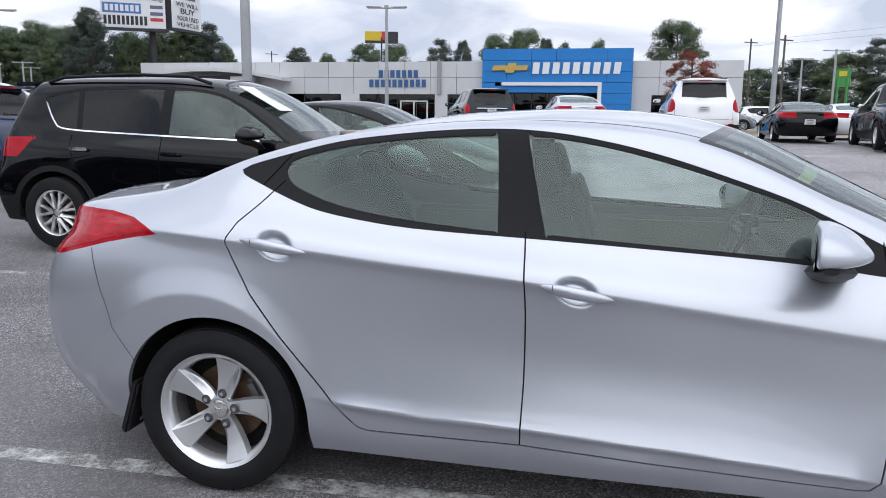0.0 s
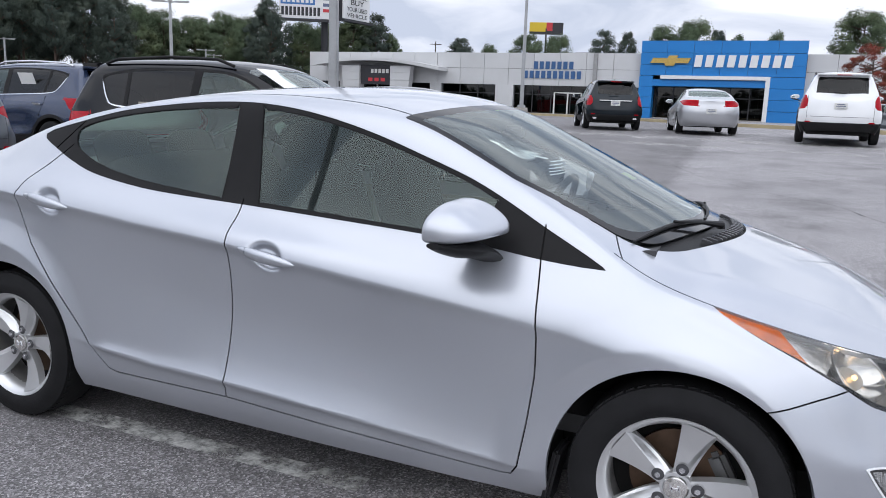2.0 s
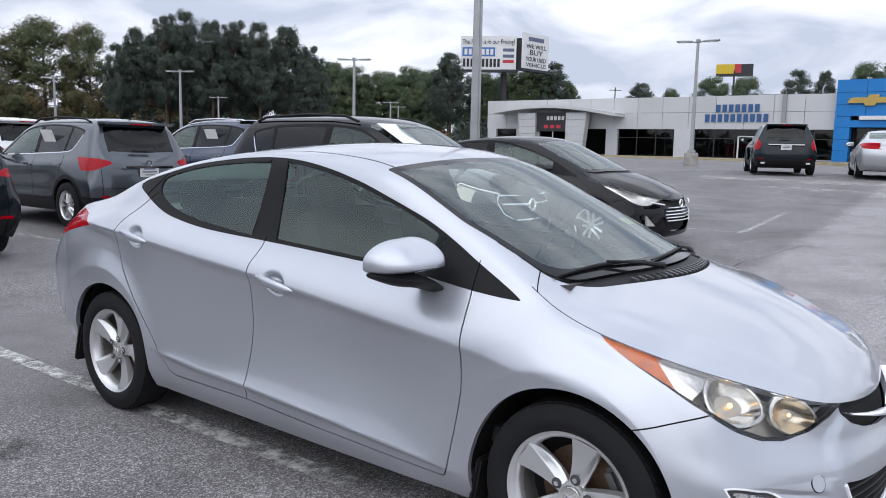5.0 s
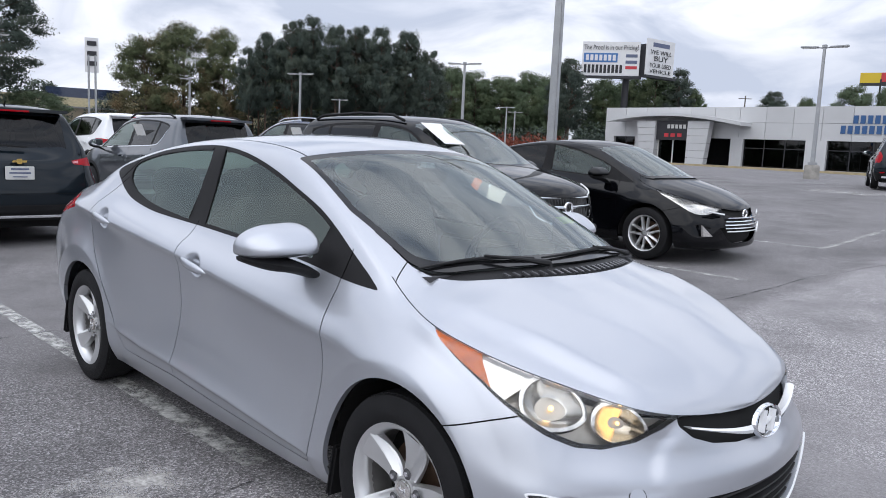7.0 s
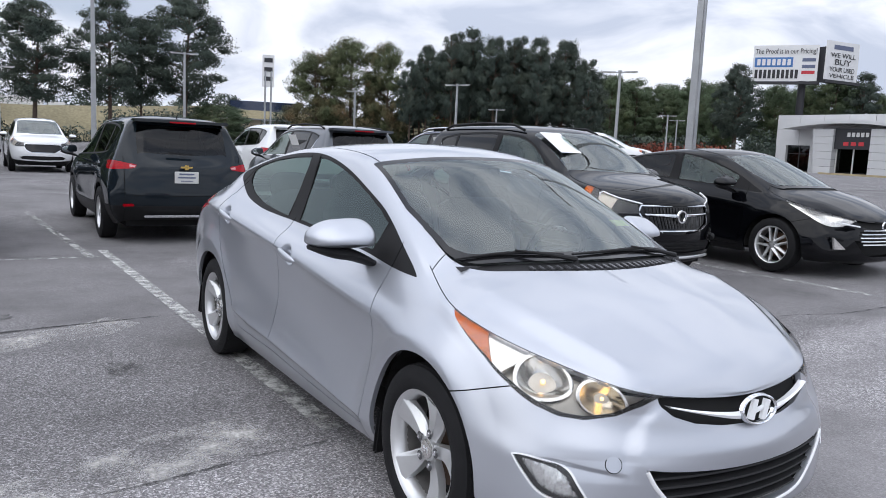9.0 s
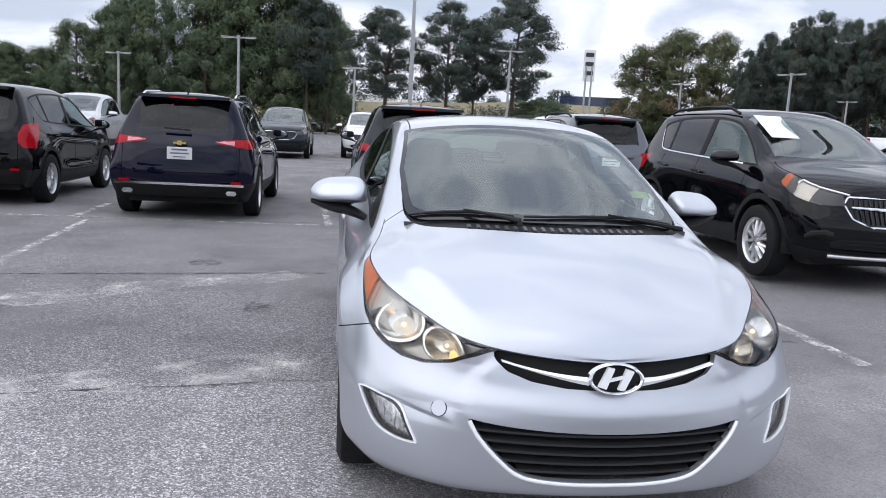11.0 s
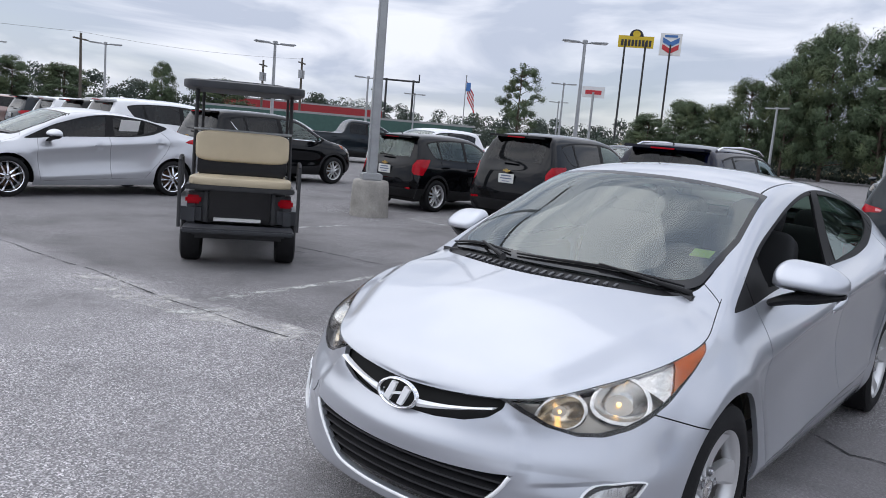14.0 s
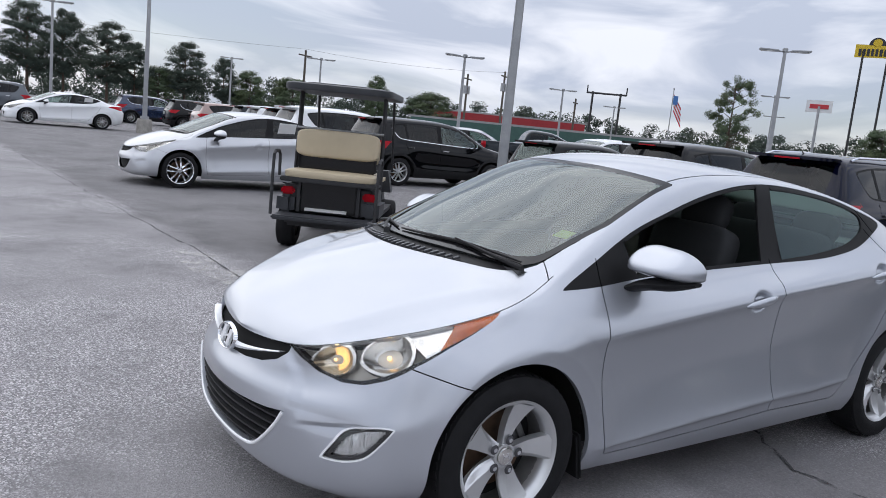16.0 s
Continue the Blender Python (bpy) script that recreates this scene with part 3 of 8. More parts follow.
WAGON = [
    [(-2.3, -2.08, 0, .98), (-2.15, -2.0, 0, 1.14), (-2.0, -1.9, 0, 1.38), (-1.85, -1.84, 0, 1.585), (-1.7, -1.7, 0, 1.625), (-1.2, 0, 1.655), (-.4, 0, 1.66), (.2, 0, 1.63), (.45, 0, 1.57),
     (.8, 0, 1.38), (1.15, 0, 1.17), (1.25, 0, 1.125), (1.5, 0, 1.08), (1.8, 0, 1.02), (2.0, 1.98, 0, .95), (2.2, 2.05, 0, .87)],
    [(-2.3, -2.08, 0, .97), (-2.22, -2.06, .35, .98), (-2.12, -2.0, .62, 1.05), (-2.0, -1.9, .63, 1.3), (-1.85, -1.80, .60, 1.52), (-1.6, .59, 1.58), (-1, .6, 1.605), (-.3, .605, 1.60), (.2, .6, 1.56),
     (.45, .61, 1.49), (.8, .65, 1.30), (1.1, .70, 1.12), (1.3, .76, 1.05), (1.6, .76, .99), (1.85, 1.83, .68, .91), (2.0, 1.96, .5, .87), (2.1, 2.03, .28, .85), (2.2, 2.06, 0, .845)],
    [(-2.3, -2.1, 0, .9), (-2.22, -2.08, .4, .9), (-2.1, -2.0, .72, .95), (-1.9, -1.87, .785, 1.08), (-1.4, .795, 1.10), (-.5, .80, 1.06), (.4, .80, 1.03), (1, .80, 1.02), (1.3, .83, .97),
     (1.6, .83, .88), (1.85, 1.82, .76, .78), (2.0, 1.97, .56, .74), (2.1, 2.06, .3, .72), (2.2, 2.09, 0, .71)],
    [(-2.3, -2.12, 0, .78), (-2.22, -2.1, .45, .78), (-2.08, -2.0, .78, .8), (-1.9, -1.85, .85, .86), (-1.2, .87, .92), (0, .865, .86), (1, .87, .82), (1.3, .885, .82), (1.6, .87, .72),
     (1.85, 1.84, .78, .62), (2.0, 2.0, .58, .6), (2.1, 2.09, .3, .58), (2.2, 2.13, 0, .57)],
    [(-2.3, -2.14, 0, .62), (-2.22, -2.12, .5, .62), (-2.08, -2.0, .82, .62), (-1.9, .87, .64), (-1.28, .895, .68), (-.5, .855, .6), (.5, .855, .58), (1.28, .895, .66), (1.6, .87, .55),
     (1.85, 1.85, .78, .48), (2.0, 2.0, .58, .45), (2.1, 2.09, .3, .44), (2.2, 2.13, 0, .43)],
    [(-2.3, -2.13, 0, .45), (-2.22, -2.1, .5, .45), (-2.08, -1.98, .8, .45), (-1.9, .85, .45), (-1.28, .89, .45), (-.5, .88, .4), (.5, .88, .39), (1.28, .89, .43), (1.6, .84, .38),
     (1.85, 1.82, .75, .34), (2.0, 1.96, .56, .32), (2.1, 2.05, .3, .31), (2.2, 2.08, 0, .3)],
    [(-2.3, -2.02, 0, .3), (-2.22, -2.0, .45, .3), (-2.08, -1.9, .7, .28), (-1.9, .76, .26), (-1.28, .8, .24), (0, .82, .24), (1.28, .8, .24), (1.6, .74, .24), (1.85, 1.78, .64, .24),
     (2.0, 1.9, .45, .24), (2.2, 1.98, 0, .24)],
]

WAGON = [[(r[0], r[1] + (.08 if r[3] < 1.1 else .13), r[2], r[3]) if len(r) == 4 and r[0] < -1.6 else r for r in line] for line in WAGON]

DLO = fair([(-1.295, 1.197), (-1.14, 1.252), (-.94, 1.304), (-.73, 1.333), (-.52, 1.352), (-.308, 1.357), (-.12, 1.342), (.068, 1.309), (.253, 1.262), (.43, 1.205), (.61, 1.143),
            (.75, 1.08), (.886, 1.011), (1.075, .918), (1.06, .908), (.9, .918), (.67, .944), (.435, .96), (.08, .978), (-.25, .994), (-.49, 1.005), (-.696, 1.02), (-.91, 1.05), (-1.04, 1.082), (-1.2, 1.145)], 3)
REAR_PANE = fair([(-1.108, 1.232), (-.94, 1.281), (-.73, 1.312), (-.52, 1.329), (-.375, 1.334), (-.358, 1.334), (-.334, 1.03), (-.345, 1.014), (-.494, 1.026), (-.70, 1.047), (-.914, 1.085), (-1.05, 1.131), (-1.11, 1.172)], 3)
FRONT_PANE = fair([(-.247, 1.322), (-.23, 1.333), (-.12, 1.324), (.068, 1.291), (.254, 1.244), (.433, 1.189), (.605, 1.130), (.70, 1.088), (.715, 1.075), (.675, .968), (.655, .962), (.435, .974), (.08, .994), (-.15, 1.008), (-.172, 1.014)], 3)
FRONT_DOOR = [(-.24, 1.40), (-.239, 1.013), (-.229, .901), (-.221, .75), (-.22, .514), (-.226, .303), (.206, .279), (.573, .265), (.83, .256), (.866, .262), (.89, .3), (.908, .441), (.919, .584), (.918, .722), (.907, .823), (.89, .925), (.885, 1.02), (.62, 1.2), (.2, 1.40)]
REAR_DOOR = [(-.24, 1.40), (-.239, 1.013), (-.229, .901), (-.221, .75), (-.22, .514), (-.226, .303), (-.562, .302), (-.76, .302), (-.80, .312), (-.852, .358), (-.956, .478), (-1.081, .625), (-1.195, .772), (-1.266, .898), (-1.288, .945), (-1.286, .968), (-1.255, 1.02), (-1.19, 1.085), (-1.119, 1.163), (-1.17, 1.24), (-1.0, 1.40)]
HEADLAMP = [(1.398, .846), (1.45, .818), (1.53, .778), (1.63, .732), (1.74, .675), (1.82, .618), (1.875, .588), (1.92, .580), (1.97, .596), (2.008, .63), (2.03, .665), (2.1, .9), (1.4, 1.0)]
TAILLAMP = [(-1.565, .966), (-1.62, .992), (-1.70, 1.015), (-1.82, 1.03), (-1.95, 1.032), (-2.4, 1.02), (-2.4, .82), (-2.03, .862), (-1.9, .895), (-1.78, .926), (-1.66, .95)]
LOW_GRILLE = fair([(0, .424), (.2, .427), (.37, .437), (.445, .446), (.45, .436), (.41, .385), (.34, .315), (.27, .270), (.15, .253), (0, .25), (-.15, .253), (-.15, .43)], 3)
UP_GRILLE = [(-.1, .553), (0, .553), (.15, .557), (.26, .572), (.335, .597), (.372, .63), (.385, .70), (-.1, .75)]
FOG = fair([(1.818, .472), (1.85, .474), (1.89, .463), (1.937, .434), (1.968, .385), (1.990, .338), (1.984, .328), (1.940, .332), (1.892, .358), (1.855, .408), (1.824, .458)], 3)


def arch(x, z, cx, r, cz=.316):
    return np.where(z > cz, np.hypot(x - cx, z - cz), np.abs(x - cx)) - r


def saloon_shape(x, y, z, k, s):
    """Flares over the wheels, flank creases, door-handle scoops, bonnet ridges, bumper folds."""
    d = np.zeros_like(x)
    flank = np.clip((k - 1.9) * 3, 0, 1)
    for cx, r0, skew, amount in ((-1.35, .44, .07, .016), (1.35, .405, .05, .015)):
        r = np.hypot(x - cx, (z - .316))
        rise = np.clip(1 - (r - r0 + skew * (x - cx) / np.maximum(r, .05)) / .10, 0, 1)
        d += flank * amount * rise ** 1.5 * np.clip((z - .15) / .15, 0, 1) * (r > .2)
    # the crease through the door handles: proud above, undercut below
    crease = np.interp(x, (-1.75, -1.54, -.99, -.66, -.23, .26, .87, 1.2), (.985, .974, .931, .898, .863, .807, .740, .70))
    reach = np.clip((1.25 - x) / .55, 0, 1) * np.clip((x + 1.9) / .4, 0, 1)
    u = z - crease
    over, under = np.maximum(u, 0), np.maximum(-u, 0)
    d += flank * reach * (.011 * np.exp(-over / .045) - .022 * (1 - np.exp(-under / .034)) * np.exp(-np.maximum(under - .03, 0) / .16))
    # the crease along the foot of the doors
    low = np.interp(x, (-.95, -.87, -.56, -.23, .29, .80, .95), (.41, .396, .372, .363, .335, .304, .295))
    w = z - low
    d += flank * np.clip((x + 1.0) / .2, 0, 1) * np.clip((.95 - x) / .15, 0, 1) * .019 * np.where(w > 0, np.exp(-w / .035), np.exp(np.minimum(w, 0) / .014))
    for hx, hz in ((-1.106, .946), (-.058, .838)):
        q = np.hypot((x - hx) / .070, (z - hz + .15 * (x - hx)) / .047)
        t = np.clip((1.12 - q) / .55, 0, 1)
        d -= flank * .026 * t * t * (3 - 2 * t)
    ridge = np.interp(x, (1.13, 1.4, 1.6, 1.79, 1.94, 2.01), (.69, .615, .565, .485, .412, .36))
    on_top = np.clip((1 - k) * 8, 0, 1) * np.clip((x - 1.16) / .25, 0, 1) * np.clip((2.03 - x) / .15, 0, 1)
    d += on_top * .014 * np.where(y < ridge, np.clip(1 - (ridge - y) / .20, 0, 1) ** 1.8, np.clip(1 - (y - ridge) / .075, 0, 1))
    # the fold from the bonnet's corner down to the lower grille, and the shelf above the fog lamp
    front = np.clip((x - 1.70) / .12, 0, 1) * np.clip((z - .40) / .07, 0, 1) * np.clip((.655 - z) / .05, 0, 1)
    edge = np.interp(z, (.40, .43, .46, .49, .52, .55, .58, .61, .64), (.462, .474, .483, .482, .470, .452, .428, .396, .36))
    out = np.clip((y - edge + .030) / .066, 0, 1)
    d -= front * .012 * out * out * (3 - 2 * out) * np.clip(1 - (y - edge - .02) / .24, 0, 1)
    shelf = np.interp(y, (.46, .53, .60, .70), (.420, .436, .447, .468))
    v = np.maximum(shelf - z, 0)
    d -= np.clip((x - 1.75) / .1, 0, 1) * np.clip((y - .50) / .08, 0, 1) * np.clip((.75 - y) / .06, 0, 1) * .012 * np.clip(v / .014, 0, 1) * np.exp(-np.maximum(v - .014, 0) / .055)
    return d


def rounded(a, b, r):
    """Both a < 0 and b < 0, with the corner between them rounded."""
    return np.minimum(np.maximum(a, b) + r, 0) + np.hypot(np.maximum(a + r, 0), np.maximum(b + r, 0)) - r


def saloon_fields():
    F = {}
    F["arch_f"] = lambda X, Y, Z, S, K: np.where(K > 2, arch(X, Z, 1.345, .366), 9)
    F["arch_r"] = lambda X, Y, Z, S, K: np.where(K > 2, arch(X, Z, -1.345, .366), 9)
    side = lambda f: (lambda X, Y, Z, S, K: np.where((K > .99) & (np.abs(X) < 1.75), f(X, Z), 9))
    F["dlo"] = side(lambda X, Z: sd_poly(X, Z, DLO))
    F["pane_r"] = side(lambda X, Z: sd_poly(X, Z, REAR_PANE))
    F["pane_f"] = side(lambda X, Z: sd_poly(X, Z, FRONT_PANE))
    F["quarter_side"] = side(lambda X, Z: ((X + 1.21) * .14 - (Z - 1.13) * .11) / .178)
    F["quarter_line"] = side(lambda X, Z: sd_line(X, Z, [(-1.21, 1.13), (-1.10, 1.27)]) - .0035)
    F["door_f"] = side(lambda X, Z: sd_poly(X, Z, FRONT_DOOR))
    F["door_r"] = side(lambda X, Z: sd_poly(X, Z, REAR_DOOR))
    F["gap_doors"] = side(lambda X, Z: np.minimum(sd_line(X, Z, FRONT_DOOR[1:17]), sd_line(X, Z, REAR_DOOR[5:19])) - .0027)
    front_seam = lambda X, Z: Z - np.interp(X, (1.40, 1.53, 1.62, 1.76), (.57, .597, .622, .668))
    rear_seam = lambda X, Z: X - np.interp(Z, (.40, .50, .606, .744, .85, .92), (-1.60, -1.665, -1.748, -1.805, -1.84, -1.862))
    F["bumper_f"] = lambda X, Y, Z, S, K: np.where(X > .5, front_seam(X, Z), 9)
    F["bumper_r"] = lambda X, Y, Z, S, K: np.where(X < -.5, rear_seam(X, Z), 9)
    F["gap_bumper"] = lambda X, Y, Z, S, K: np.where(X > .5, np.maximum.reduce([np.abs(front_seam(X, Z)) - .0024, X - 1.78, 1.46 - X]), np.maximum.reduce([np.abs(rear_seam(X, Z)) - .0024, Z - .9, .45 - Z]))
    F["lamp_top"] = lambda X, Y, Z, S, K: (K - 1.022) * .3
    F["lamp_f"] = lambda X, Y, Z, S, K: np.where(X > .9, sd_poly(X, Z, HEADLAMP), 9)
    F["lamp_amber"] = lambda X, Y, Z, S, K: np.where((X > 1.2) & (K > .6), X + 1.1 * (Z - .80) - 1.575, 9)
    F["lamp_upper"] = lambda X, Y, Z, S, K: np.where((X > 1.2) & (K > .6), X - .55 * (Z - .70) - 1.700, 9)
    F["lamp_rim"] = lambda X, Y, Z, S, K: np.where(X > .9, np.maximum(-(sd_poly(X, Z, HEADLAMP) + .011 * np.clip((.82 - Z) / .16, .2, 1)), Z - .80), 9)
    F["lamp_r"] = lambda X, Y, Z, S, K: np.where(X < -1.3, np.maximum(sd_poly(X, Z, TAILLAMP), .36 - Y), 9)
    F["lamp_r_in"] = lambda X, Y, Z, S, K: F["lamp_r"](X, Y, Z, S, K) + .014
    F["low_grille"] = lambda X, Y, Z, S, K: np.where((X > 1.8) & (K > 1.3), sd_poly(Y, Z, LOW_GRILLE), 9)
    F["low_trim"] = lambda X, Y, Z, S, K: np.where((X > 1.8) & (K > 1.3), np.maximum(sd_poly(Y, Z, LOW_GRILLE) - .016, Z - np.interp(Y, (0, .2, .37, .445, .47), (.42, .423, .433, .440, .440))), 9)
    F["up_grille"] = lambda X, Y, Z, S, K: np.where(X > 1.6, sd_poly(Y, Z, UP_GRILLE), 9)
    F["fog"] = lambda X, Y, Z, S, K: np.where((X > 1.3) & (K > 1.5), sd_poly(X, Z, FOG), 9)
    F["fog_rim"] = lambda X, Y, Z, S, K: np.where((X > 1.3) & (K > 1.5), sd_poly(X, Z, FOG) + .0045, 9)
    F["screen"] = lambda X, Y, Z, S, K: np.where(S > 0, np.maximum(.47 - .49 * Y * Y - X, rounded(X - (1.335 - .46 * Y * Y), (K - .955 + .11 * np.clip((X - .75) / .4, 0, 1)) * .65, .10)), 9)
    F["screen_rim"] = lambda X, Y, Z, S, K: np.where(S > 0, np.maximum(.475 - .49 * Y * Y - X + .045, rounded(X - (1.335 - .46 * Y * Y) + .065, (K - .915 + .11 * np.clip((X - .75) / .4, 0, 1)) * .65, .08)), 9)
    cowl = lambda X, Y, K: rounded(X - (1.43 - .58 * Y * Y), (K - .96 + .11 * np.clip((X - .75) / .4, 0, 1)) * .65, .13)
    F["cowl"] = lambda X, Y, Z, S, K: np.where(S > .9, cowl(X, Y, K), 9)
    F["bonnet_side"] = lambda X, Y, Z, S, K: (K - 1.012) * .3
    F["gap_bonnet"] = lambda X, Y, Z, S, K: np.maximum(np.abs(K - 1.012) * .3 - .0026, 1.10 - S)
    F["gap_bonnet_back"] = lambda X, Y, Z, S, K: np.where(S > 1.0, np.abs(cowl(X, Y, K)) - .0025, 9)
    F["pillar_side"] = lambda X, Y, Z, S, K: np.where((S > .9) & (K > .7), X - 1.125 - .3 * (K - 1), 9)
    F["gap_pillar"] = lambda X, Y, Z, S, K: np.where(S > .9, np.maximum.reduce([np.abs(X - 1.125 - .3 * (K - 1)) - .0028, (.86 - K) * .6, (K - 1.012) * .3]), 9)
    F["back_pane"] = lambda X, Y, Z, S, K: np.where(S < -.5, np.maximum.reduce([-1.60 + .25 * Y * Y - X, X + .99 - .15 * Y * Y, (K - .90) * .6]), 9)
    F["boot"] = lambda X, Y, Z, S, K: np.where(S < -1.4, np.maximum((K - .93) * .6, X + 1.62 - .25 * Y * Y), 9)
    F["gap_boot"] = lambda X, Y, Z, S, K: np.maximum(np.abs((K - .93) * .6) - .003, S + 1.62)
    F["roof_side"] = lambda X, Y, Z, S, K: (K - .90) * .6
    F["gap_roof"] = lambda X, Y, Z, S, K: np.maximum.reduce([np.abs((K - .90) * .6) - .0035, S - .36, -1.5 - S])
    return F


def wagon_fields(lamp="wedge"):
    F = {}
    tail = {"wedge": [(.99, .87), (.99, 1.075), (.82, 1.07), (.66, 1.045), (.54, 1.01), (.53, .975), (.66, .935), (.78, .88)],
            "upright": [(.99, .78), (.99, 1.13), (.82, 1.135), (.74, 1.10), (.69, .99), (.70, .86), (.76, .79)],
            "wide": [(.99, .935), (.99, 1.05), (.80, 1.06), (.62, 1.05), (.41, 1.035), (.42, 1.0), (.64, .968), (.80, .94)],
            "slim": [(.99, .93), (.99, 1.05), (.78, 1.05), (.56, 1.005), (.58, .965), (.75, .945)]}[lamp]
    dlo = fair([(-1.47, 1.44), (-1.42, 1.34), (-1.32, 1.20), (-1.18, 1.135), (-.5, 1.098), (.5, 1.06), (.98, 1.045), (1.0, 1.06), (.72, 1.26), (.44, 1.43), (.15, 1.515), (-.4, 1.548), (-1.0, 1.532), (-1.30, 1.495), (-1.43, 1.465)], 3)
    side = lambda f: (lambda X, Y, Z, S, K: np.where((K > .99), f(X, Z), 9))
    F["arch_f"] = lambda X, Y, Z, S, K: np.where(K > 2, arch(X, Z, 1.28, .40, .345), 9)
    F["arch_r"] = lambda X, Y, Z, S, K: np.where(K > 2, arch(X, Z, -1.28, .40, .345), 9)
    F["dlo"] = side(lambda X, Z: sd_poly(X, Z, dlo))
    F["pane"] = side(lambda X, Z: sd_poly(X, Z, dlo) + .022)
    F["pane_f"] = side(lambda X, Z: -.14 - X)
    F["pane_r"] = side(lambda X, Z: np.maximum(X + .24, -1.02 - .12 * (Z - 1.1) - X))
    F["pane_q"] = side(lambda X, Z: X + 1.07 + .12 * (Z - 1.1))
    F["door_f"] = side(lambda X, Z: sd_poly(X, Z, [(-.2, 1.6), (-.2, .42), (.78, .42), (.86, .6), (.9, 1.05), (.5, 1.6)]))
    F["door_r"] = side(lambda X, Z: sd_poly(X, Z, [(-.2, 1.6), (-.2, .42), (-.82, .42), (-1.0, .7), (-1.12, 1.0), (-1.1, 1.6)]))
    F["gap_doors"] = side(lambda X, Z: np.where(Z < 1.12, np.minimum(sd_line(X, Z, [(-.2, 1.1), (-.2, .42), (.78, .42), (.86, .6), (.9, 1.05)]), sd_line(X, Z, [(-.2, .42), (-.82, .42), (-1.0, .7), (-1.12, 1.0), (-1.1, 1.1)])), 9) - .004)
    F["lamp_r"] = lambda X, Y, Z, S, K: np.where(X < -1.3, np.maximum(sd_poly(Y, Z, tail), X + 1.60 - .9 * (Z - .95)), 9)
    F["lamp_inset"] = lambda X, Y, Z, S, K: F["lamp_r"](X, Y, Z, S, K) + .014
    F["dlo_rim"] = lambda X, Y, Z, S, K: F["dlo"](X, Y, Z, S, K) + .014
    F["reverse"] = lambda X, Y, Z, S, K: np.where(X < -1.3, np.maximum(Y - .64, .95 - Z), 9)
    F["lamp_f"] = lambda X, Y, Z, S, K: np.where((X > 1.2) & (K > .6), np.maximum(sd_poly(X, Z, [(1.48, 1.2), (1.50, .93), (1.72, .815), (1.9, .757), (2.05, .768), (2.3, 1.2)]), .50 - Y), 9)
    F["lamp_top"] = lambda X, Y, Z, S, K: (K - 1.03) * .3
    F["lamp_amber"] = lambda X, Y, Z, S, K: np.where(X > 1.2, X - 1.66, 9)
    F["up_grille"] = lambda X, Y, Z, S, K: np.where((X > 1.7) & (K > .6), np.maximum(sd_poly(Y, Z, [(-.1, .60), (.30, .60), (.44, .66), (.50, .78), (.47, .835), (-.1, .84)]), (1.05 - K) * .2), 9)
    F["grille_rim"] = lambda X, Y, Z, S, K: np.where((X > 1.7) & (K > .6), np.maximum(sd_poly(Y, Z, [(-.1, .60), (.30, .60), (.44, .66), (.50, .78), (.47, .835), (-.1, .84)]) - .013, (1.05 - K) * .2), 9)
    F["low_grille"] = lambda X, Y, Z, S, K: np.where((X > 1.7) & (K > 2), sd_poly(Y, Z, [(-.1, .36), (.55, .38), (.62, .44), (.5, .49), (-.1, .49)]), 9)
    F["screen"] = lambda X, Y, Z, S, K: np.where(S > 0, np.maximum.reduce([.46 - .40 * Y * Y - X, X - (1.21 - .35 * Y * Y), (K - .95) * .6]), 9)
    F["back_pane"] = lambda X, Y, Z, S, K: np.where(S < -1.5, np.maximum.reduce([1.135 + .05 * Y - Z, Z - 1.515, (K - .86) * .6]), 9)
    F["clad"] = lambda X, Y, Z, S, K: np.where(K > 2, np.minimum(4.75 - K, np.minimum(arch(X, Z, 1.28, .455, .345), arch(X, Z, -1.28, .455, .345)) * 9), 9)
    F["gate_side"] = lambda X, Y, Z, S, K: np.where(S < -1.5, Y - .70, 9)
    F["gap_gate"] = lambda X, Y, Z, S, K: np.where((X < -1.62) & (Z < 1.1), np.minimum(np.abs(Y - .70), np.where(Y < .7, np.abs(Z - .62), 9)) - .004, 9)
    F["bonnet_side"] = lambda X, Y, Z, S, K: (K - 1.012) * .3
    F["gap_bonnet"] = lambda X, Y, Z, S, K: np.maximum(np.abs(K - 1.012) * .3 - .004, 1.16 - S)
    return F


def cut_skin(lines, fields, ns, steps, crown, shape=None):
    """The skin cut along every field; returns vertices, triangles and each field's value at each triangle."""
    V, T = skin(lines, ns, steps, crown, shape)
    for f in fields.values():
        V, T = cut(V, T, f(*(V[:, c] for c in (0, 1, 2, 6, 7))))
    A = V[T].mean(1)
    return V, T, {n: f(*(A[:, c] for c in (0, 1, 2, 6, 7))) for n, f in fields.items()}, A


def pick(T, mask, taken):
    m = mask & ~taken
    taken |= m
    return T[m]


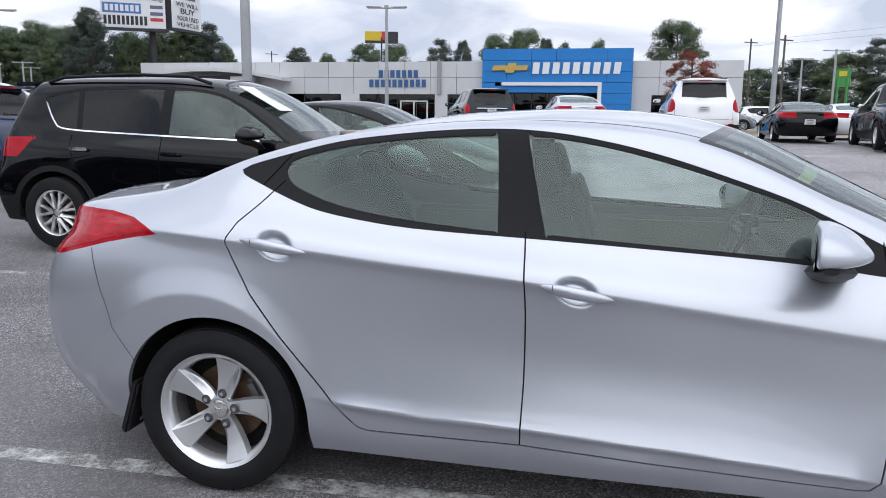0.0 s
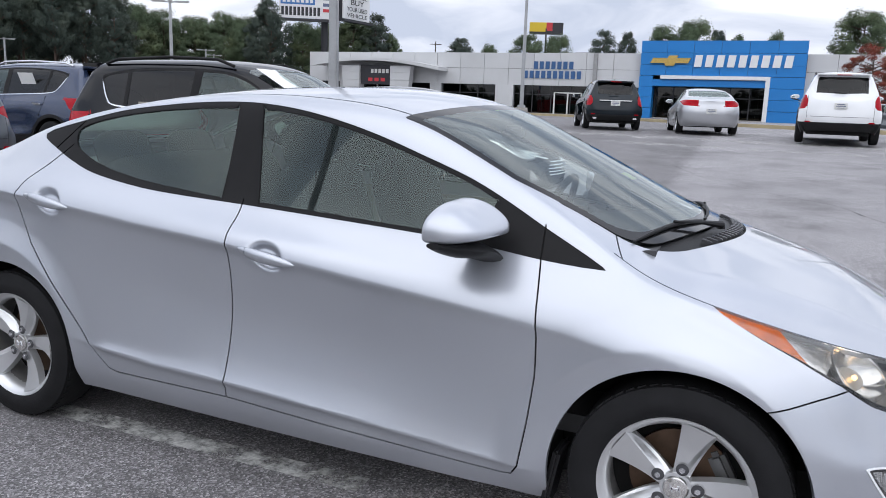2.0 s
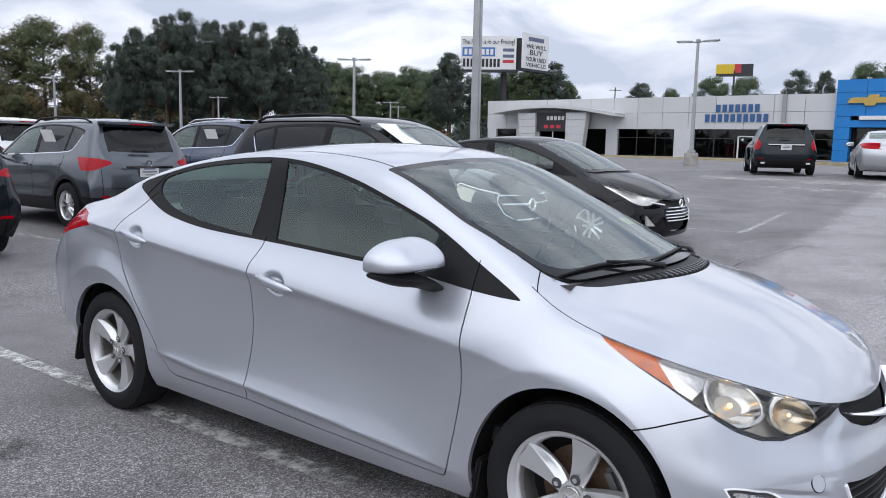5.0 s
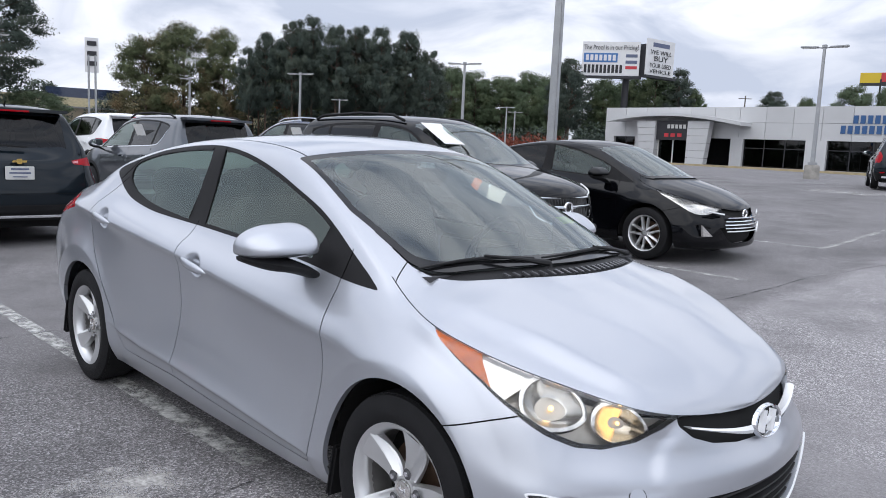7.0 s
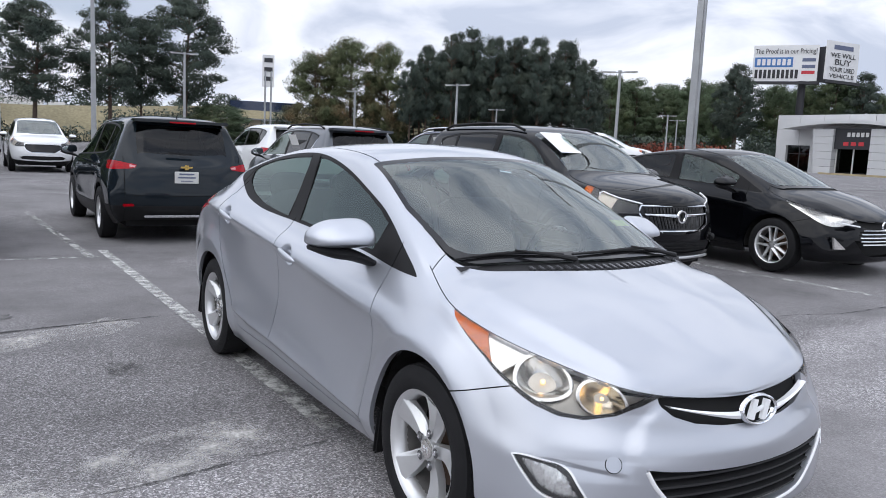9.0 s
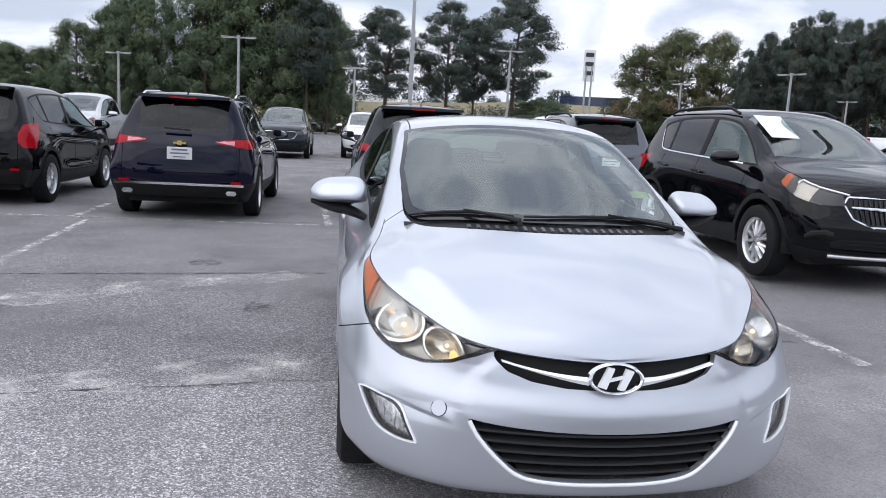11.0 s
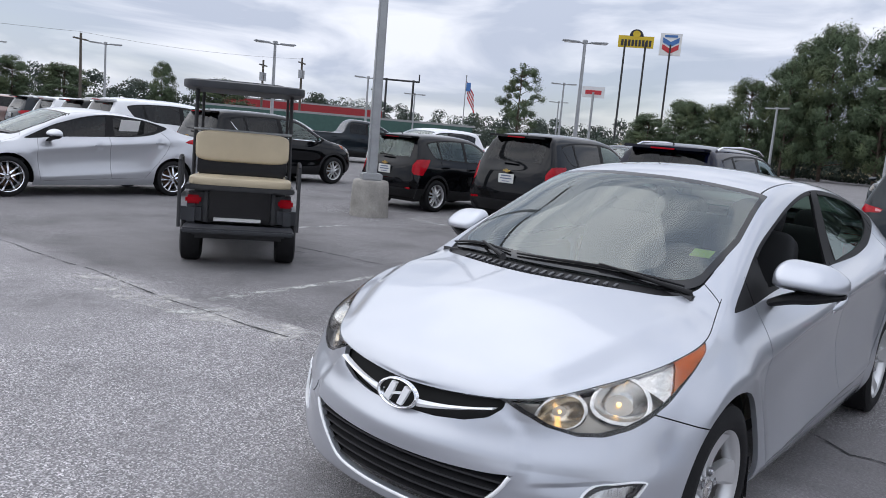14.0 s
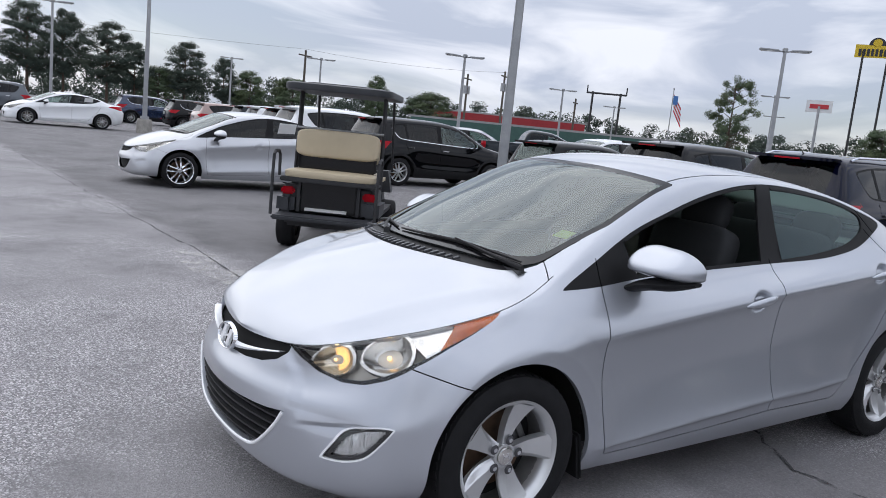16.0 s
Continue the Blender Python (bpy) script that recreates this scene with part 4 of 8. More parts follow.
def truck_lines():
    rear = [
        [(-2.3, -2.08, 0, 1.02), (-2.2, -2.06, 0, 1.09), (-1.5, 0, 1.09), (-.78, 0, 1.09), (-.68, -.66, 0, 1.13), (-.58, -.60, 0, 1.48), (-.45, 0, 1.63)],
        [(-2.3, -2.08, 0, 1.01), (-2.24, -2.07, .60, 1.05), (-2.15, -2.04, .77, 1.09), (-1.5, .80, 1.10), (-.78, .80, 1.10), (-.68, -.66, .77, 1.14), (-.58, -.60, .66, 1.46), (-.45, .62, 1.57)],
        [(-2.3, -2.1, 0, .9), (-2.24, -2.09, .62, .92), (-2.15, -2.05, .80, .95), (-1.5, .82, .98), (-.78, .82, 1.0), (-.5, .81, 1.04)],
    ]
    cuts = (-.42, -.42, -.45)
    return [rear[i] + [r for r in WAGON[i] if r[0] > cuts[i]] for i in range(3)] + WAGON[3:]


def truck_fields():
    F = wagon_fields()
    dlo = fair([(-.48, 1.12), (-.2, 1.095), (.5, 1.06), (.98, 1.045), (1.0, 1.06), (.72, 1.26), (.44, 1.43), (.15, 1.505), (-.3, 1.53), (-.46, 1.5)], 3)
    side = lambda f: (lambda X, Y, Z, S, K: np.where((K > .99), f(X, Z), 9))
    F["dlo"] = side(lambda X, Z: sd_poly(X, Z, dlo))
    F["pane"] = side(lambda X, Z: sd_poly(X, Z, dlo) + .02)
    F["pane_f"] = side(lambda X, Z: .12 - X)
    F["pane_r"] = side(lambda X, Z: X - .04)
    F["pane_q"] = side(lambda X, Z: X + 9)
    F["door_f"] = side(lambda X, Z: sd_poly(X, Z, [(.08, 1.6), (.08, .42), (.82, .42), (.9, 1.05), (.5, 1.6)]))
    F["door_r"] = side(lambda X, Z: sd_poly(X, Z, [(.08, 1.6), (.08, .42), (-.56, .42), (-.56, 1.6)]))
    F["gap_doors"] = side(lambda X, Z: np.where(Z < 1.12, sd_line(X, Z, [(.08, 1.1), (.08, .42)]), 9) - .004)
    F["back_pane"] = lambda X, Y, Z, S, K: np.where((S < -.3) & (S > -.75), np.maximum.reduce([1.18 - Z, Z - 1.50, (K - .88) * .6]), 9)
    F["lamp_r"] = lambda X, Y, Z, S, K: np.where(X < -1.3, np.maximum(sd_poly(X, Z, [(-1.93, 1.06), (-2.4, 1.06), (-2.4, .72), (-1.93, .74)]), .66 - Y), 9)
    return F


def pieces(T, mask):
    """The largest connected part of the masked triangles, as a mask."""
    idx = np.nonzero(mask)[0]
    t = T[idx]
    lab = np.arange(T.max() + 1)
    while True:
        low = lab[t].min(1)
        old = lab.copy()
        for c in range(3):
            np.minimum.at(lab, t[:, c], low)
        lab = lab[lab]
        if (lab == old).all():
            break
    names, count = np.unique(lab[t[:, 0]], return_counts=True)
    out = np.zeros(len(T), bool)
    out[idx[lab[t[:, 0]] == names[count.argmax()]]] = True
    return out


def even_pane(V, T):
    """Lays the side panes on one evenly curved surface, as bent glass is."""
    V, i = V.copy(), np.unique(T)
    x, z = V[i, 0] - V[i, 0].mean(), V[i, 2] - V[i, 2].mean()
    q = np.linalg.lstsq(np.stack([np.ones_like(x), x, z, x * x, x * z, z * z], 1), V[i, 1], rcond=None)[0]
    N = np.stack([-(q[1] + 2 * q[3] * x + q[4] * z), np.ones_like(x), -(q[2] + q[4] * x + 2 * q[5] * z)], 1)
    V[i, 1] = q[0] + q[1] * x + q[2] * z + q[3] * x * x + q[4] * x * z + q[5] * z * z
    V[i, 3:6] = N / np.linalg.norm(N, axis=1, keepdims=True)
    return V


def car_shell(root, kind, paint, scale=(1, 1, 1), glass="glass", rear_glass="glass", chrome_dlo=False, hero=False, clad="plastic", grille_mat="gloss"):
    """Panels, panes and lamps of a car under its Empty."""
    V, T, A, C = SKINS[kind if not hero else "hero"]
    K, S, X, Y = C[:, 7], C[:, 6], C[:, 0], C[:, 1]
    taken = (A["arch_f"] < 0) | (A["arch_r"] < 0)
    saloon = kind == "saloon"
    yes = np.ones(len(T), bool)

    def add(name, mask, material, label="", depth=.012, sink=0.0, both=False):
        t = pick(T, mask, taken)
        if not len(t):
            return []
        if both:
            return [sheet(name, V, t, M[material], root, label, depth, sink, 2, scale)]
        return [sheet(name, V, t, M[material], root, label, depth, sink, m, scale) for m in (0, 1)]

    out = {}
    lampmask = (A["lamp_f"] < 0) & (A["lamp_top"] > 0)
    out["lens"] = add("headlight_lens", lampmask, "clear", "", .004)
    t = T[lampmask]
    for m in (0, 1):
        house = sheet("headlight", V, t, M["lampgrey" if hero else "lampbowl" if saloon else "lampdark"], root, "", 0, .050 if hero else .012, m, scale)
        out.setdefault("lamp", []).append(house)
        ta = T[lampmask & (A["lamp_amber"] < 0)]
        if not hero and not saloon:
            mid = T[lampmask & (X > 1.70) & (X < 1.84)]
            if len(mid):
                sheet("reflector", V, mid, M["lampgrey"], house, "chrome reflector", 0, .007, m, scale)
            ta = T[lampmask & (X < 1.585)]
        if len(ta) and (hero or not saloon):
            sheet("turn_signal", V, ta, M["amber"], house, "orange turn signal", 0, .006, m, scale)
        for lens in out["lens"][m:m + 1]:
            lens.parent = house
    if hero:
        rimmask = lampmask & (A["lamp_rim"] < 0)
        for m in (0, 1):
            sheet("upper_reflector", V, T[lampmask & (A["lamp_upper"] < 0)], M["lampbowl"], out["lamp"][m], "", .02, .014, m, scale)
            sheet("lamp_edge", V, T[rimmask], M["gloss"], out["lamp"][m], "black lower edge", 0, .003, m, scale)
    if kind in ("wide", "slim"):
        add("reverse_light", (A["lamp_inset"] < 0) & (A["reverse"] < 0), "pinklens", "pale pink reversing light", .01, -.002)
    if hero:
        for m in (0, 1):
            sheet("lamp_insert", V, T[A["lamp_r_in"] < 0], M["redbright"], root, "bright red lamp insert", .004, -.0015, m, scale)
    out["tail"] = add("tail_light", A["lamp_r"] < 0, "redlamp" if saloon else "redbright", "", .02)
    if saloon:
        add("upper_grille", (A["up_grille"] < 0) & (A["lamp_top"] > 0), "well", "black grille opening", 0, .03, True)
        out["low"] = add("lower_grille", A["low_grille"] < 0, "well", "black lower grille opening", 0, .05, True)
        if hero:
            out["fog"] = add("fog_light", A["fog"] < 0, "clear", "", .004, .004)
            t = T[A["fog"] < 0]
            for m in (0, 1):
                sheet("fog_bowl", V, t, M["foglamp"], out["fog"][m], "", 0, .022, m, scale)
                sheet("fog_rim", V, T[(A["fog"] < 0) & (A["fog_rim"] <= 0) & (A["fog_rim"] > -.011)], M["lampdark"], out["fog"][m], "dark inner rim", 0, .010, m, scale)
                sheet("fog_bezel", V, T[(A["fog"] < 0) & (A["fog_rim"] > 0)], M["satin"], out["fog"][m], "bright silver bezel", .012, -.004, m, scale)
        gaps = np.zeros(len(T), bool)
        for g in ("gap_doors", "gap_bonnet", "gap_bonnet_back", "gap_pillar", "gap_boot", "gap_roof", "gap_bumper"):
            gaps |= (A[g] < 0) & ~((A["dlo"] < 0) & (g == "gap_bonnet"))
        gaps &= ~((A["screen"] < 0) | (A["back_pane"] < 0) | (A["pane_f"] < 0) | (A["pane_r"] < 0))
        add("panel_gap", gaps, "seam", "", 0, .006, True)
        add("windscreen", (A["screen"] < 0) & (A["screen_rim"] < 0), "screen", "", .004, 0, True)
        add("windscreen_band", A["screen"] < 0, "gloss", "black band round the windscreen", .004, 0, True)
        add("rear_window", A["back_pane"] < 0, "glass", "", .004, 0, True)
        V = even_pane(V, T[(A["pane_f"] < 0) | (A["pane_r"] < 0)])
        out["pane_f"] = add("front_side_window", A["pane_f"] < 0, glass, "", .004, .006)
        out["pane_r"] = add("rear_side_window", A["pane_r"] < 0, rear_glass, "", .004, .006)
        if hero:
            bpy.data.objects.remove(out["pane_f"].pop(0))
        trim = A["dlo"] < 0
        add("window_seam", trim & (A["quarter_line"] < 0), "seam", "", 0, .006)
        add("window_trim", trim, "trim" if not chrome_dlo else "gloss", "matt black window surround", .012, .002)
        add("cowl_panel", (A["cowl"] < 0) & (S > .9), "plastic", "black plastic panel below the windscreen", .01, .012, True)
        add("bonnet", (A["bonnet_side"] < 0) & (A["cowl"] > 0) & (S > 1.05), paint, "", .02, 0, True)
        add("boot_lid", A["boot"] < 0, paint, "", .02, 0, True)
        add("roof", (K < .90) & (X < .6), paint, "", .01, 0, True)
        add("rear_bumper", (A["bumper_r"] < 0) & (K > 2.2), paint, "", .02, 0, True)
        add("front_bumper", ((A["bumper_f"] < 0) | (X > 1.9)) & (X > 1.45) & (K > 1), paint, "", .02, 0, True)
        out["door_f"] = add("front_door", A["door_f"] < 0, paint, "", .012)
        out["door_r"] = add("rear_door", A["door_r"] < 0, paint, "", .012)
        add("sill", (K > 5.6) & (X > -1.2) & (X < 1.2), paint, "", .012)
        add("front_wing", X > .8, paint, "", .02)
        add("rear_wing", yes, paint, "", .02)
    else:
        add("grille", A["up_grille"] < 0, grille_mat, "dark grille", 0, .02, True)
        add("grille_frame", A["grille_rim"] < 0, "chrome", "chrome grille frame", .012, -.006, True)
        add("lower_grille", A["low_grille"] < 0, "plastic", "", 0, .02, True)
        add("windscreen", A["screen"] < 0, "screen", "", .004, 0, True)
        add("rear_window", A["back_pane"] < 0, rear_glass, "", .004, 0, True)
        inpane = A["pane"] < 0
        for nm, key, gm in (("front_side_window", "pane_f", glass), ("rear_side_window", "pane_r", rear_glass), ("quarter_window", "pane_q", rear_glass)):
            add(nm, inpane & (A[key] < 0), gm, "", .004, .005)
        rim = (A["dlo"] < 0) & (A["dlo_rim"] > 0) & (C[:, 2] < 1.38) & (X < .75) & ((C[:, 2] < 1.16) | (X < -1.2))
        if chrome_dlo:
            add("chrome_strip", rim, "chrome", "chrome strip under the windows", .008, -.002)
        add("window_trim", A["dlo"] < 0, "trim", "", .01, .002)
        add("panel_gap", A["gap_doors"] < 0, "seam", "", 0, .006)
        add("panel_gap", A["gap_gate"] < 0, "seam", "", 0, .006, True)
        add("panel_gap", A["gap_bonnet"] < 0, "seam", "", 0, .006)
        add("cladding", A["clad"] < 0, clad, "black lower cladding", .02, 0, True)
        add("bonnet", (K < 1.0) & (X > .9), paint, "", .02, 0, True)
        add("tailgate", (X < -1.62) & (Y < .70) & (C[:, 2] > .62) & (K > .0), paint, "", .012, 0, True)
        add("roof", K < 1.0, paint, "", .01, 0, True)
        add("front_door", A["door_f"] < 0, paint, "", .012)
        add("rear_door", A["door_r"] < 0, paint, "", .012)
        add("front_wing", (X > .7) & (X < 1.75), paint, "", .02)
        rest = (X > 0) & ~taken
        main = pieces(T, rest)
        add("front_bumper", main, paint, "", .02, 0, True)
        add("bumper_corner", rest & ~main, paint, "", .02)
        add("rear_bumper", (X < -1.5) & (K > 3.6), paint, "", .02, 0, True)
        add("rear_wing", yes, paint, "", .02)
    return out


def wells(root, xs, y, r, z):
    """Dark linings over the wheels, and the underbody."""
    for x in xs:
        for sgn in (-1, 1):
            bm = bmesh.new()
            rings = []
            for yy in (y, y - .34):
                rings.append([bm.verts.new((x + (r + .02) * math.cos(a), sgn * yy, z + (r + .02) * math.sin(a))) for a in np.linspace(-.15, math.pi + .15, 20)])
            for i in range(19):
                bm.faces.new((rings[0][i], rings[0][i + 1], rings[1][i + 1], rings[1][i]))
            bm.faces.new(rings[1])
            part("wheel_well", bm, M["well"], root)


def mirror(root, x, y, z, paint, size=1.0, sgn=1):
    """A door mirror: painted cap that tapers outwards, a black blade under it down to the door, glass."""
    bm = bmesh.new()
    g = ball(bm, (0, 0, 0), 1, 1, 1, 36, 22)
    for v in g:
        p = v.co.copy()
        u = (p.y + 1) / 2
        px = math.copysign(abs(p.x) ** (.8 if p.x > 0 else .45), p.x) * (.135 - .030 * u) * (1.0 if p.x > 0 else .26)
        py = math.copysign(abs(p.y) ** .62, p.y) * .125
        up = .092 * (1 - .42 * u ** 1.8) if p.z > 0 else .040 * (1 - .3 * u)
        up *= 1 - .60 * max(p.x, 0) ** 1.2
        pz = math.copysign(abs(p.z) ** .62, p.z) * up - .006 * u + .008
        v.co = Vector(((px + .06 * (1 - u) - .03) * size + x, sgn * (py * size + y), pz * size + z))
    cap = part("door_mirror", bm, M[paint], root, smooth=True)
    bm = bmesh.new()
    rows = []
    for t in np.linspace(0, 1, 15):
        py = .118 - .285 * t
        pz = -.024 - .026 * math.sin(math.pi * min(t / .62, 1) * .5) - .050 * max(t - .5, 0) ** 1.4 * 3
        th = .009 + .017 * math.sin(math.pi * min(t * 1.05, 1)) + .012 * max(t - .6, 0)
        wd = .020 + .050 * min(t / .45, 1) - .030 * max(t - .55, 0) / .45
        cx = -.012 + .075 * t
        rows.append([bm.verts.new(((cx + wd * math.cos(a)) * size + x, sgn * (py * size + y), (pz + th * math.sin(a)) * size + z)) for a in np.linspace(0, 2 * math.pi, 13)[:-1]])
    for p, q in zip(rows, rows[1:]):
        for k in range(12):
            bm.faces.new((p[k], p[(k + 1) % 12], q[(k + 1) % 12], q[k]))
    bm.faces.new(rows[0]), bm.faces.new(rows[-1])
    part("mirror_base", bm, M["plastic"], cap, "black lower blade and foot", smooth=True)
    bm = bmesh.new()
    g = ball(bm, (0, 0, .010), .004, .098 * size, .058 * size, 16, 8)
    for v in g:
        u = (v.co.y / (.125 * size) + 1) / 2
        v.co = Vector((v.co.x + x + (.06 * (1 - u) - .03 - .026) * size, sgn * (v.co.y + y), v.co.z + z))
    part("mirror_glass", bm, M["chrome"], cap, smooth=True)
    return cap


def rear_plate(root, x, z, w=.31, h=.155, nx=-1):
    bm = bmesh.new()
    box(bm, x, 0, z, .012, w, h, .004)
    p = part("number_plate", bm, M["plate"], root, "white dealer plate with unreadable print")
    bm = bmesh.new()
    box(bm, x + nx * .008, 0, z + .045, .004, w * .62, .020)
    box(bm, x + nx * .008, 0, z + .0, .004, w * .74, .018)
    box(bm, x + nx * .008, 0, z - .045, .004, w * .5, .012)
    part("plate_print", bm, M["platebar"], p)


def generic(kind, name, label, m, paint, L, W, H, group="", glass="glass", rear_glass="privacy", rails=False, chrome=False, paper=None,
            spokes=5, rim=.22, badge=None, plate=True, rear_strip=None, clad="plastic", wheel_mat="alloy", twin=True, category="car", paper_front=False, spoiler=True, exhaust=False, lamps=""):
    root = thing(name, m, label, category, group)
    base = {"saloon": (4.42, 1.72, 1.436, 1.345, .316), "wagon": (4.19, 1.78, 1.66, 1.28, .345), "truck": (4.26, 1.78, 1.66, 1.28, .345)}[kind]
    sx, sy, sz = L / base[0], W / base[1], H / base[2]
    sc = (sx, sy, sz)
    car_shell(root, lamps or kind, paint, sc, glass, rear_glass, chrome, clad=clad)
    r = base[4] * sz
    wells(root, (-base[3] * sx, base[3] * sx), base[1] / 2 * sy - .03, .37 * sz if kind == "saloon" else .40 * sz, r)
    for x in (-base[3] * sx, base[3] * sx):
        for sgn in (-1, 1):
            wheel(root, x, sgn * (base[1] / 2 * sy - .10), r, rim, .21, spokes, M[wheel_mat], side=sgn, twin=twin, fat=.6)
    bm = bmesh.new()
    box(bm, 0, 0, .32 * sz, L * .86, W * .74, .22 * sz)
    part("underbody", bm, M["well"], root)
    zb = (.98 if kind == "saloon" else 1.06) * sz
    bm = bmesh.new()
    for px in {"saloon": (.05, -.95), "wagon": (.15, -.8), "truck": (.3, -.25)}[kind]:
        for sgn in (-1, 1):
            box(bm, px * sx, sgn * .36 * sy, zb - .25, .18, .44, .75, .05, turn=Matrix.Rotation(-.2, 4, "Y"))
            box(bm, (px - .12) * sx, sgn * .36 * sy, zb + .20, .09, .26, .18, .04)
    box(bm, .85 * sx, 0, zb - .12, .5, W * .76, .2, .05)
    box(bm, (.3 * sx if kind == "truck" else 0), 0, zb - .42, L * (.3 if kind == "truck" else .55), W * .78, .05)
    part("cabin", bm, M["dash"], root)
    mz = (.99 if kind == "saloon" else 1.10) * sz
    for sgn in (-1, 1):
        mirror(root, (.68 if kind == "saloon" else .72) * sx, (.93 if kind == "saloon" else .99) * sy, mz, paint, 1.0, sgn)
    hz = ((.93, -1.10), (.84, -.05)) if kind == "saloon" else ((.96, -1.0), (.93, -.08))
    for z, x in hz:
        for sgn in (-1, 1):
            bm = bmesh.new()
            box(bm, x * sx, sgn * (.86 if kind == "saloon" else .885) * sy, z * sz, .20, .03, .03, .01)
            part("door_handle", bm, M["chrome" if chrome or kind == "wagon" and rails else paint], root)
    if rails:
        for sgn in (-1, 1):
            bm = bmesh.new()
            pts = [(-1.48, 1.585), (-1.32, 1.632), (-.6, 1.660), (0, 1.640), (.2, 1.575)]
            for (x0, z0), (x1, z1) in zip(pts, pts[1:]):
                tube(bm, (x0 * sx, sgn * .575 * sy, z0 * sz), (x1 * sx, sgn * .575 * sy, z1 * sz), .016, seg=8)
            part("roof_rail", bm, M["chrome" if rails == "chrome" else "trim"], root, smooth=True)
    if kind != "saloon":
        fw = .08 if kind == "wagon" else 0
        if spoiler and kind == "wagon":
            bm = bmesh.new()
            box(bm, -1.745 * sx, 0, 1.572 * sz, .24, 1.14 * sy, .04, .012)
            sp = part("roof_spoiler", bm, M[paint], root)
            bm = bmesh.new()
            box(bm, -1.862 * sx, 0, 1.560 * sz, .02, .34, .02)
            part("brake_light", bm, M["redlamp"], sp)
        bm = bmesh.new()
        box(bm, (-1.925 if kind == "wagon" else -2.09) * sx, .05, (1.16 if kind == "wagon" else .84) * sz, .02, .32, .02, turn=Matrix.Rotation(.06, 4, "X"))
        part("rear_wiper", bm, M["plastic"], root)
        if plate:
            rear_plate(root, (fw - 2.125) * sx, (.86 if kind == "wagon" else .60) * sz)
        if badge:
            bm = bmesh.new()
            if badge == "bow":
                pts = [(-.09, -.012), (-.035, -.012), (-.03, -.03), (.03, -.03), (.035, -.012), (.10, -.012), (.09, .012), (.035, .012), (.03, .03), (-.03, .03), (-.035, .012), (-.10, .012)]
                extrude_outline(bm, pts, .012, lambda u, v, w: ((fw - 2.115) * sx - w, u * .8, .99 * sz + v))
                part("badge", bm, M["gold"], root)
            else:
                lathe(bm, [(0, .05), (.012, .045), (.012, .034), (0, .03)], 24, "X", ((fw - 2.13) * sx, 0, .985 * sz))
                part("badge", bm, M["chrome"], root, smooth=True)
                bm = bmesh.new()
                lathe(bm, [(0, .07), (.015, .065), (.015, .05), (0, .045)], 24, "X", (2.085 * sx, 0, .735 * sz))
                part("badge", bm, M["chrome"], root, smooth=True)
        if kind == "wagon":
            for sgn in (-1, 1):
                bm = bmesh.new()
                box(bm, (fw - 2.075) * sx, sgn * .66 * sy, .50 * sz, .03, .16, .035, .008, turn=Matrix.Rotation(sgn * .28, 4, "Z"))
                part("reflector", bm, M["redlamp"], root, "red bumper reflector")
            bm = bmesh.new()
            tube(bm, (-1.52 * sx, 0, 1.61 * sz), (-1.60 * sx, 0, 1.675 * sz), .012, .004, 8)
            part("aerial", bm, M["plastic"], root)
        if exhaust:
            for sgn in (-1, 1):
                bm = bmesh.new()
                box(bm, (fw - 2.10) * sx, sgn * .62 * sy, .37 * sz, .08, .13, .06, .015)
                part("exhaust_tip", bm, M["chrome"], root)
        if rear_strip:
            bm = bmesh.new()
            z, wid = rear_strip
            box(bm, (fw - 2.125) * sx, 0, z * sz, .03, wid * sy, .03, .008)
            part("chrome_strip", bm, M["chrome"], root, "chrome strip")
    else:
        rear_plate(root, -2.30 * sx, .70 * sz)
        if badge:
            bm = bmesh.new()
            lathe(bm, [(0, .06), (.012, .055), (.012, .04), (0, .035)], 24, "X", (2.13 * sx, 0, .60 * sz))
            part("badge", bm, M["chrome"], root, smooth=True)
    if paper:
        x, z, w, h, tilt = paper
        for sgn in (-1, 1):
            bm = bmesh.new()
            yy = (.72 if kind == "saloon" else .735) * sy
            box(bm, x, sgn * yy, z, w, .004, h, turn=Matrix.Rotation(sgn * -tilt, 4, "X"))
            p = part("window_sticker", bm, M["paper"], root, "white price sheet in the window")
    if paper_front:
        bm = bmesh.new()
        box(bm, .66 * sx, -.42 * sy, 1.445 * sz, .46, .30, .004, turn=Matrix.Rotation(.50, 4, "Y"))
        part("window_sticker", bm, M["paper"], root, "white price sheet inside the windscreen")
    return root


SKINS = {
    "hero": cut_skin(SALOON, saloon_fields(), 520, (34, 20, 20, 28, 28, 16, 8), 2.3, saloon_shape),
    "saloon": cut_skin(SALOON, saloon_fields(), 110, (8, 9, 4, 4, 4, 4, 3), 2.3, saloon_shape),
    "truck": cut_skin(truck_lines(), truck_fields(), 110, (8, 9, 4, 4, 4, 3), 2.6, None),
    "wagon": cut_skin(WAGON, wagon_fields(), 110, (8, 9, 4, 4, 4, 3), 2.6, None),
    "upright": cut_skin(WAGON, wagon_fields("upright"), 110, (8, 9, 4, 4, 4, 3), 2.6, None),
    "wide": cut_skin(WAGON, wagon_fields("wide"), 110, (8, 9, 4, 4, 4, 3), 2.6, None),
    "slim": cut_skin(WAGON, wagon_fields("slim"), 110, (8, 9, 4, 4, 4, 3), 2.6, None),
}


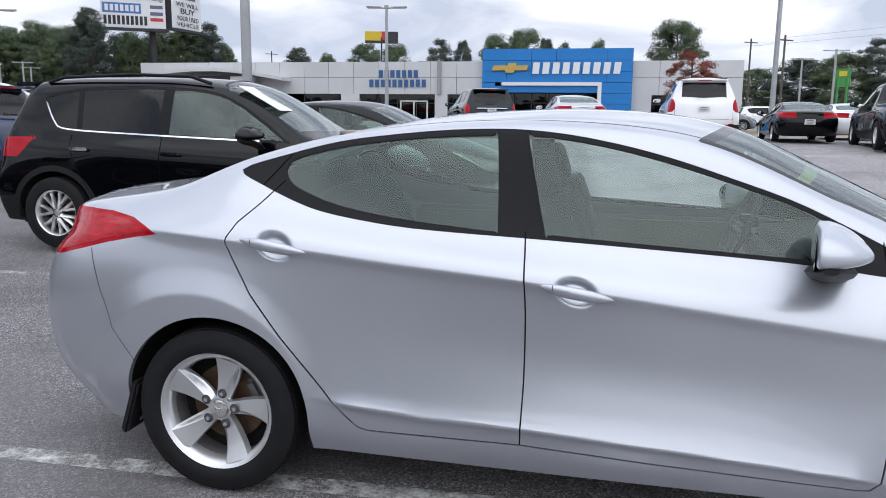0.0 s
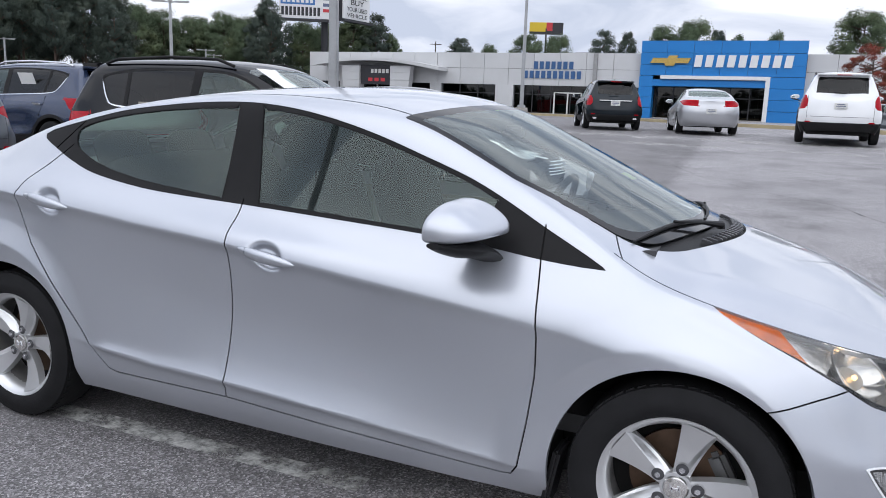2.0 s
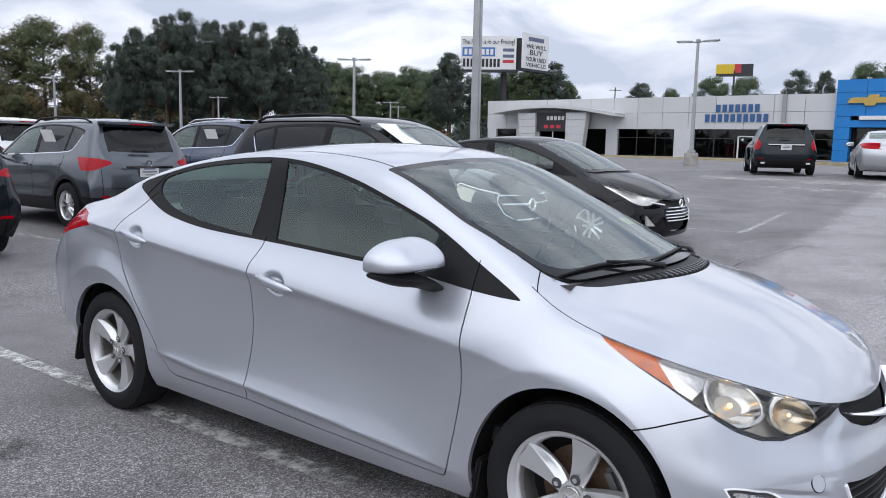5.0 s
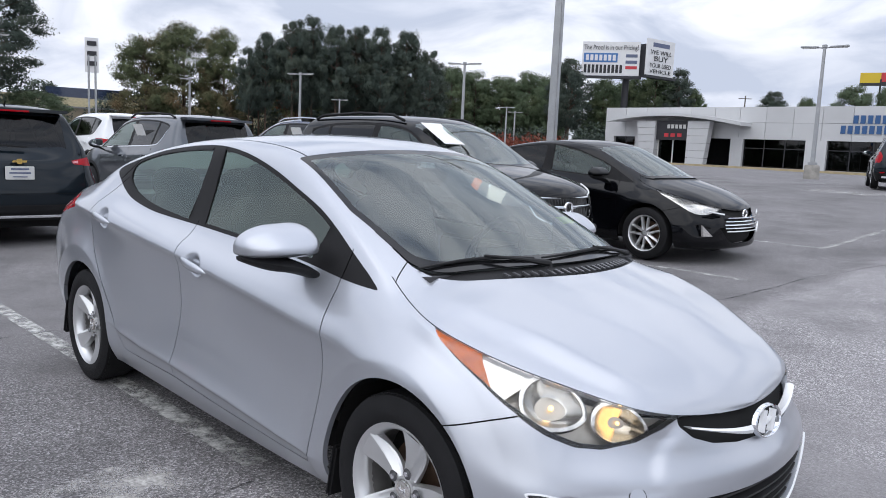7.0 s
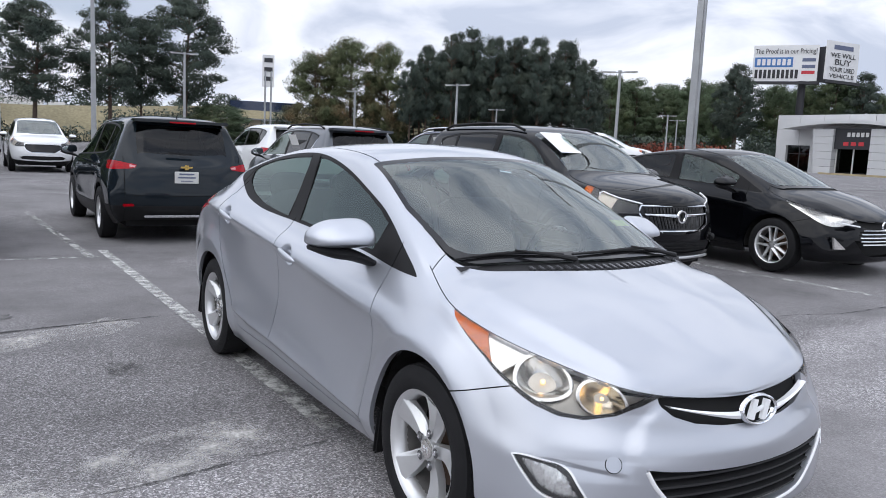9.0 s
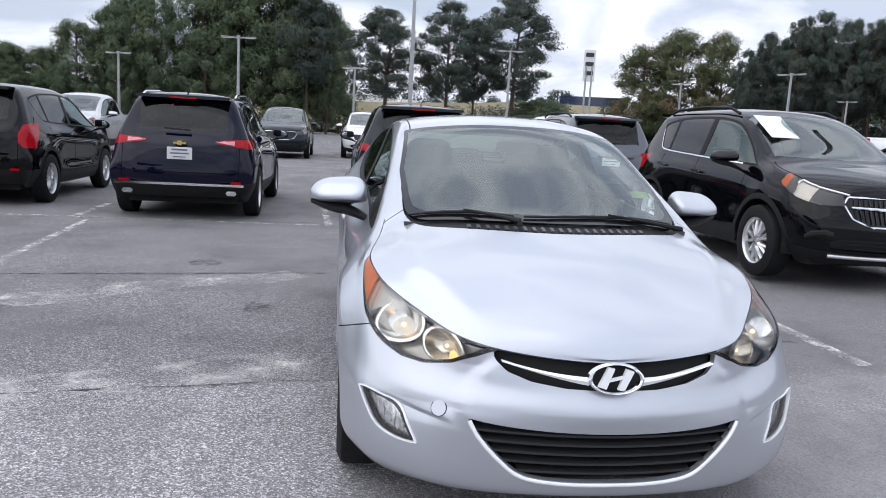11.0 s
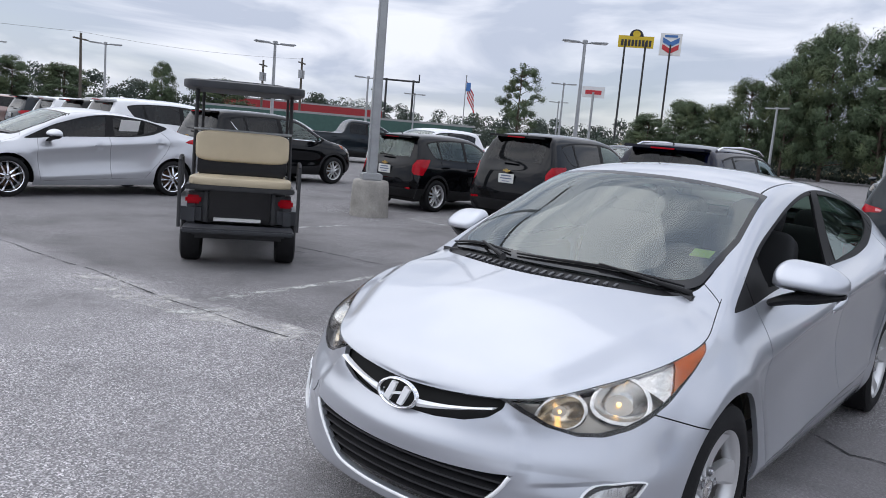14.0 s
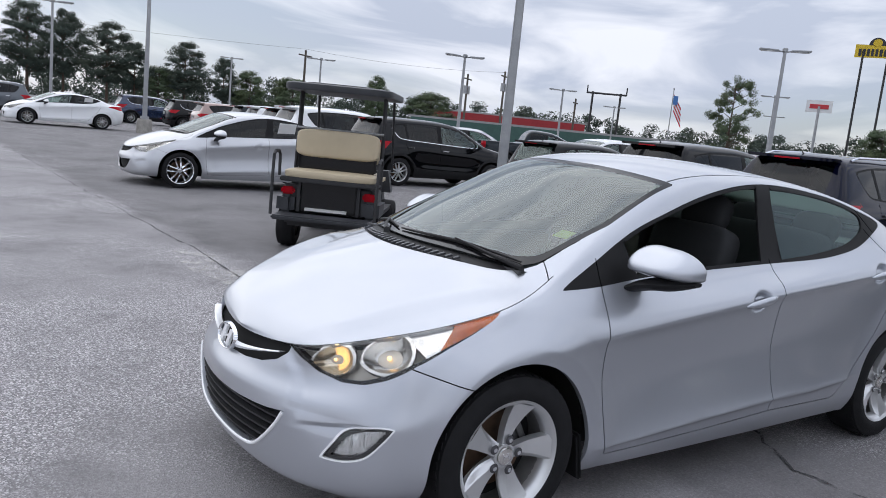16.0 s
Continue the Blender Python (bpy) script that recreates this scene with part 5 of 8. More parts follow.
# ---- the silver saloon ----
def top_z(x, y):
    """Height of the saloon's upper skin."""
    l0, l1 = expand(SALOON[0]), expand(SALOON[1])
    z0 = float(pchip([r[0] for r in l0], [r[3] for r in l0], np.array([x]))[0])
    y1 = float(pchip([r[0] for r in l1], [r[2] for r in l1], np.array([x]))[0])
    z1 = float(pchip([r[0] for r in l1], [r[3] for r in l1], np.array([x]))[0])
    return z0 + (z1 - z0) * min(abs(y) / y1, 1) ** 2.3


def front_x(y, z):
    """How far the saloon's nose reaches at that place."""
    return 2.155 - .36 * y * y - .30 * max(.40 - z, 0) ** 1.5 - .25 * max(z - .5, 0)


def sweep(bm, pts, radii, seg=8):
    """A bent round bar through the points."""
    rings = []
    for i, (c, r) in enumerate(zip(pts, radii)):
        d = (pts[min(i + 1, len(pts) - 1)] - pts[max(i - 1, 0)]).normalized()
        u = d.cross(Vector((.3, .1, 1))).normalized()
        w = d.cross(u)
        rings.append([bm.verts.new(c + u * (r * math.cos(a)) + w * (r * math.sin(a))) for a in np.linspace(0, 2 * math.pi, seg + 1)[:-1]])
    for p, q in zip(rings, rings[1:]):
        for k in range(seg):
            bm.faces.new((p[k], p[(k + 1) % seg], q[(k + 1) % seg], q[k]))
    bm.faces.new(rings[0]), bm.faces.new(rings[-1])


def silver_saloon():
    root = thing("silver_saloon", Matrix.Identity(4), "silver four-door saloon with five-spoke alloy wheels, driver's window down", "car")
    root["hero"] = 1
    shell = car_shell(root, "saloon", "silver", hero=True)
    wells(root, (-1.345, 1.345), .80, .366, .316)

    def p(name, mk, material, label="", smooth=False, par=None):
        bm = bmesh.new()
        mk(bm)
        return part(name, bm, M[material], par or root, label, smooth)

    for x in (-1.35, 1.35):
        for sgn in (-1, 1):
            wheel(root, x, sgn * .754, .316, .222, .205, 5, M["alloy"], side=sgn, fat=.80)
    p("underbody", lambda bm: box(bm, 0, 0, .27, 3.9, 1.2, .16), "well")
    for sgn in (-1, 1):
        mirror(root, .665, .885, 1.002, "silver", 1.08, sgn)
        for hx, hz, out_y in ((-1.106, .946, .868), (-.058, .838, .860)):
            def handle(bm, a=-1.0, b=1.0):
                rows = []
                for t in np.linspace(a, b, 25):
                    k = max(1 - abs(t) ** 2.4, 0) ** .75 + .02
                    x, z = hx + .122 * t, hz - .145 * .122 * t
                    rows.append([bm.verts.new((x, sgn * (out_y - .004 - .012 * t * t + (.014 * k) * math.cos(q)), z + .0205 * k * math.sin(q))) for q in np.linspace(0, 2 * math.pi, 15)[:-1]])
                for r0, r1 in zip(rows, rows[1:]):
                    for i in range(14):
                        bm.faces.new((r0[i], r0[(i + 1) % 14], r1[(i + 1) % 14], r1[i]))
                bm.faces.new(rows[0]), bm.faces.new(rows[-1])
            grip = p("door_handle", lambda bm: handle(bm, -.60), "silver", "", True)
            p("handle_cap", lambda bm: handle(bm, -1.0, -.62), "silver", "", True, grip)
        p("mud_flap", lambda bm: box(bm, -1.705, sgn * .775, .30, .03, .15, .22, .01, turn=Matrix.Rotation(.30, 4, "Y")), "plastic", "black mud flap")
        p("mud_flap", lambda bm: box(bm, .985, sgn * .775, .26, .025, .13, .20, .01, turn=Matrix.Rotation(.18, 4, "Y")), "plastic", "black mud flap")
    # headlamp bowls and bulbs
    for i, sgn in enumerate((1, -1)):
        lamp = shell["lamp"][i]

        HV = SKINS["hero"][0]
        LV = HV[(HV[:, 0] > 1.3) & (HV[:, 2] > .5) & (HV[:, 2] < .95) & (HV[:, 1] > .2)]

        def bowl(bm, x, z, r, deep, long, sink, ring_only=False):
            """A drop-shaped reflector set into the lamp, square to the lens."""
            at_ = np.argmin((HV[:, 0] - x) ** 2 + (HV[:, 2] - z) ** 2 + (HV[:, 1] < .3))
            c, nrm = Vector(HV[at_, :3]), Vector(HV[at_, 3:6])
            side_ = Vector((1, -.9, -.45))
            side_ = (side_ - nrm * side_.dot(nrm)).normalized()
            up_ = nrm.cross(side_)
            c -= nrm * sink
            rings = []
            for o, k in ((0, 1.0), (-deep * .45, .80), (-deep * .85, .45), (-deep, .15), (-deep, .01)) if not ring_only else ((-.014, 1.17), (.003, 1.16), (.005, 1.08), (.003, 1.0), (-.006, .99)):
                ring = []
                for a in np.linspace(0, 2 * math.pi, 33)[:-1]:
                    u, w = math.cos(a), math.sin(a)
                    v = c + nrm * o + side_ * (r * k * long * u) + up_ * (r * k * w * (1 - .22 * u))
                    skin_at = LV[np.argmin(((LV[:, :3] - np.array(v)) ** 2).sum(1))]
                    over = (np.array(v) - skin_at[:3]) @ skin_at[3:6] + .007
                    v -= Vector(skin_at[3:6]) * max(over, 0)
                    ring.append(bm.verts.new((v.x, sgn * v.y, v.z)))
                rings.append(ring)
            for u, w in zip(rings, rings[1:]):
                for k in range(32):
                    bm.faces.new((u[k], u[(k + 1) % 32], w[(k + 1) % 32], w[k]))
            return c - nrm * deep * .55

        spots = []
        p("main_reflector", lambda bm: spots.append(bowl(bm, 1.800, .696, .072, .045, 1.2, .016)), "reflector", "chrome reflector", True, lamp)
        p("reflector_ring", lambda bm: bowl(bm, 1.800, .696, .072, .045, 1.2, .016, True), "lampbowl", "bright ring", True, lamp)
        # inner bowl: part of the bulb's glow is painted by the warm chrome tint
        p("inner_reflector", lambda bm: spots.append(bowl(bm, 1.940, .644, .050, .040, 1.5, .014)), "glowreflector", "chrome reflector", True, lamp)
        p("reflector_ring", lambda bm: bowl(bm, 1.940, .644, .050, .040, 1.5, .014, True), "lampbowl", "bright ring", True, lamp)
        p("main_bulb", lambda bm: ball(bm, (spots[0].x, sgn * spots[0].y, spots[0].z), .008, .008, .008, 12, 8), "bulb", "lit warm bulb", True, lamp)
        p("inner_bulb", lambda bm: ball(bm, (spots[1].x, sgn * spots[1].y, spots[1].z), .006, .006, .006, 12, 8), "bulb", "lit warm bulb", True, lamp)
    # grilles and emblem
    NV = HV[(HV[:, 0] > 1.75) & (HV[:, 2] > .18) & (HV[:, 2] < .55)]

    def nose(y, z):
        d2 = (NV[:, 1] - abs(y)) ** 2 + (NV[:, 2] - z) ** 2
        i = np.argsort(d2)[:8]
        w = 1 / (d2[i] + 1e-5)
        return float((NV[i, 0] * w).sum() / w.sum())
    rim = [(.450, .440), (.417, .385), (.347, .312), (.276, .264), (.15, .245), (0, .242)]
    rim = fair(rim + [(-y, z) for y, z in rim[-2::-1]], 5, False)
    xs_ = np.array([nose(y, z) for y, z in rim])
    for _ in range(6):
        xs_[1:-1] = .25 * xs_[:-2] + .5 * xs_[1:-1] + .25 * xs_[2:]
    p("grille_surround", lambda bm: sweep(bm, [Vector((x - .001, y, z)) for x, (y, z) in zip(xs_, rim)], [.0075] * len(rim), 10), "satin", "bright silver strip round the lower grille", True)
    for z in (.283, .315, .347, .379, .411):
        def slat(bm):
            half = float(np.interp(z, (.25, .27, .315, .385, .44), (.18, .27, .34, .41, .445)))
            rows = []
            for y in np.linspace(-half, half, 21):
                x = front_x(y, z) - .040
                rows.append([bm.verts.new((x + a, y, z + b)) for a, b in ((.024, -.003), (.024, .004), (-.02, .009), (-.02, -.008))])
            for u, w in zip(rows, rows[1:]):
                for k in range(4):
                    bm.faces.new((u[k], u[(k + 1) % 4], w[(k + 1) % 4], w[k]))
        p("grille_slat", slat, "slat")
    for sgn in (-1, 1):
        def wing(bm):
            rows = []
            for t in np.linspace(0, 1, 13):
                y = .085 + .268 * t
                h = .011 * (1 - t) ** 1.6 + .003
                z = .588 + .042 * t ** 1.3
                x = 2.120 - .56 * y * y
                rows.append([bm.verts.new((x + a, sgn * y, z + b)) for a, b in ((.004, -h), (.010, 0), (.004, h), (-.02, 0))])
            for u, w in zip(rows, rows[1:]):
                for k in range(4):
                    bm.faces.new((u[k], u[(k + 1) % 4], w[(k + 1) % 4], w[k]))
        p("grille_wing", wing, "satin", "chrome grille strip", True)

    def oval(bm):
        rings = []
        for o, k in ((0, 1.0), (.012, .97), (.014, .90), (.010, .84), (-.004, .82)):
            rings.append([bm.verts.new((2.118 + o + .18 * .05 * math.sin(a) * -1, .094 * k * math.cos(a), .598 + (.050 * k) * math.sin(a))) for a in np.linspace(0, 2 * math.pi, 41)[:-1]])
        for u, w in zip(rings, rings[1:]):
            for k in range(40):
                bm.faces.new((u[k], u[(k + 1) % 40], w[(k + 1) % 40], w[k]))
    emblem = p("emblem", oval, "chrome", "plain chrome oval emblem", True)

    def strokes(bm):
        for pts in ([(-.058, -.024), (-.032, -.032), (-.006, .033), (-.028, .036)], [(.058, .024), (.032, .032), (.006, -.033), (.028, -.036)], [(-.026, -.010), (.016, .000), (.026, .010), (-.016, .000)]):
            extrude_outline(bm, pts, .012, lambda u, v, w: (2.118 + w - .12 * v, u, .598 + v))
    p("emblem_stroke", strokes, "satin", "", False, emblem)
    HV = SKINS["hero"][0]
    near = np.argmin((HV[:, 1] - .545) ** 2 + (HV[:, 2] - .462) ** 2 + (HV[:, 0] < 1.5))
    spot, nrm = Vector(HV[near, :3]) * 1.0, Vector(HV[near, 3:6])
    spot.y, nrm.y = -spot.y, -nrm.y
    p("tow_seam", lambda bm: tube(bm, spot - nrm * .012, spot + nrm * .0006, .0275, .0275, 28), "seam")
    p("tow_cover", lambda bm: tube(bm, spot - nrm * .012, spot + nrm * .0016, .0255, .0250, 28), "silver", "round tow-eye cover")
    # wipers and scuttle vents
    for y0, y1, py in ((-.60, -.17, -.16), (-.13, .56, .60)):
        ys = np.linspace(y0, y1, 14)
        P = [Vector((1.335 - .46 * y * y - .030 - .018 * math.sin(math.pi * i / 13), y, 0)) for i, y in enumerate(ys)]
        P = [Vector((q.x, q.y, top_z(q.x, q.y) + .010)) for q in P]
        foot = Vector((1.37 - .50 * py * py, py, 0))
        foot.z = top_z(foot.x, foot.y) + .006
        bend = foot + (P[7] - foot) * .45 + Vector((.012, 0, .016))
        wiper = p("wiper", lambda bm: sweep(bm, [foot, foot + Vector((0, 0, .014)), bend, P[7] + Vector((0, 0, .010))], (.016, .013, .0075, .0045)), "plastic", "black windscreen wiper", True)
        p("wiper_blade", lambda bm: sweep(bm, P, [.004 + .003 * math.sin(math.pi * i / 13) for i in range(14)]), "plastic", "", True, wiper)
    for y in np.arange(-.36, .37, .036):
        x0, x1 = 1.352 - .46 * y * y, 1.425 - .60 * y * y
        if x1 - x0 > .02:
            p("vent_rib", lambda bm: box(bm, (x0 + x1) / 2 + .012, y, top_z((x0 + x1) / 2, y) - .004, (x1 - x0) * .6, .016, .010, .002, turn=Matrix.Rotation(.25, 4, "Y")), "lampdark")
    slope = math.atan2(top_z(.94, .512) - top_z(.87, .512), .07)
    p("window_sticker", lambda bm: box(bm, .905, .512, top_z(.905, .512) - .026, .060, .085, .002, turn=Matrix.Rotation(-slope, 4, "Y")), "greensticker", "small green sticker in the windscreen")
    # cabin
    def seat(name, x, y, w, lean, rest=True):
        s = p(name, lambda bm: cushion(bm, x + .22, y, .56, .54, w, .18), "cloth", "grey cloth seat", True)
        p("backrest", lambda bm: cushion(bm, x - .06, y, .85, .17, w, .62, lean, .28), "cloth", "", True, s)
        if rest:
            p("headrest", lambda bm: cushion(bm, x - .19, y, 1.19, .12, .28, .20, lean, .55), "cloth", "", True, s)
            for q in (-.06, .06):
                p("headrest_post", lambda bm: tube(bm, (x - .16, y + q, 1.06), (x - .18, y + q, 1.12), .007, .007, 6), "chrome", "", False, s)
    for y in (-.36, .36):
        seat("front_seat", -.02, y, .50, -.30)
    bench = p("rear_bench", lambda bm: cushion(bm, -.72, 0, .56, .54, 1.3, .18, 0, .3), "cloth", "grey cloth rear bench", True)
    p("bench_back", lambda bm: cushion(bm, -1.02, 0, .84, .18, 1.28, .60, -.38, .3), "cloth", "", True, bench)
    for y in (-.42, 0, .42):
        p("headrest", lambda bm: cushion(bm, -1.13, y, 1.13, .13, .29, .18, -.38, .6), "cloth", "", True, bench)
    p("parcel_shelf", lambda bm: box(bm, -1.40, 0, 1.045, .42, 1.2, .03, .01), "greytrim")
    p("cabin_floor", lambda bm: box(bm, -.1, 0, .40, 2.5, 1.4, .06), "dash")

    def dashboard(bm):
        g = box(bm, .98, 0, .86, .58, 1.34, .20, .06)
        for v in g:
            if v.co.x < .8:
                v.co.z -= .05
    p("dashboard", dashboard, "dash", "", True)
    p("centre_console", lambda bm: box(bm, .40, 0, .62, .7, .22, .30, .05), "dash", "", True)
    hoop = p("steering_wheel", lambda bm: None or [tube(bm, Vector((.62 + .07 * math.sin(a), .36 + .18 * math.cos(a), .915 + .165 * math.sin(a))), Vector((.62 + .07 * math.sin(a + .27), .36 + .18 * math.cos(a + .27), .915 + .165 * math.sin(a + .27))), .016, .016, 8) for a in np.arange(0, 6.28, .262)], "dash", "", True)
    p("wheel_boss", lambda bm: box(bm, .63, .36, .905, .05, .30, .07, .02, turn=Matrix.Rotation(-.4, 4, "Y")), "dash", "", True, hoop)
    for sgn in (-1, 1):
        p("door_lining", lambda bm: [box(bm, -.62, sgn * .735, .68, .72, .05, .50, .02), box(bm, .34, sgn * .735, .66, .98, .05, .50, .02)], "beige", "beige door lining", True)
    p("inner_mirror", lambda bm: box(bm, .53, 0, 1.27, .03, .22, .06, .015), "gloss", "", True)
    p("headlining", lambda bm: box(bm, -.35, 0, 1.33, 1.3, .95, .02, .01), "beige")
    return root


silver_saloon()


# ---- ground ----
def ground_z(x, y):
    t = min(max((y - 2.0) / 25.0, 0), 1)
    u = min(max((y - 1.8) / 2.2, 0), 1)
    return .65 * t * t * (3 - 2 * t) + .10 * u * u * (3 - 2 * u)


def asphalt_mat():
    """Coarse worn asphalt: pale chips in dark binder, broad stains, smoother and darker where it was relaid."""
    m = bpy.data.materials.new("asphalt")
    m.use_nodes = True
    n, l = m.node_tree.nodes, m.node_tree.links
    b = n["Principled BSDF"]
    b.inputs["Roughness"].default_value = 0.9
    tc = n.new("ShaderNodeTexCoord")

    def noise_tex(scale, detail, rough=0.6):
        t = n.new("ShaderNodeTexNoise")
        t.inputs["Scale"].default_value, t.inputs["Detail"].default_value, t.inputs["Roughness"].default_value = scale, detail, rough
        l.new(tc.outputs["Object"], t.inputs["Vector"])
        return t.outputs["Fac"]

    def ramp(src, stops):
        r = n.new("ShaderNodeValToRGB")
        while len(r.color_ramp.elements) < len(stops):
            r.color_ramp.elements.new(0.5)
        for e, (p, c) in zip(r.color_ramp.elements, stops):
            e.position, e.color = p, (c * 1.01, c, c * 1.005, 1)
        l.new(src, r.inputs["Fac"])
        return r.outputs["Color"]

    def mixc(kind, a, c, fac=1.0, fac_src=None):
        x = n.new("ShaderNodeMix")
        x.data_type, x.blend_type = "RGBA", kind
        x.inputs["Factor"].default_value = fac
        if fac_src is not None:
            l.new(fac_src, x.inputs["Factor"])
        l.new(a, x.inputs[6]), l.new(c, x.inputs[7])
        return x.outputs[2]

    v = n.new("ShaderNodeTexVoronoi")
    v.inputs["Scale"].default_value = 140
    l.new(tc.outputs["Object"], v.inputs["Vector"])
    grey = n.new("ShaderNodeRGBToBW")
    l.new(v.outputs["Color"], grey.inputs["Color"])
    chips = ramp(grey.outputs["Val"], [(0.25, .105), (0.55, .20), (0.75, .34), (0.9, .54)])
    smooth = ramp(noise_tex(60, 6), [(0.3, .16), (0.7, .245)])
    wide = noise_tex(.23, 4)
    sel = ramp(wide, [(0.44, 0.15), (0.56, 0.95)])
    base = mixc("MIX", smooth, chips, 1, sel)
    stain = ramp(noise_tex(.9, 6, .65), [(0.28, .62), (0.5, 1.0), (0.75, 1.18)])
    base = mixc("MULTIPLY", base, stain)
    blot = ramp(noise_tex(.42, 3), [(0.2, .55), (0.33, 1.0)])
    base = mixc("MULTIPLY", base, blot)
    sep, lay, wob = n.new("ShaderNodeSeparateXYZ"), n.new("ShaderNodeMath"), n.new("ShaderNodeMath")
    l.new(tc.outputs["Object"], sep.inputs["Vector"])
    lay.operation, wob.operation = "MULTIPLY_ADD", "MULTIPLY_ADD"
    lay.inputs[1].default_value = .05
    l.new(sep.outputs["Y"], lay.inputs[0]), l.new(sep.outputs["X"], lay.inputs[2])
    wob.inputs[1].default_value = .5
    l.new(noise_tex(1.3, 5), wob.inputs[0]), l.new(lay.outputs[0], wob.inputs[2])
    side = n.new("ShaderNodeMapRange")
    side.inputs["From Min"].default_value, side.inputs["From Max"].default_value = .50, .72
    l.new(wob.outputs[0], side.inputs["Value"])
    base = mixc("MULTIPLY", base, ramp(side.outputs["Result"], [(0.0, .82), (1.0, 1.24)]))
    l.new(base, b.inputs["Base Color"])
    bp = n.new("ShaderNodeBump")
    bp.inputs["Strength"].default_value, bp.inputs["Distance"].default_value = 0.5, 0.008
    l.new(v.outputs["Distance"], bp.inputs["Height"])
    l.new(bp.outputs["Normal"], b.inputs["Normal"])
    return m


def worn_mat(name, color, low, high, scale=9.0):
    """Paint or dust that is worn through to holes."""
    m = mat(name, color, 0.85, var=.18, var_scale=5, fine=.25, fine_scale=70)
    n, l = m.node_tree.nodes, m.node_tree.links
    b, out = n["Principled BSDF"], n["Material Output"]
    t, r, mx, tr, tc = (n.new("ShaderNode" + k) for k in ("TexNoise", "MapRange", "MixShader", "BsdfTransparent", "TexCoord"))
    t.inputs["Scale"].default_value, t.inputs["Detail"].default_value, t.inputs["Roughness"].default_value = scale, 9, .75
    r.inputs["From Min"].default_value, r.inputs["From Max"].default_value = low, high
    l.new(tc.outputs["Object"], t.inputs["Vector"]), l.new(t.outputs["Fac"], r.inputs["Value"])
    l.new(r.outputs["Result"], mx.inputs["Fac"])
    l.new(tr.outputs["BSDF"], mx.inputs[1]), l.new(b.outputs["BSDF"], mx.inputs[2])
    l.new(mx.outputs["Shader"], out.inputs["Surface"])
    return m


M["asphalt"] = asphalt_mat()
M["line"] = worn_mat("worn_white_line", (0.52, 0.52, 0.50), .42, .62, 7)
M["strong_line"] = worn_mat("bold_white_line", (0.54, 0.54, 0.52), .38, .60, 9)
M["dust"] = worn_mat("pale_sediment", (0.60, 0.585, 0.56), .45, .70, 3.4)
M["oil"] = worn_mat("oil_stain", (0.085, 0.083, 0.080), .42, .80, 9.0)
M["crack"] = worn_mat("tar_crack", (0.045, 0.045, 0.045), .42, .58, 4)
xs = [-900, -300, -120, -60] + list(np.arange(-40, 41, 2.0)) + [60, 120, 300, 900]
ys = [-900, -300, -120, -60] + list(np.arange(-40, 0, 1.5)) + list(np.arange(0, 30, .5)) + list(np.arange(30, 101, 2.0)) + [140, 300, 900]
gv = [(x, y, ground_z(x, y)) for y in ys for x in xs]
nx = len(xs)
gf = [(j * nx + i, j * nx + i + 1, (j + 1) * nx + i + 1, (j + 1) * nx + i) for j in range(len(ys) - 1) for i in range(nx - 1)]
tagged(obj("ground", gv, gf, M["asphalt"], smooth=True), "worn grey asphalt car park with patches and cracks", "ground", kind="structure")


def strip(name, pts, width, material, label, lift=.004, wobble=0.0, seed=1):
    """A thin band laid along a line on the ground."""
    rng = random.Random(seed)
    dense = []
    for (x0, y0), (x1, y1) in zip(pts, pts[1:]):
        n = max(2, int(math.hypot(x1 - x0, y1 - y0) / .35))
        dense += [(x0 + (x1 - x0) * i / n, y0 + (y1 - y0) * i / n) for i in range(n)]
    dense.append(pts[-1])
    vs, fs = [], []
    for i, (x, y) in enumerate(dense):
        a, b = dense[max(i - 1, 0)], dense[min(i + 1, len(dense) - 1)]
        d = Vector((b[0] - a[0], b[1] - a[1])).normalized()
        o = rng.uniform(-wobble, wobble)
        w = width * (1 + rng.uniform(-.3, .3) * (wobble > 0)) / 2
        for sgn in (-1, 1):
            px, py = x - d.y * (sgn * w + o), y + d.x * (sgn * w + o)
            vs.append((px, py, ground_z(px, py) + lift))
        if i:
            k = 2 * i
            fs.append((k - 2, k - 1, k + 1, k))
    return tagged(obj(name, vs, fs, M[material]), label, "marking", kind="structure")


WL = "worn white parking line on the asphalt"
for i, pts in enumerate([[(-6.4, -.80), (.26, -.70)], [(-6.2, 2.34), (.1, 2.42)], [(-6.2, 5.5), (-.5, 5.62)], [(-6.0, 8.9), (-.95, 9.0)], [(-1.0, 9.0), (-1.15, 12.2)], [(-5.6, -3.95), (.5, -3.62)],
                         [(-5.85, -7.4), (-5.85, -.9)], [(-11.5, -4.3), (-5.85, -4.2)], [(-11.5, -1.3), (-5.85, -1.0)], [(-11.5, 2.2), (-5.85, 2.3)], [(-11.5, -7.3), (-5.85, -7.3)],
                         [(1.0, -3.4), (.55, -3.3)], [(-4.0, -6.9), (-1.2, -6.9)], [(.8, -13.2), (1.9, -13.2)], [(.9, -16.2), (2.0, -16.2)], [(-4.2, 24.0), (-3.4, 29.0)], [(.3, 23.0), (.6, 28.0)], [(-7.2, 24.5), (-7.6, 29.5)]]):
    strip("parking_line", pts, .11 if i == 0 else .10, "strong_line" if i == 0 else "line", WL, .004, 0, i)
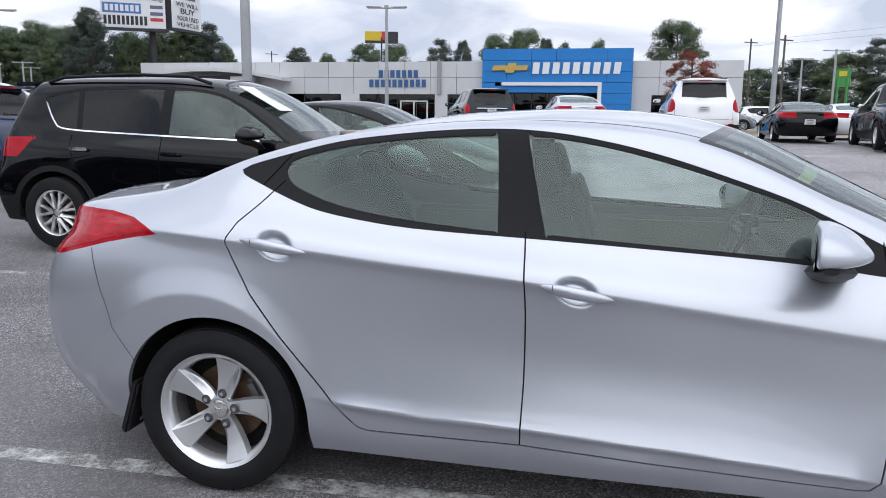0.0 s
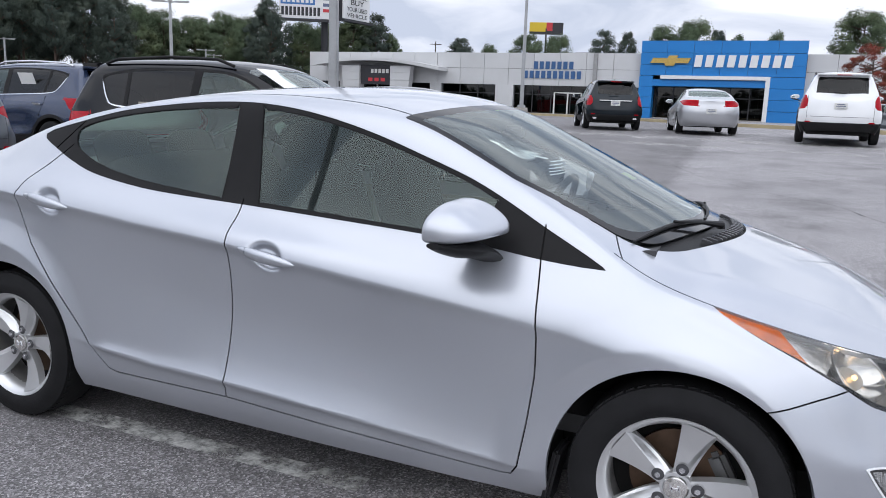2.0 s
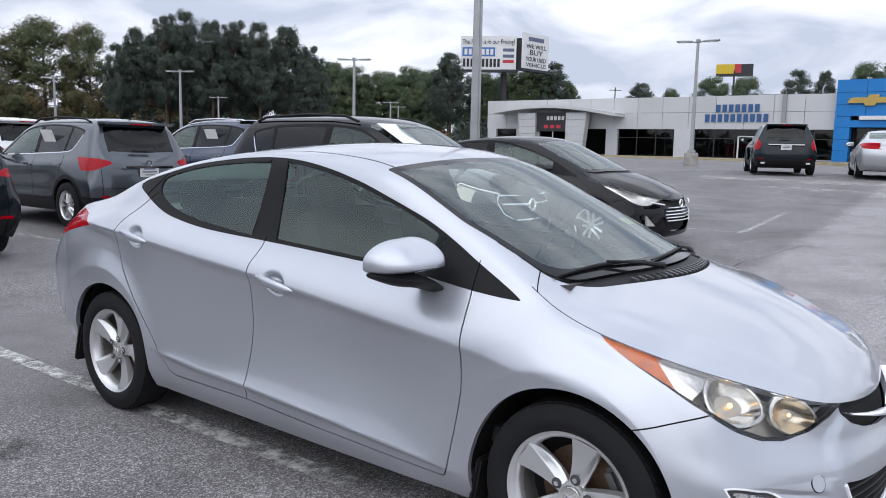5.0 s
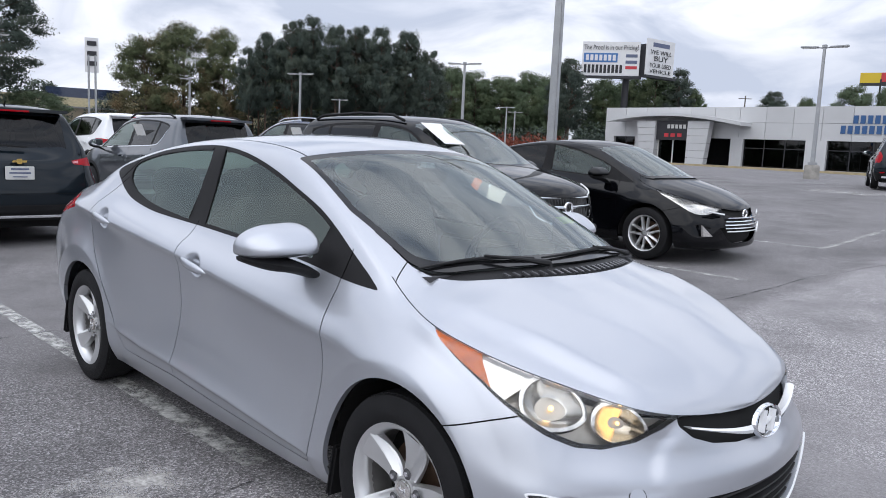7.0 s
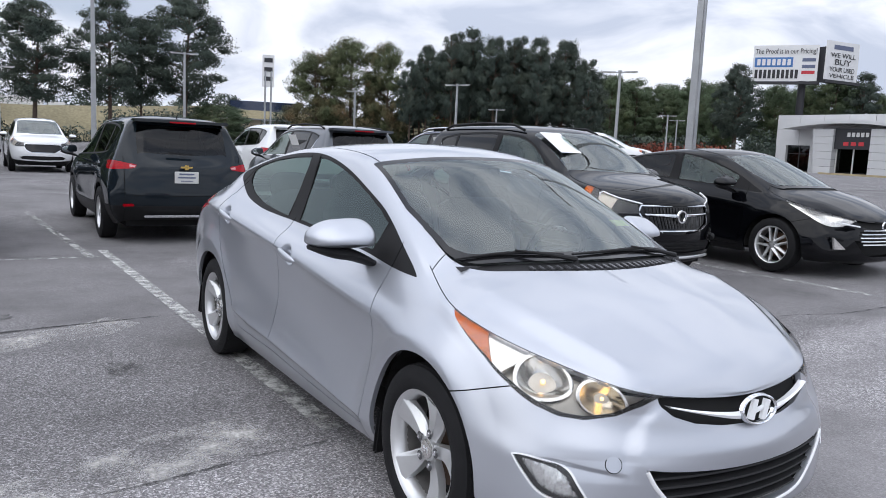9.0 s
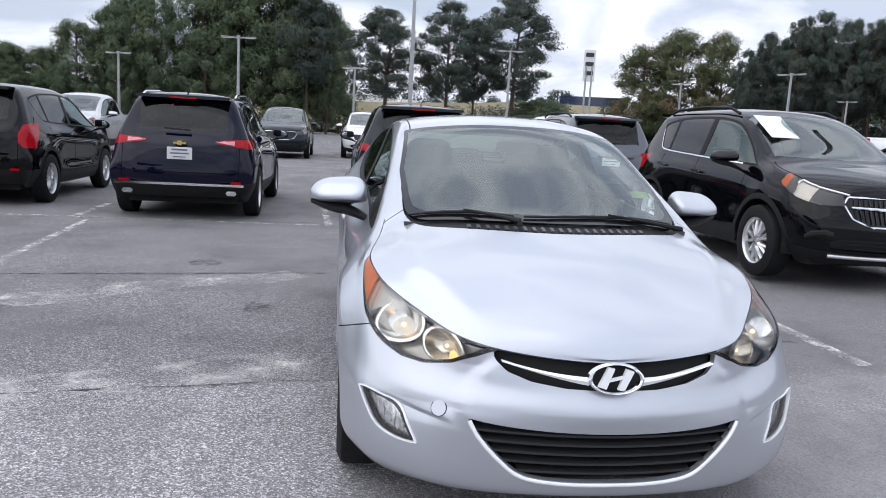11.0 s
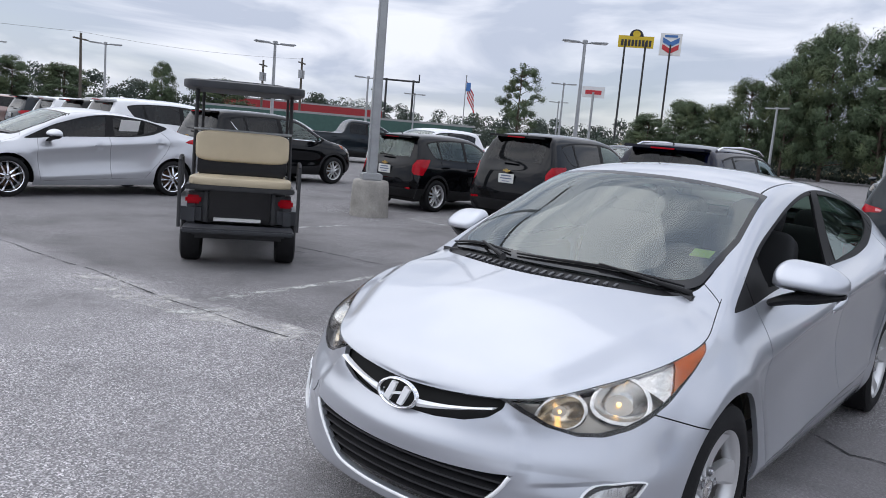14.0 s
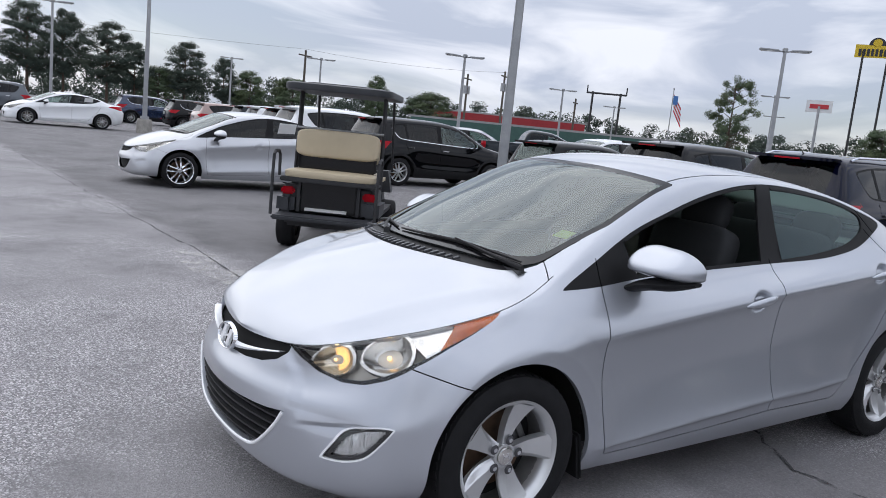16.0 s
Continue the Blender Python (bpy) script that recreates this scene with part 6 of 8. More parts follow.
for i, pts in enumerate([[(.40, -.8), (.52, -1.5), (.62, -2.4), (.78, -3.7), (.72, -4.4), (.85, -7), (1.05, -12), (1.3, -18.7), (1.6, -28)], [(-2.55, -.85), (-2.35, -2.2), (-2.15, -3.6), (-1.9, -6)], 
                         [(3.2, 6.0), (2.2, 8.6), (1.2, 9.6), (.1, 11.2), (-.6, 13.0)], [(5, 12), (3.6, 13.2), (3.5, 14.6), (2.4, 16)],
                         [(-1.9, -5.6), (-2.04, -4.34), (-2.24, -2.95), (-2.47, -1.37), (-2.58, -.63)], [(-5.2, -6.6), (-5.72, -4.35), (-5.9, -3.2), (-6.05, -1.2)],
                         [(-.70, .45), (-.65, .58), (-.56, .75), (-.40, .93), (-.43, 1.15), (-.52, 1.7), (-.46, 2.3)], [(-.5, 3.2), (-.16, 4.4), (-.15, 6.5), (.1, 8.4)]]):
    strip("crack", pts, .017, "crack", "dark crack in the asphalt", .005, .03, 30 + i)
for i, (pts, w) in enumerate([([(.13, -1.0), (.40, -1.86), (.56, -2.4), (.74, -2.8), (.85, -3.6), (.85, -5.0)], .42), ([(-6, 21), (4, 20), (12, 19.6)], 1.3), ([(-3, 18.0), (3, 17.4), (12, 16.6)], .7), ([(-2.5, -1.2), (-1.2, -3.2)], .4)]):
    strip("sediment", pts, w, "dust", "pale sediment washed along the asphalt", .003, .08, 60 + i)

def stain(x, y, rx, ry, seed):
    """A dark blot soaked into the asphalt, with an uneven edge."""
    rng = random.Random(seed)
    n = 22
    ring = [(x + rx * (k_ := rng.uniform(.65, 1.1)) * math.cos(2 * math.pi * i / n), y + ry * k_ * math.sin(2 * math.pi * i / n)) for i in range(n)]
    vs = [(px, py, ground_z(px, py) + .0045) for px, py in ring] + [(x, y, ground_z(x, y) + .0045)]
    tagged(obj("oil_stain", vs, [(i, (i + 1) % n, n) for i in range(n)], M["oil"]), "dark oil stain soaked into the asphalt", "stain", kind="structure")


for i, (x, y, rx, ry) in enumerate(((-.98, -3.17, .17, .13), (-1.18, -1.44, .18, .11), (-2.9, -2.1, .2, .16), (-1.6, -5.2, .2, .2), (-2.6, -7.2, .26, .2))):
    stain(x, y, rx, ry, 90 + i)

# ---- cars on the lot ----
G = "cars parked on the lot"
W_, S_, T_ = "wagon", "saloon", "truck"


def at(x, y, yaw=0):
    return pose(x, y, ground_z(x, y), 0, 0, yaw)


black_suv = generic(W_, "black_suv", "black compact SUV with a price sheet in the windscreen", at(-3.8, 3.95), "black", 4.28, 1.77, 1.65, G, rails=True, chrome=True, paper_front=True, badge="ring", spokes=7)
black_saloon = generic(S_, "black_saloon", "black saloon with slim headlights and a mesh grille", at(-3.35, 6.75), "black", 4.6, 1.8, 1.44, G, badge="ring", wheel_mat="alloy")
def skin_x(kind, y, z):
    """How far a car's nose reaches at that place."""
    V = SKINS[kind][0]
    V = V[(V[:, 0] > 1.5) & (V[:, 2] < 1.0)]
    d = (V[:, 1] - abs(y)) ** 2 + (V[:, 2] - z) ** 2
    i = np.argsort(d)[:6]
    w = 1 / (d[i] + 1e-5)
    return float((V[i, 0] * w).sum() / w.sum())


def ribbed_nose(root, sx, sy, sz):
    """Upright grille ribs, chrome wings beside the badge, a dark mouth and a silver skid strip."""
    at_ = lambda y, z, o=0.0: Vector(((skin_x("wagon", y, z) + o) * sx, y * sy, z * sz))
    for y in np.arange(-.42, .43, .042):
        bm = bmesh.new()
        low = .615 + .06 * max(abs(y) - .30, 0) / .14
        sweep(bm, [at_(y * .96, low, -.012), at_(y, .72, -.006), at_(y, .825, -.012)], [.006] * 3, 6)
        part("grille_rib", bm, M["gloss"], root, smooth=True)
    for sgn in (-1, 1):
        bm = bmesh.new()
        sweep(bm, [at_(sgn * y, .745 + .03 * (y - .08), .006) for y in np.linspace(.07, .455, 9)], list(np.linspace(.016, .008, 9)), 8)
        part("grille_wing", bm, M["chrome"], root, "chrome wing beside the badge", smooth=True)
        bm = bmesh.new()
        sweep(bm, [at_(sgn * y, z, .004) for y, z in ((.58, .50), (.64, .515), (.72, .50), (.76, .47))], [.030, .036, .032, .02], 8)
        part("fog_recess", bm, M["well"], root, "dark fog lamp recess", smooth=True)
    V = SKINS["wagon"][0]
    V = V[(V[:, 0] > 1.5) & (V[:, 1] > .45) & (V[:, 7] > .9) & (V[:, 7] < 1.6)]

    def brow(x, k):
        i = np.argsort((V[:, 0] - x) ** 2 + ((V[:, 7] - k) * .3) ** 2)[:5]
        return (V[i, :3] + V[i, 3:6] * .006).mean(0)
    for sgn in (-1, 1):
        line = [brow(x, k) for x, k in ((1.70, 1.30), (1.695, 1.20), (1.70, 1.10), (1.76, 1.08), (1.84, 1.08), (1.92, 1.08), (1.98, 1.08))]
        bm = bmesh.new()
        sweep(bm, [Vector((x * sx, sgn * y * sy, z * sz)) for x, y, z in line], [.008] * len(line), 8)
        part("daytime_light", bm, M["satin"], root, "white daytime light strip", smooth=True)
    bm = bmesh.new()
    sweep(bm, [at_(y, .315, .012) for y in np.linspace(-.58, .58, 15)], [.017] * 15, 10)
    part("skid_strip", bm, M["alloy"], root, "silver skid strip", smooth=True)
    for z in (.39, .425, .46):
        bm = bmesh.new()
        sweep(bm, [at_(y, z, -.004) for y in np.linspace(-.5, .5, 13)], [.006] * 13, 6)
        part("mouth_bar", bm, M["trim"], root, smooth=True)


def bright_nose(root, sx, sy, sz):
    """Chrome bars across the grille, a dark mouth and angled fog lamps."""
    for i, z in enumerate((.395, .435, .475, .515, .555)):
        half = .30 + .10 * math.sin(math.pi * (i + 1) / 6)
        bm = bmesh.new()
        sweep(bm, [Vector(((front_x(y, z) + .004) * sx, y * sy, z * sz)) for y in np.linspace(-half, half, 15)], [.0085] * 15, 6)
        part("grille_bar", bm, M["chrome" if i else "satin"], root, "chrome grille bar", smooth=True)
    for sgn in (-1, 1):
        bm = bmesh.new()
        extrude_outline(bm, [(.56, .34), (.68, .34), (.70, .47)], .02, lambda u, v, w: ((front_x(u, v) - .012 + w) * sx, sgn * u * sy, v * sz))
        part("fog_light", bm, M["lampbowl"], root)
        bm = bmesh.new()
        sweep(bm, [Vector(((front_x(y, .60) - .09 * (y - .40) + .012) * sx, sgn * y * sy, (.597 + .16 * (y - .40)) * sz)) for y in np.linspace(.40, .60, 7)], [.010] * 7, 6)
        part("running_light", bm, M["satin"], root, "white running light", smooth=True)


ribbed_nose(black_suv, 4.28 / 4.19, 1.77 / 1.78, 1.65 / 1.66)
bright_nose(black_saloon, 4.6 / 4.42, 1.8 / 1.72, 1.44 / 1.436)
generic(W_, "navy_suv", "dark navy SUV with a chrome strip and gold badge", at(-8.1, -2.9, 180), "navy", 4.65, 1.84, 1.66, G, rails="chrome", badge="bow", rear_strip=(.47, 1.55), exhaust=True, lamps="wide")
generic(W_, "black_suv", "small black SUV with red lights and a gold badge", at(-8.65, -5.85, 180), "black", 4.25, 1.78, 1.66, G, badge="bow", lamps="upright")
generic(W_, "black_hatchback", "small black hatchback with red lights beside a lamp", at(-8.4, -8.75, 180), "black", 3.65, 1.6, 1.48, G, badge="bow", glass="glass", rear_glass="glass", lamps="upright")
generic(W_, "dark_suv", "very dark blue-grey SUV with silver rear skid strip", at(-9.2, .30, 180), "darkgrey", 4.86, 1.92, 1.70, G, badge="bow", rear_strip=(.36, 1.0), lamps="slim")
generic(W_, "grey_suv", "blue-grey compact SUV with a price sheet inside", at(-10.2, 3.6, 180), "graphite", 4.28, 1.77, 1.65, G, chrome=True, rails=True, badge="ring", paper=(-.55, 1.33, .36, .26, .36), rear_strip=(.93, .8))
generic(W_, "dark_suv", "dark SUV with silver roof rails and a price sheet", at(-11.2, 7.2, 180), "blue", 4.7, 1.9, 1.70, G, chrome=True, rails="chrome", paper=(-.75, 1.36, .36, .28, .36))
generic(W_, "white_suv", "white SUV parked behind the grey one", at(-17.5, 5.2, 180), "white", 4.7, 1.9, 1.75, G)
generic(S_, "silver_saloon", "light silver sports saloon with chrome wheels and a price sheet", at(-2.05, -11.7), "lightsilver", 4.5, 1.76, 1.42, G, paper=(-.60, 1.17, .34, .24, .4), rim=.235, wheel_mat="chrome", glass="privacy")
generic(W_, "black_suv", "black SUV with a chrome window line behind the cart", at(-8.05, -14.3, 180), "black", 4.65, 1.84, 1.66, G, chrome=True, badge="bow", rim=.24)
generic(W_, "white_suv", "white SUV parked behind the silver saloon", at(-7.4, -17.6, 180), "white", 4.9, 1.9, 1.75, G)
generic(W_, "white_suv", "white SUV in a row of parked cars", at(-9.2, -25.5, 180), "white", 4.6, 1.85, 1.68, G)
generic(W_, "black_suv", "black SUV in a row of parked cars", at(-8.6, -22.2, 180), "black", 4.6, 1.85, 1.68, G, rails="chrome")
generic(W_, "grey_suv", "dark grey SUV in a row of parked cars", at(-10.5, -31.0, 180), "darkgrey", 4.6, 1.85, 1.68, G, rails="chrome")
generic(W_, "rose_suv", "rose-gold SUV parked in a row", at(-10.8, -37.5, 180), "rose", 4.6, 1.85, 1.66, G)
generic(W_, "black_suv", "black SUV with chrome trim parked in a row", at(-10.6, -42.0, 180), "black", 4.7, 1.85, 1.68, G, chrome=True)
generic(W_, "blue_suv", "dark blue SUV parked in a row", at(-8.8, -46.5, 180), "blue", 4.7, 1.85, 1.68, G, chrome=True)
generic(S_, "white_saloon", "white saloon with a price sheet in its window", at(-2.1, -34.2), "white", 4.7, 1.8, 1.44, G, paper=(-.9, 1.17, .34, .24, .4))
generic(W_, "dark_suv", "dark grey SUV with silver roof rails", at(.4, -43.0), "graphite", 4.7, 1.85, 1.68, G, rails="chrome", paper=(-.6, 1.33, .36, .26, .36))
generic(T_, "dark_pickup", "dark grey pickup parked across the lane", at(-19.8, -23.4, 150), "darkgrey", 5.6, 2.0, 1.85, G, category="pickup")
generic(W_, "silver_suv", "silver SUV parked across the lane", at(-19.0, -27.5, 150), "lightsilver", 4.7, 1.85, 1.68, G)
for x, y, p, k in ((-15.6, -15.6, "white", W_), (-17.3, -12.4, "red", W_), (-22.5, -16.5, "white", T_), (-23.5, -12.6, "darkgrey", W_)):
    generic(k, {"white": "white", "black": "black", "red": "red", "darkgrey": "grey"}[p] + ("_pickup" if k == T_ else "_suv"), {"white": "white", "black": "black", "red": "red", "darkgrey": "dark grey"}[p] + " vehicle parked in the row behind", at(x, y), p, 4.7 if k == W_ else 5.6, 1.87, 1.70, G, category="pickup" if k == T_ else "car")
for x, y, p in ((-29.6, -12.6, "graphite"), (-21.6, -8.9, "lightsilver"), (-26.2, -3.0, "darkgrey"), (-28.6, .15, "white"), (-28.0, 4.1, "lightsilver")):
    generic(T_, {"graphite": "grey_pickup", "lightsilver": "silver_pickup", "darkgrey": "dark_pickup", "white": "white_pickup"}[p], {"graphite": "grey", "lightsilver": "silver", "darkgrey": "dark grey", "white": "white"}[p] + " pickup with a chrome grille facing the lane", at(x, y), p, 5.6, 2.0, 1.88, G, category="pickup")
generic(T_, "white_pickup", "white pickup parked far behind the black SUV", at(-22.8, 22.2, 50), "white", 5.6, 2.0, 1.85, G, category="pickup")
generic(W_, "dark_suv", "dark grey SUV parked facing the showroom", at(-4.7, 25.4, 110), "darkgrey", 4.8, 1.9, 1.68, G, plate=True, lamps="upright", rear_strip=(.95, 1.0), chrome=True, exhaust=True)
generic(S_, "silver_saloon", "silver saloon parked facing the showroom", at(-1.35, 25.0, 103), "lightsilver", 4.9, 1.86, 1.47, G)
generic(W_, "white_suv", "large white SUV parked facing the showroom", at(2.65, 22.4, 90), "white", 5.1, 2.02, 1.92, G, rails=True, lamps="upright")
generic(S_, "black_coupe", "low black sports coupe parked facing the road", at(6.1, 24.6, 88), "black", 4.5, 1.85, 1.28, G)
generic(S_, "white_coupe", "low white sports coupe parked facing the road", at(8.4, 27.5, 88), "white", 4.5, 1.85, 1.28, G)
generic(T_, "dark_pickup", "dark pickup parked with its tailgate to the lane", at(8.1, 20.8, 84), "darkgrey", 5.6, 2.0, 1.85, G, category="pickup")
for x, y, p, k, yaw in ((6.0, 44, "graphite", S_, 0), (11.5, 58, "white", W_, 0), (15.5, 52, "white", W_, 10), (18, 60, "darkgrey", W_, 0), (8.5, 62, "graphite", W_, 0)):
    generic(k, {"graphite": "grey_car", "white": "white_car", "darkgrey": "dark_car"}[p], {"graphite": "grey", "white": "white", "darkgrey": "dark grey"}[p] + " car standing near the road", at(x, y, yaw), p, 4.6, 1.85, 1.66 if k == W_ else 1.45, G)


# ---- trees ----
M["bark"] = mat("pine_bark", (0.085, 0.062, 0.048), 0.95, var=.3, var_scale=3, bump=.5, bump_scale=20)
def foliage(name, a, b, scale):
    """Leaves of two hues that change across the crown, lighter and darker by the spray."""
    m = mat(name, a, .75, spec=.15)
    n, l = m.node_tree.nodes, m.node_tree.links
    tc, big, small, mx, hs, r = (n.new("ShaderNode" + k) for k in ("TexCoord", "TexNoise", "TexNoise", "Mix", "HueSaturation", "MapRange"))
    big.inputs["Scale"].default_value, small.inputs["Scale"].default_value = scale, 1.1
    big.inputs["Detail"].default_value, small.inputs["Detail"].default_value = 3, 6
    r.inputs["From Min"].default_value, r.inputs["From Max"].default_value = .46, .66
    mx.data_type = "RGBA"
    mx.inputs[6].default_value, mx.inputs[7].default_value = (*a, 1), (*b, 1)
    l.new(tc.outputs["Object"], big.inputs["Vector"]), l.new(tc.outputs["Object"], small.inputs["Vector"])
    l.new(big.outputs["Fac"], r.inputs["Value"]), l.new(r.outputs["Result"], mx.inputs["Factor"])
    v = n.new("ShaderNodeMapRange")
    v.inputs["From Min"].default_value, v.inputs["From Max"].default_value = .3, .7
    v.inputs["To Min"].default_value, v.inputs["To Max"].default_value = .6, 1.45
    l.new(small.outputs["Fac"], v.inputs["Value"]), l.new(v.outputs["Result"], hs.inputs["Value"])
    l.new(mx.outputs[2], hs.inputs["Color"]), l.new(hs.outputs["Color"], n["Principled BSDF"].inputs["Base Color"])
    return m


M["needles"] = foliage("pine_foliage", (.056, .074, .062), (.076, .092, .070), .25)
M["leaves"] = foliage("green_foliage", (.088, .120, .070), (.108, .130, .066), .2)
M["autumn"] = foliage("turning_foliage", (.090, .108, .056), (.170, .118, .066), .14)
M["redleaf"] = foliage("red_foliage", (.20, .05, .035), (.15, .06, .035), .5)
M["drygrass"] = mat("dry_grass", (0.22, 0.19, 0.115), .95, var=.3, var_scale=.15, fine=.25, fine_scale=3)


def leaf_cloud(rng, centres, radii, per, size, loose=.35, flat=.75, heart=None):
    """Many small leaf blades scattered through the clumps, each turned roughly outwards; gives corners, faces and normals."""
    P, D = [], []
    for c, r in zip(centres, radii):
        d = rng.normal(size=(per, 3))
        d /= np.linalg.norm(d, axis=1, keepdims=True)
        P.append(np.array(c) + d * (r * rng.uniform(.25, 1.0, (per, 1)) ** .5 * np.where(rng.random((per, 1)) < loose, rng.uniform(1.1, 1.6, (per, 1)), 1)) * (1, 1, flat))
        away = np.array(c) - np.array(heart if heart is not None else c)
        D.append(d * .8 + away / max(np.linalg.norm(away), .5) * .5 + (0, 0, .25))
    P, D = np.concatenate(P), np.concatenate(D)
    D /= np.linalg.norm(D, axis=1, keepdims=True)
    n = len(P)
    g = D + rng.normal(0, .45, (n, 3))
    g /= np.linalg.norm(g, axis=1, keepdims=True)
    a = np.cross(g, rng.normal(size=(n, 3)))
    a /= np.linalg.norm(a, axis=1, keepdims=True)
    b = np.cross(g, a)
    s = size * rng.uniform(.6, 1.4, (n, 1))
    V = np.stack([P - a * s, P + a * s * .5 - b * s * .55, P + a * s * .5 + b * s * .55], 1).reshape(-1, 3)
    F = np.arange(3 * n).reshape(-1, 3)
    fn = np.cross(V[1::3] - V[::3], V[2::3] - V[::3])
    F[(fn * g).sum(1) < 0] = F[(fn * g).sum(1) < 0][:, ::-1]
    return V, F, np.repeat(.65 * D + .35 * g, 3, 0)


def tree_model(kind, seed, leaf, open_crown=False):
    """A tree about 16 m high and 9 m wide, standing at the origin: trunk and limbs, and a crown of clumps."""
    rng = np.random.default_rng(seed)
    pine = kind == "pine"
    root = thing(kind + "_tree", Matrix.Identity(4), {"pine": "tall dark pine with an open irregular crown", "broadleaf": "full broadleaf tree with a dense crown"}[kind], "tree", "trees behind the lot")
    bm = bmesh.new()
    H = 16.0
    lean = rng.normal(0, .25, 2)
    pts = [Vector((lean[0] * t * t, lean[1] * t * t, H * .93 * t)) for t in np.linspace(0, 1, 8)]
    for i, (p, q) in enumerate(zip(pts, pts[1:])):
        tube(bm, p, q, .27 * (1 - i / 8.5), .27 * (1 - (i + 1) / 8.5), 8, False)
    cs, rs = [], []
    n = 135 if pine else 150
    for i in range(n):
        if pine:
            t = rng.uniform(.34, 1.0)
            reach = 4.2 * (1 - max(t - .72, 0) * 2.6 - max(.6 - t, 0) * 1.5) * rng.uniform(.15, 1.0) ** .7 + .2
            z = H * t * .96
            r = rng.uniform(.65, 1.25) * (1.15 - .35 * t)
        else:
            t = rng.uniform(.12, 1.0)
            reach = 4.6 * math.sqrt(max(0, 1 - ((t - .48) / .56) ** 2)) * rng.uniform(.45, 1.0)
            z = H * t * .95
            r = rng.uniform(.65, 1.3)
        a = rng.uniform(0, 2 * math.pi)
        c = Vector((reach * math.cos(a), reach * math.sin(a), z))
        base = Vector((0, 0, max(z - reach * .45, H * .1)))
        if i % 3 == 0:
            tube(bm, base, c, .075, .02, 5, False)
        cs.append(c), rs.append(r)
    part("trunk", bm, M["bark"], root, smooth=True)
    if open_crown:
        keep = rng.random(len(cs)) < .45
        cs, rs = [c for c, k in zip(cs, keep) if k], [r * .8 for r, k in zip(rs, keep) if k]
    V, F, N = leaf_cloud(rng, cs, rs, 280, .115 if pine else .135, .3, .6 if pine else .75, (0, 0, H * .55))
    crown = obj("crown", V, F, M[leaf], root, normals=N)
    crown["kind"] = "stuff"
    return root


TREES = {"s": [tree_model("broadleaf", 8, "leaves", True)], "p": [tree_model("pine", s, "needles") for s in (1, 2, 3)], "b": [tree_model("broadleaf", s, "leaves") for s in (4, 5)],
         "a": [tree_model("broadleaf", 6, "autumn")], "r": [tree_model("broadleaf", 7, "redleaf", True)]}
TREES["a"][0]["label"] = "broadleaf tree turning brown and orange"
TREES["s"][0]["label"] = "slender broadleaf tree with an open airy crown"
TREES["r"][0]["label"] = "small tree with dark red leaves"
PLANT_WEST = [("a", -92.4, 37.6, 13.3, 4.5), ("a", -91.4, 42.0, 15.4, 5.5), ("a", -87.5, 45.4, 14.9, 3.6), ("p", -80.8, 45.1, 12.2, 1.8), ("p", -81.5, 47.8, 14.3, 2.3), ("p", -79.0, 50.0, 16.2, 2.8), ("p", -79.3, 53.0, 16.8, 2.6), ("p", -75.2, 53.7, 15.4, 2.7), ("p", -76.1, 57.5, 16.3, 2.9), ("p", -71.9, 58.0, 15.6, 2.7), ("p", -71.4, 61.6, 15.5, 3.0), ("p", -68.7, 63.1, 13.5, 2.6)]
PLANT_NORTH = [("b", -94.2, 91.5, 15.2, 4.5), ("b", -94.7, 98.0, 15.2, 4.9), ("b", -91.1, 101.4, 14.4, 4.9), ("b", -86.4, 102.8, 15.2, 4.6), ("b", -82.4, 103.5, 14.4, 3.4), ("p", -66.8, 89.0, 15.4, 3.5), ("b", -70.3, 102.4, 13.4, 3.8), ("b", -68.2, 106.3, 14.2, 4.0), ("b", -64.7, 108.5, 14.7, 4.0), ("p", -61.6, 110.3, 15.5, 3.2), ("b", -59.4, 111.5, 12.3, 1.7)]
PLANT_EAST = [("p", -53.1, 126.2, 13.4, 3.5), ("b", -48.6, 128.0, 12.1, 2.1), ("b", -42.6, 132.1, 14.3, 4.2), ("b", -38.9, 137.4, 14.5, 3.9), ("p", -30.0, 135.5, 15.2, 3.1), ("p", -26.0, 136.3, 14.9, 2.3), ("b", -20.5, 140.2, 16.4, 4.5), ("b", -15.2, 137.9, 16.9, 4.8), ("p", -11.9, 142.2, 15.7, 2.6), ("b", -8.4, 142.4, 14.9, 2.1), ("b", -2.2, 142.7, 15.5, 2.4), ("b", 7.9, 100.4, 13.6, 4.4)]
PLANT_EASTR = [("r", 6.9, 68.4, 7.6, 2.7), ("b", 26.9, 154.4, 10.9, 6.5), ("p", 33.3, 148.1, 12.3, 6.8), ("b", 38.9, 141.6, 12.7, 6.1), ("p", 43.5, 140.2, 15.0, 5.0)]
PLANT_BACK = [("b", -82.8, -28.6, 10.4, 3.2), ("b", -82.8, -24.6, 12.4, 2.9), ("b", -85.0, -21.2, 16.3, 3.9), ("b", -84.1, -15.7, 16.1, 4.1), ("b", -86.8, -11.9, 18.2, 4.8), ("b", -85.3, -7.8, 18.3, 4.7), ("p", -83.5, -4.8, 17.2, 3.9), ("b", -85.6, -2.6, 14.4, 2.7), ("b", -83.6, -35.2, 7.7, 2.4), ("b", -84.8, -32.1, 7.5, 2.1)]
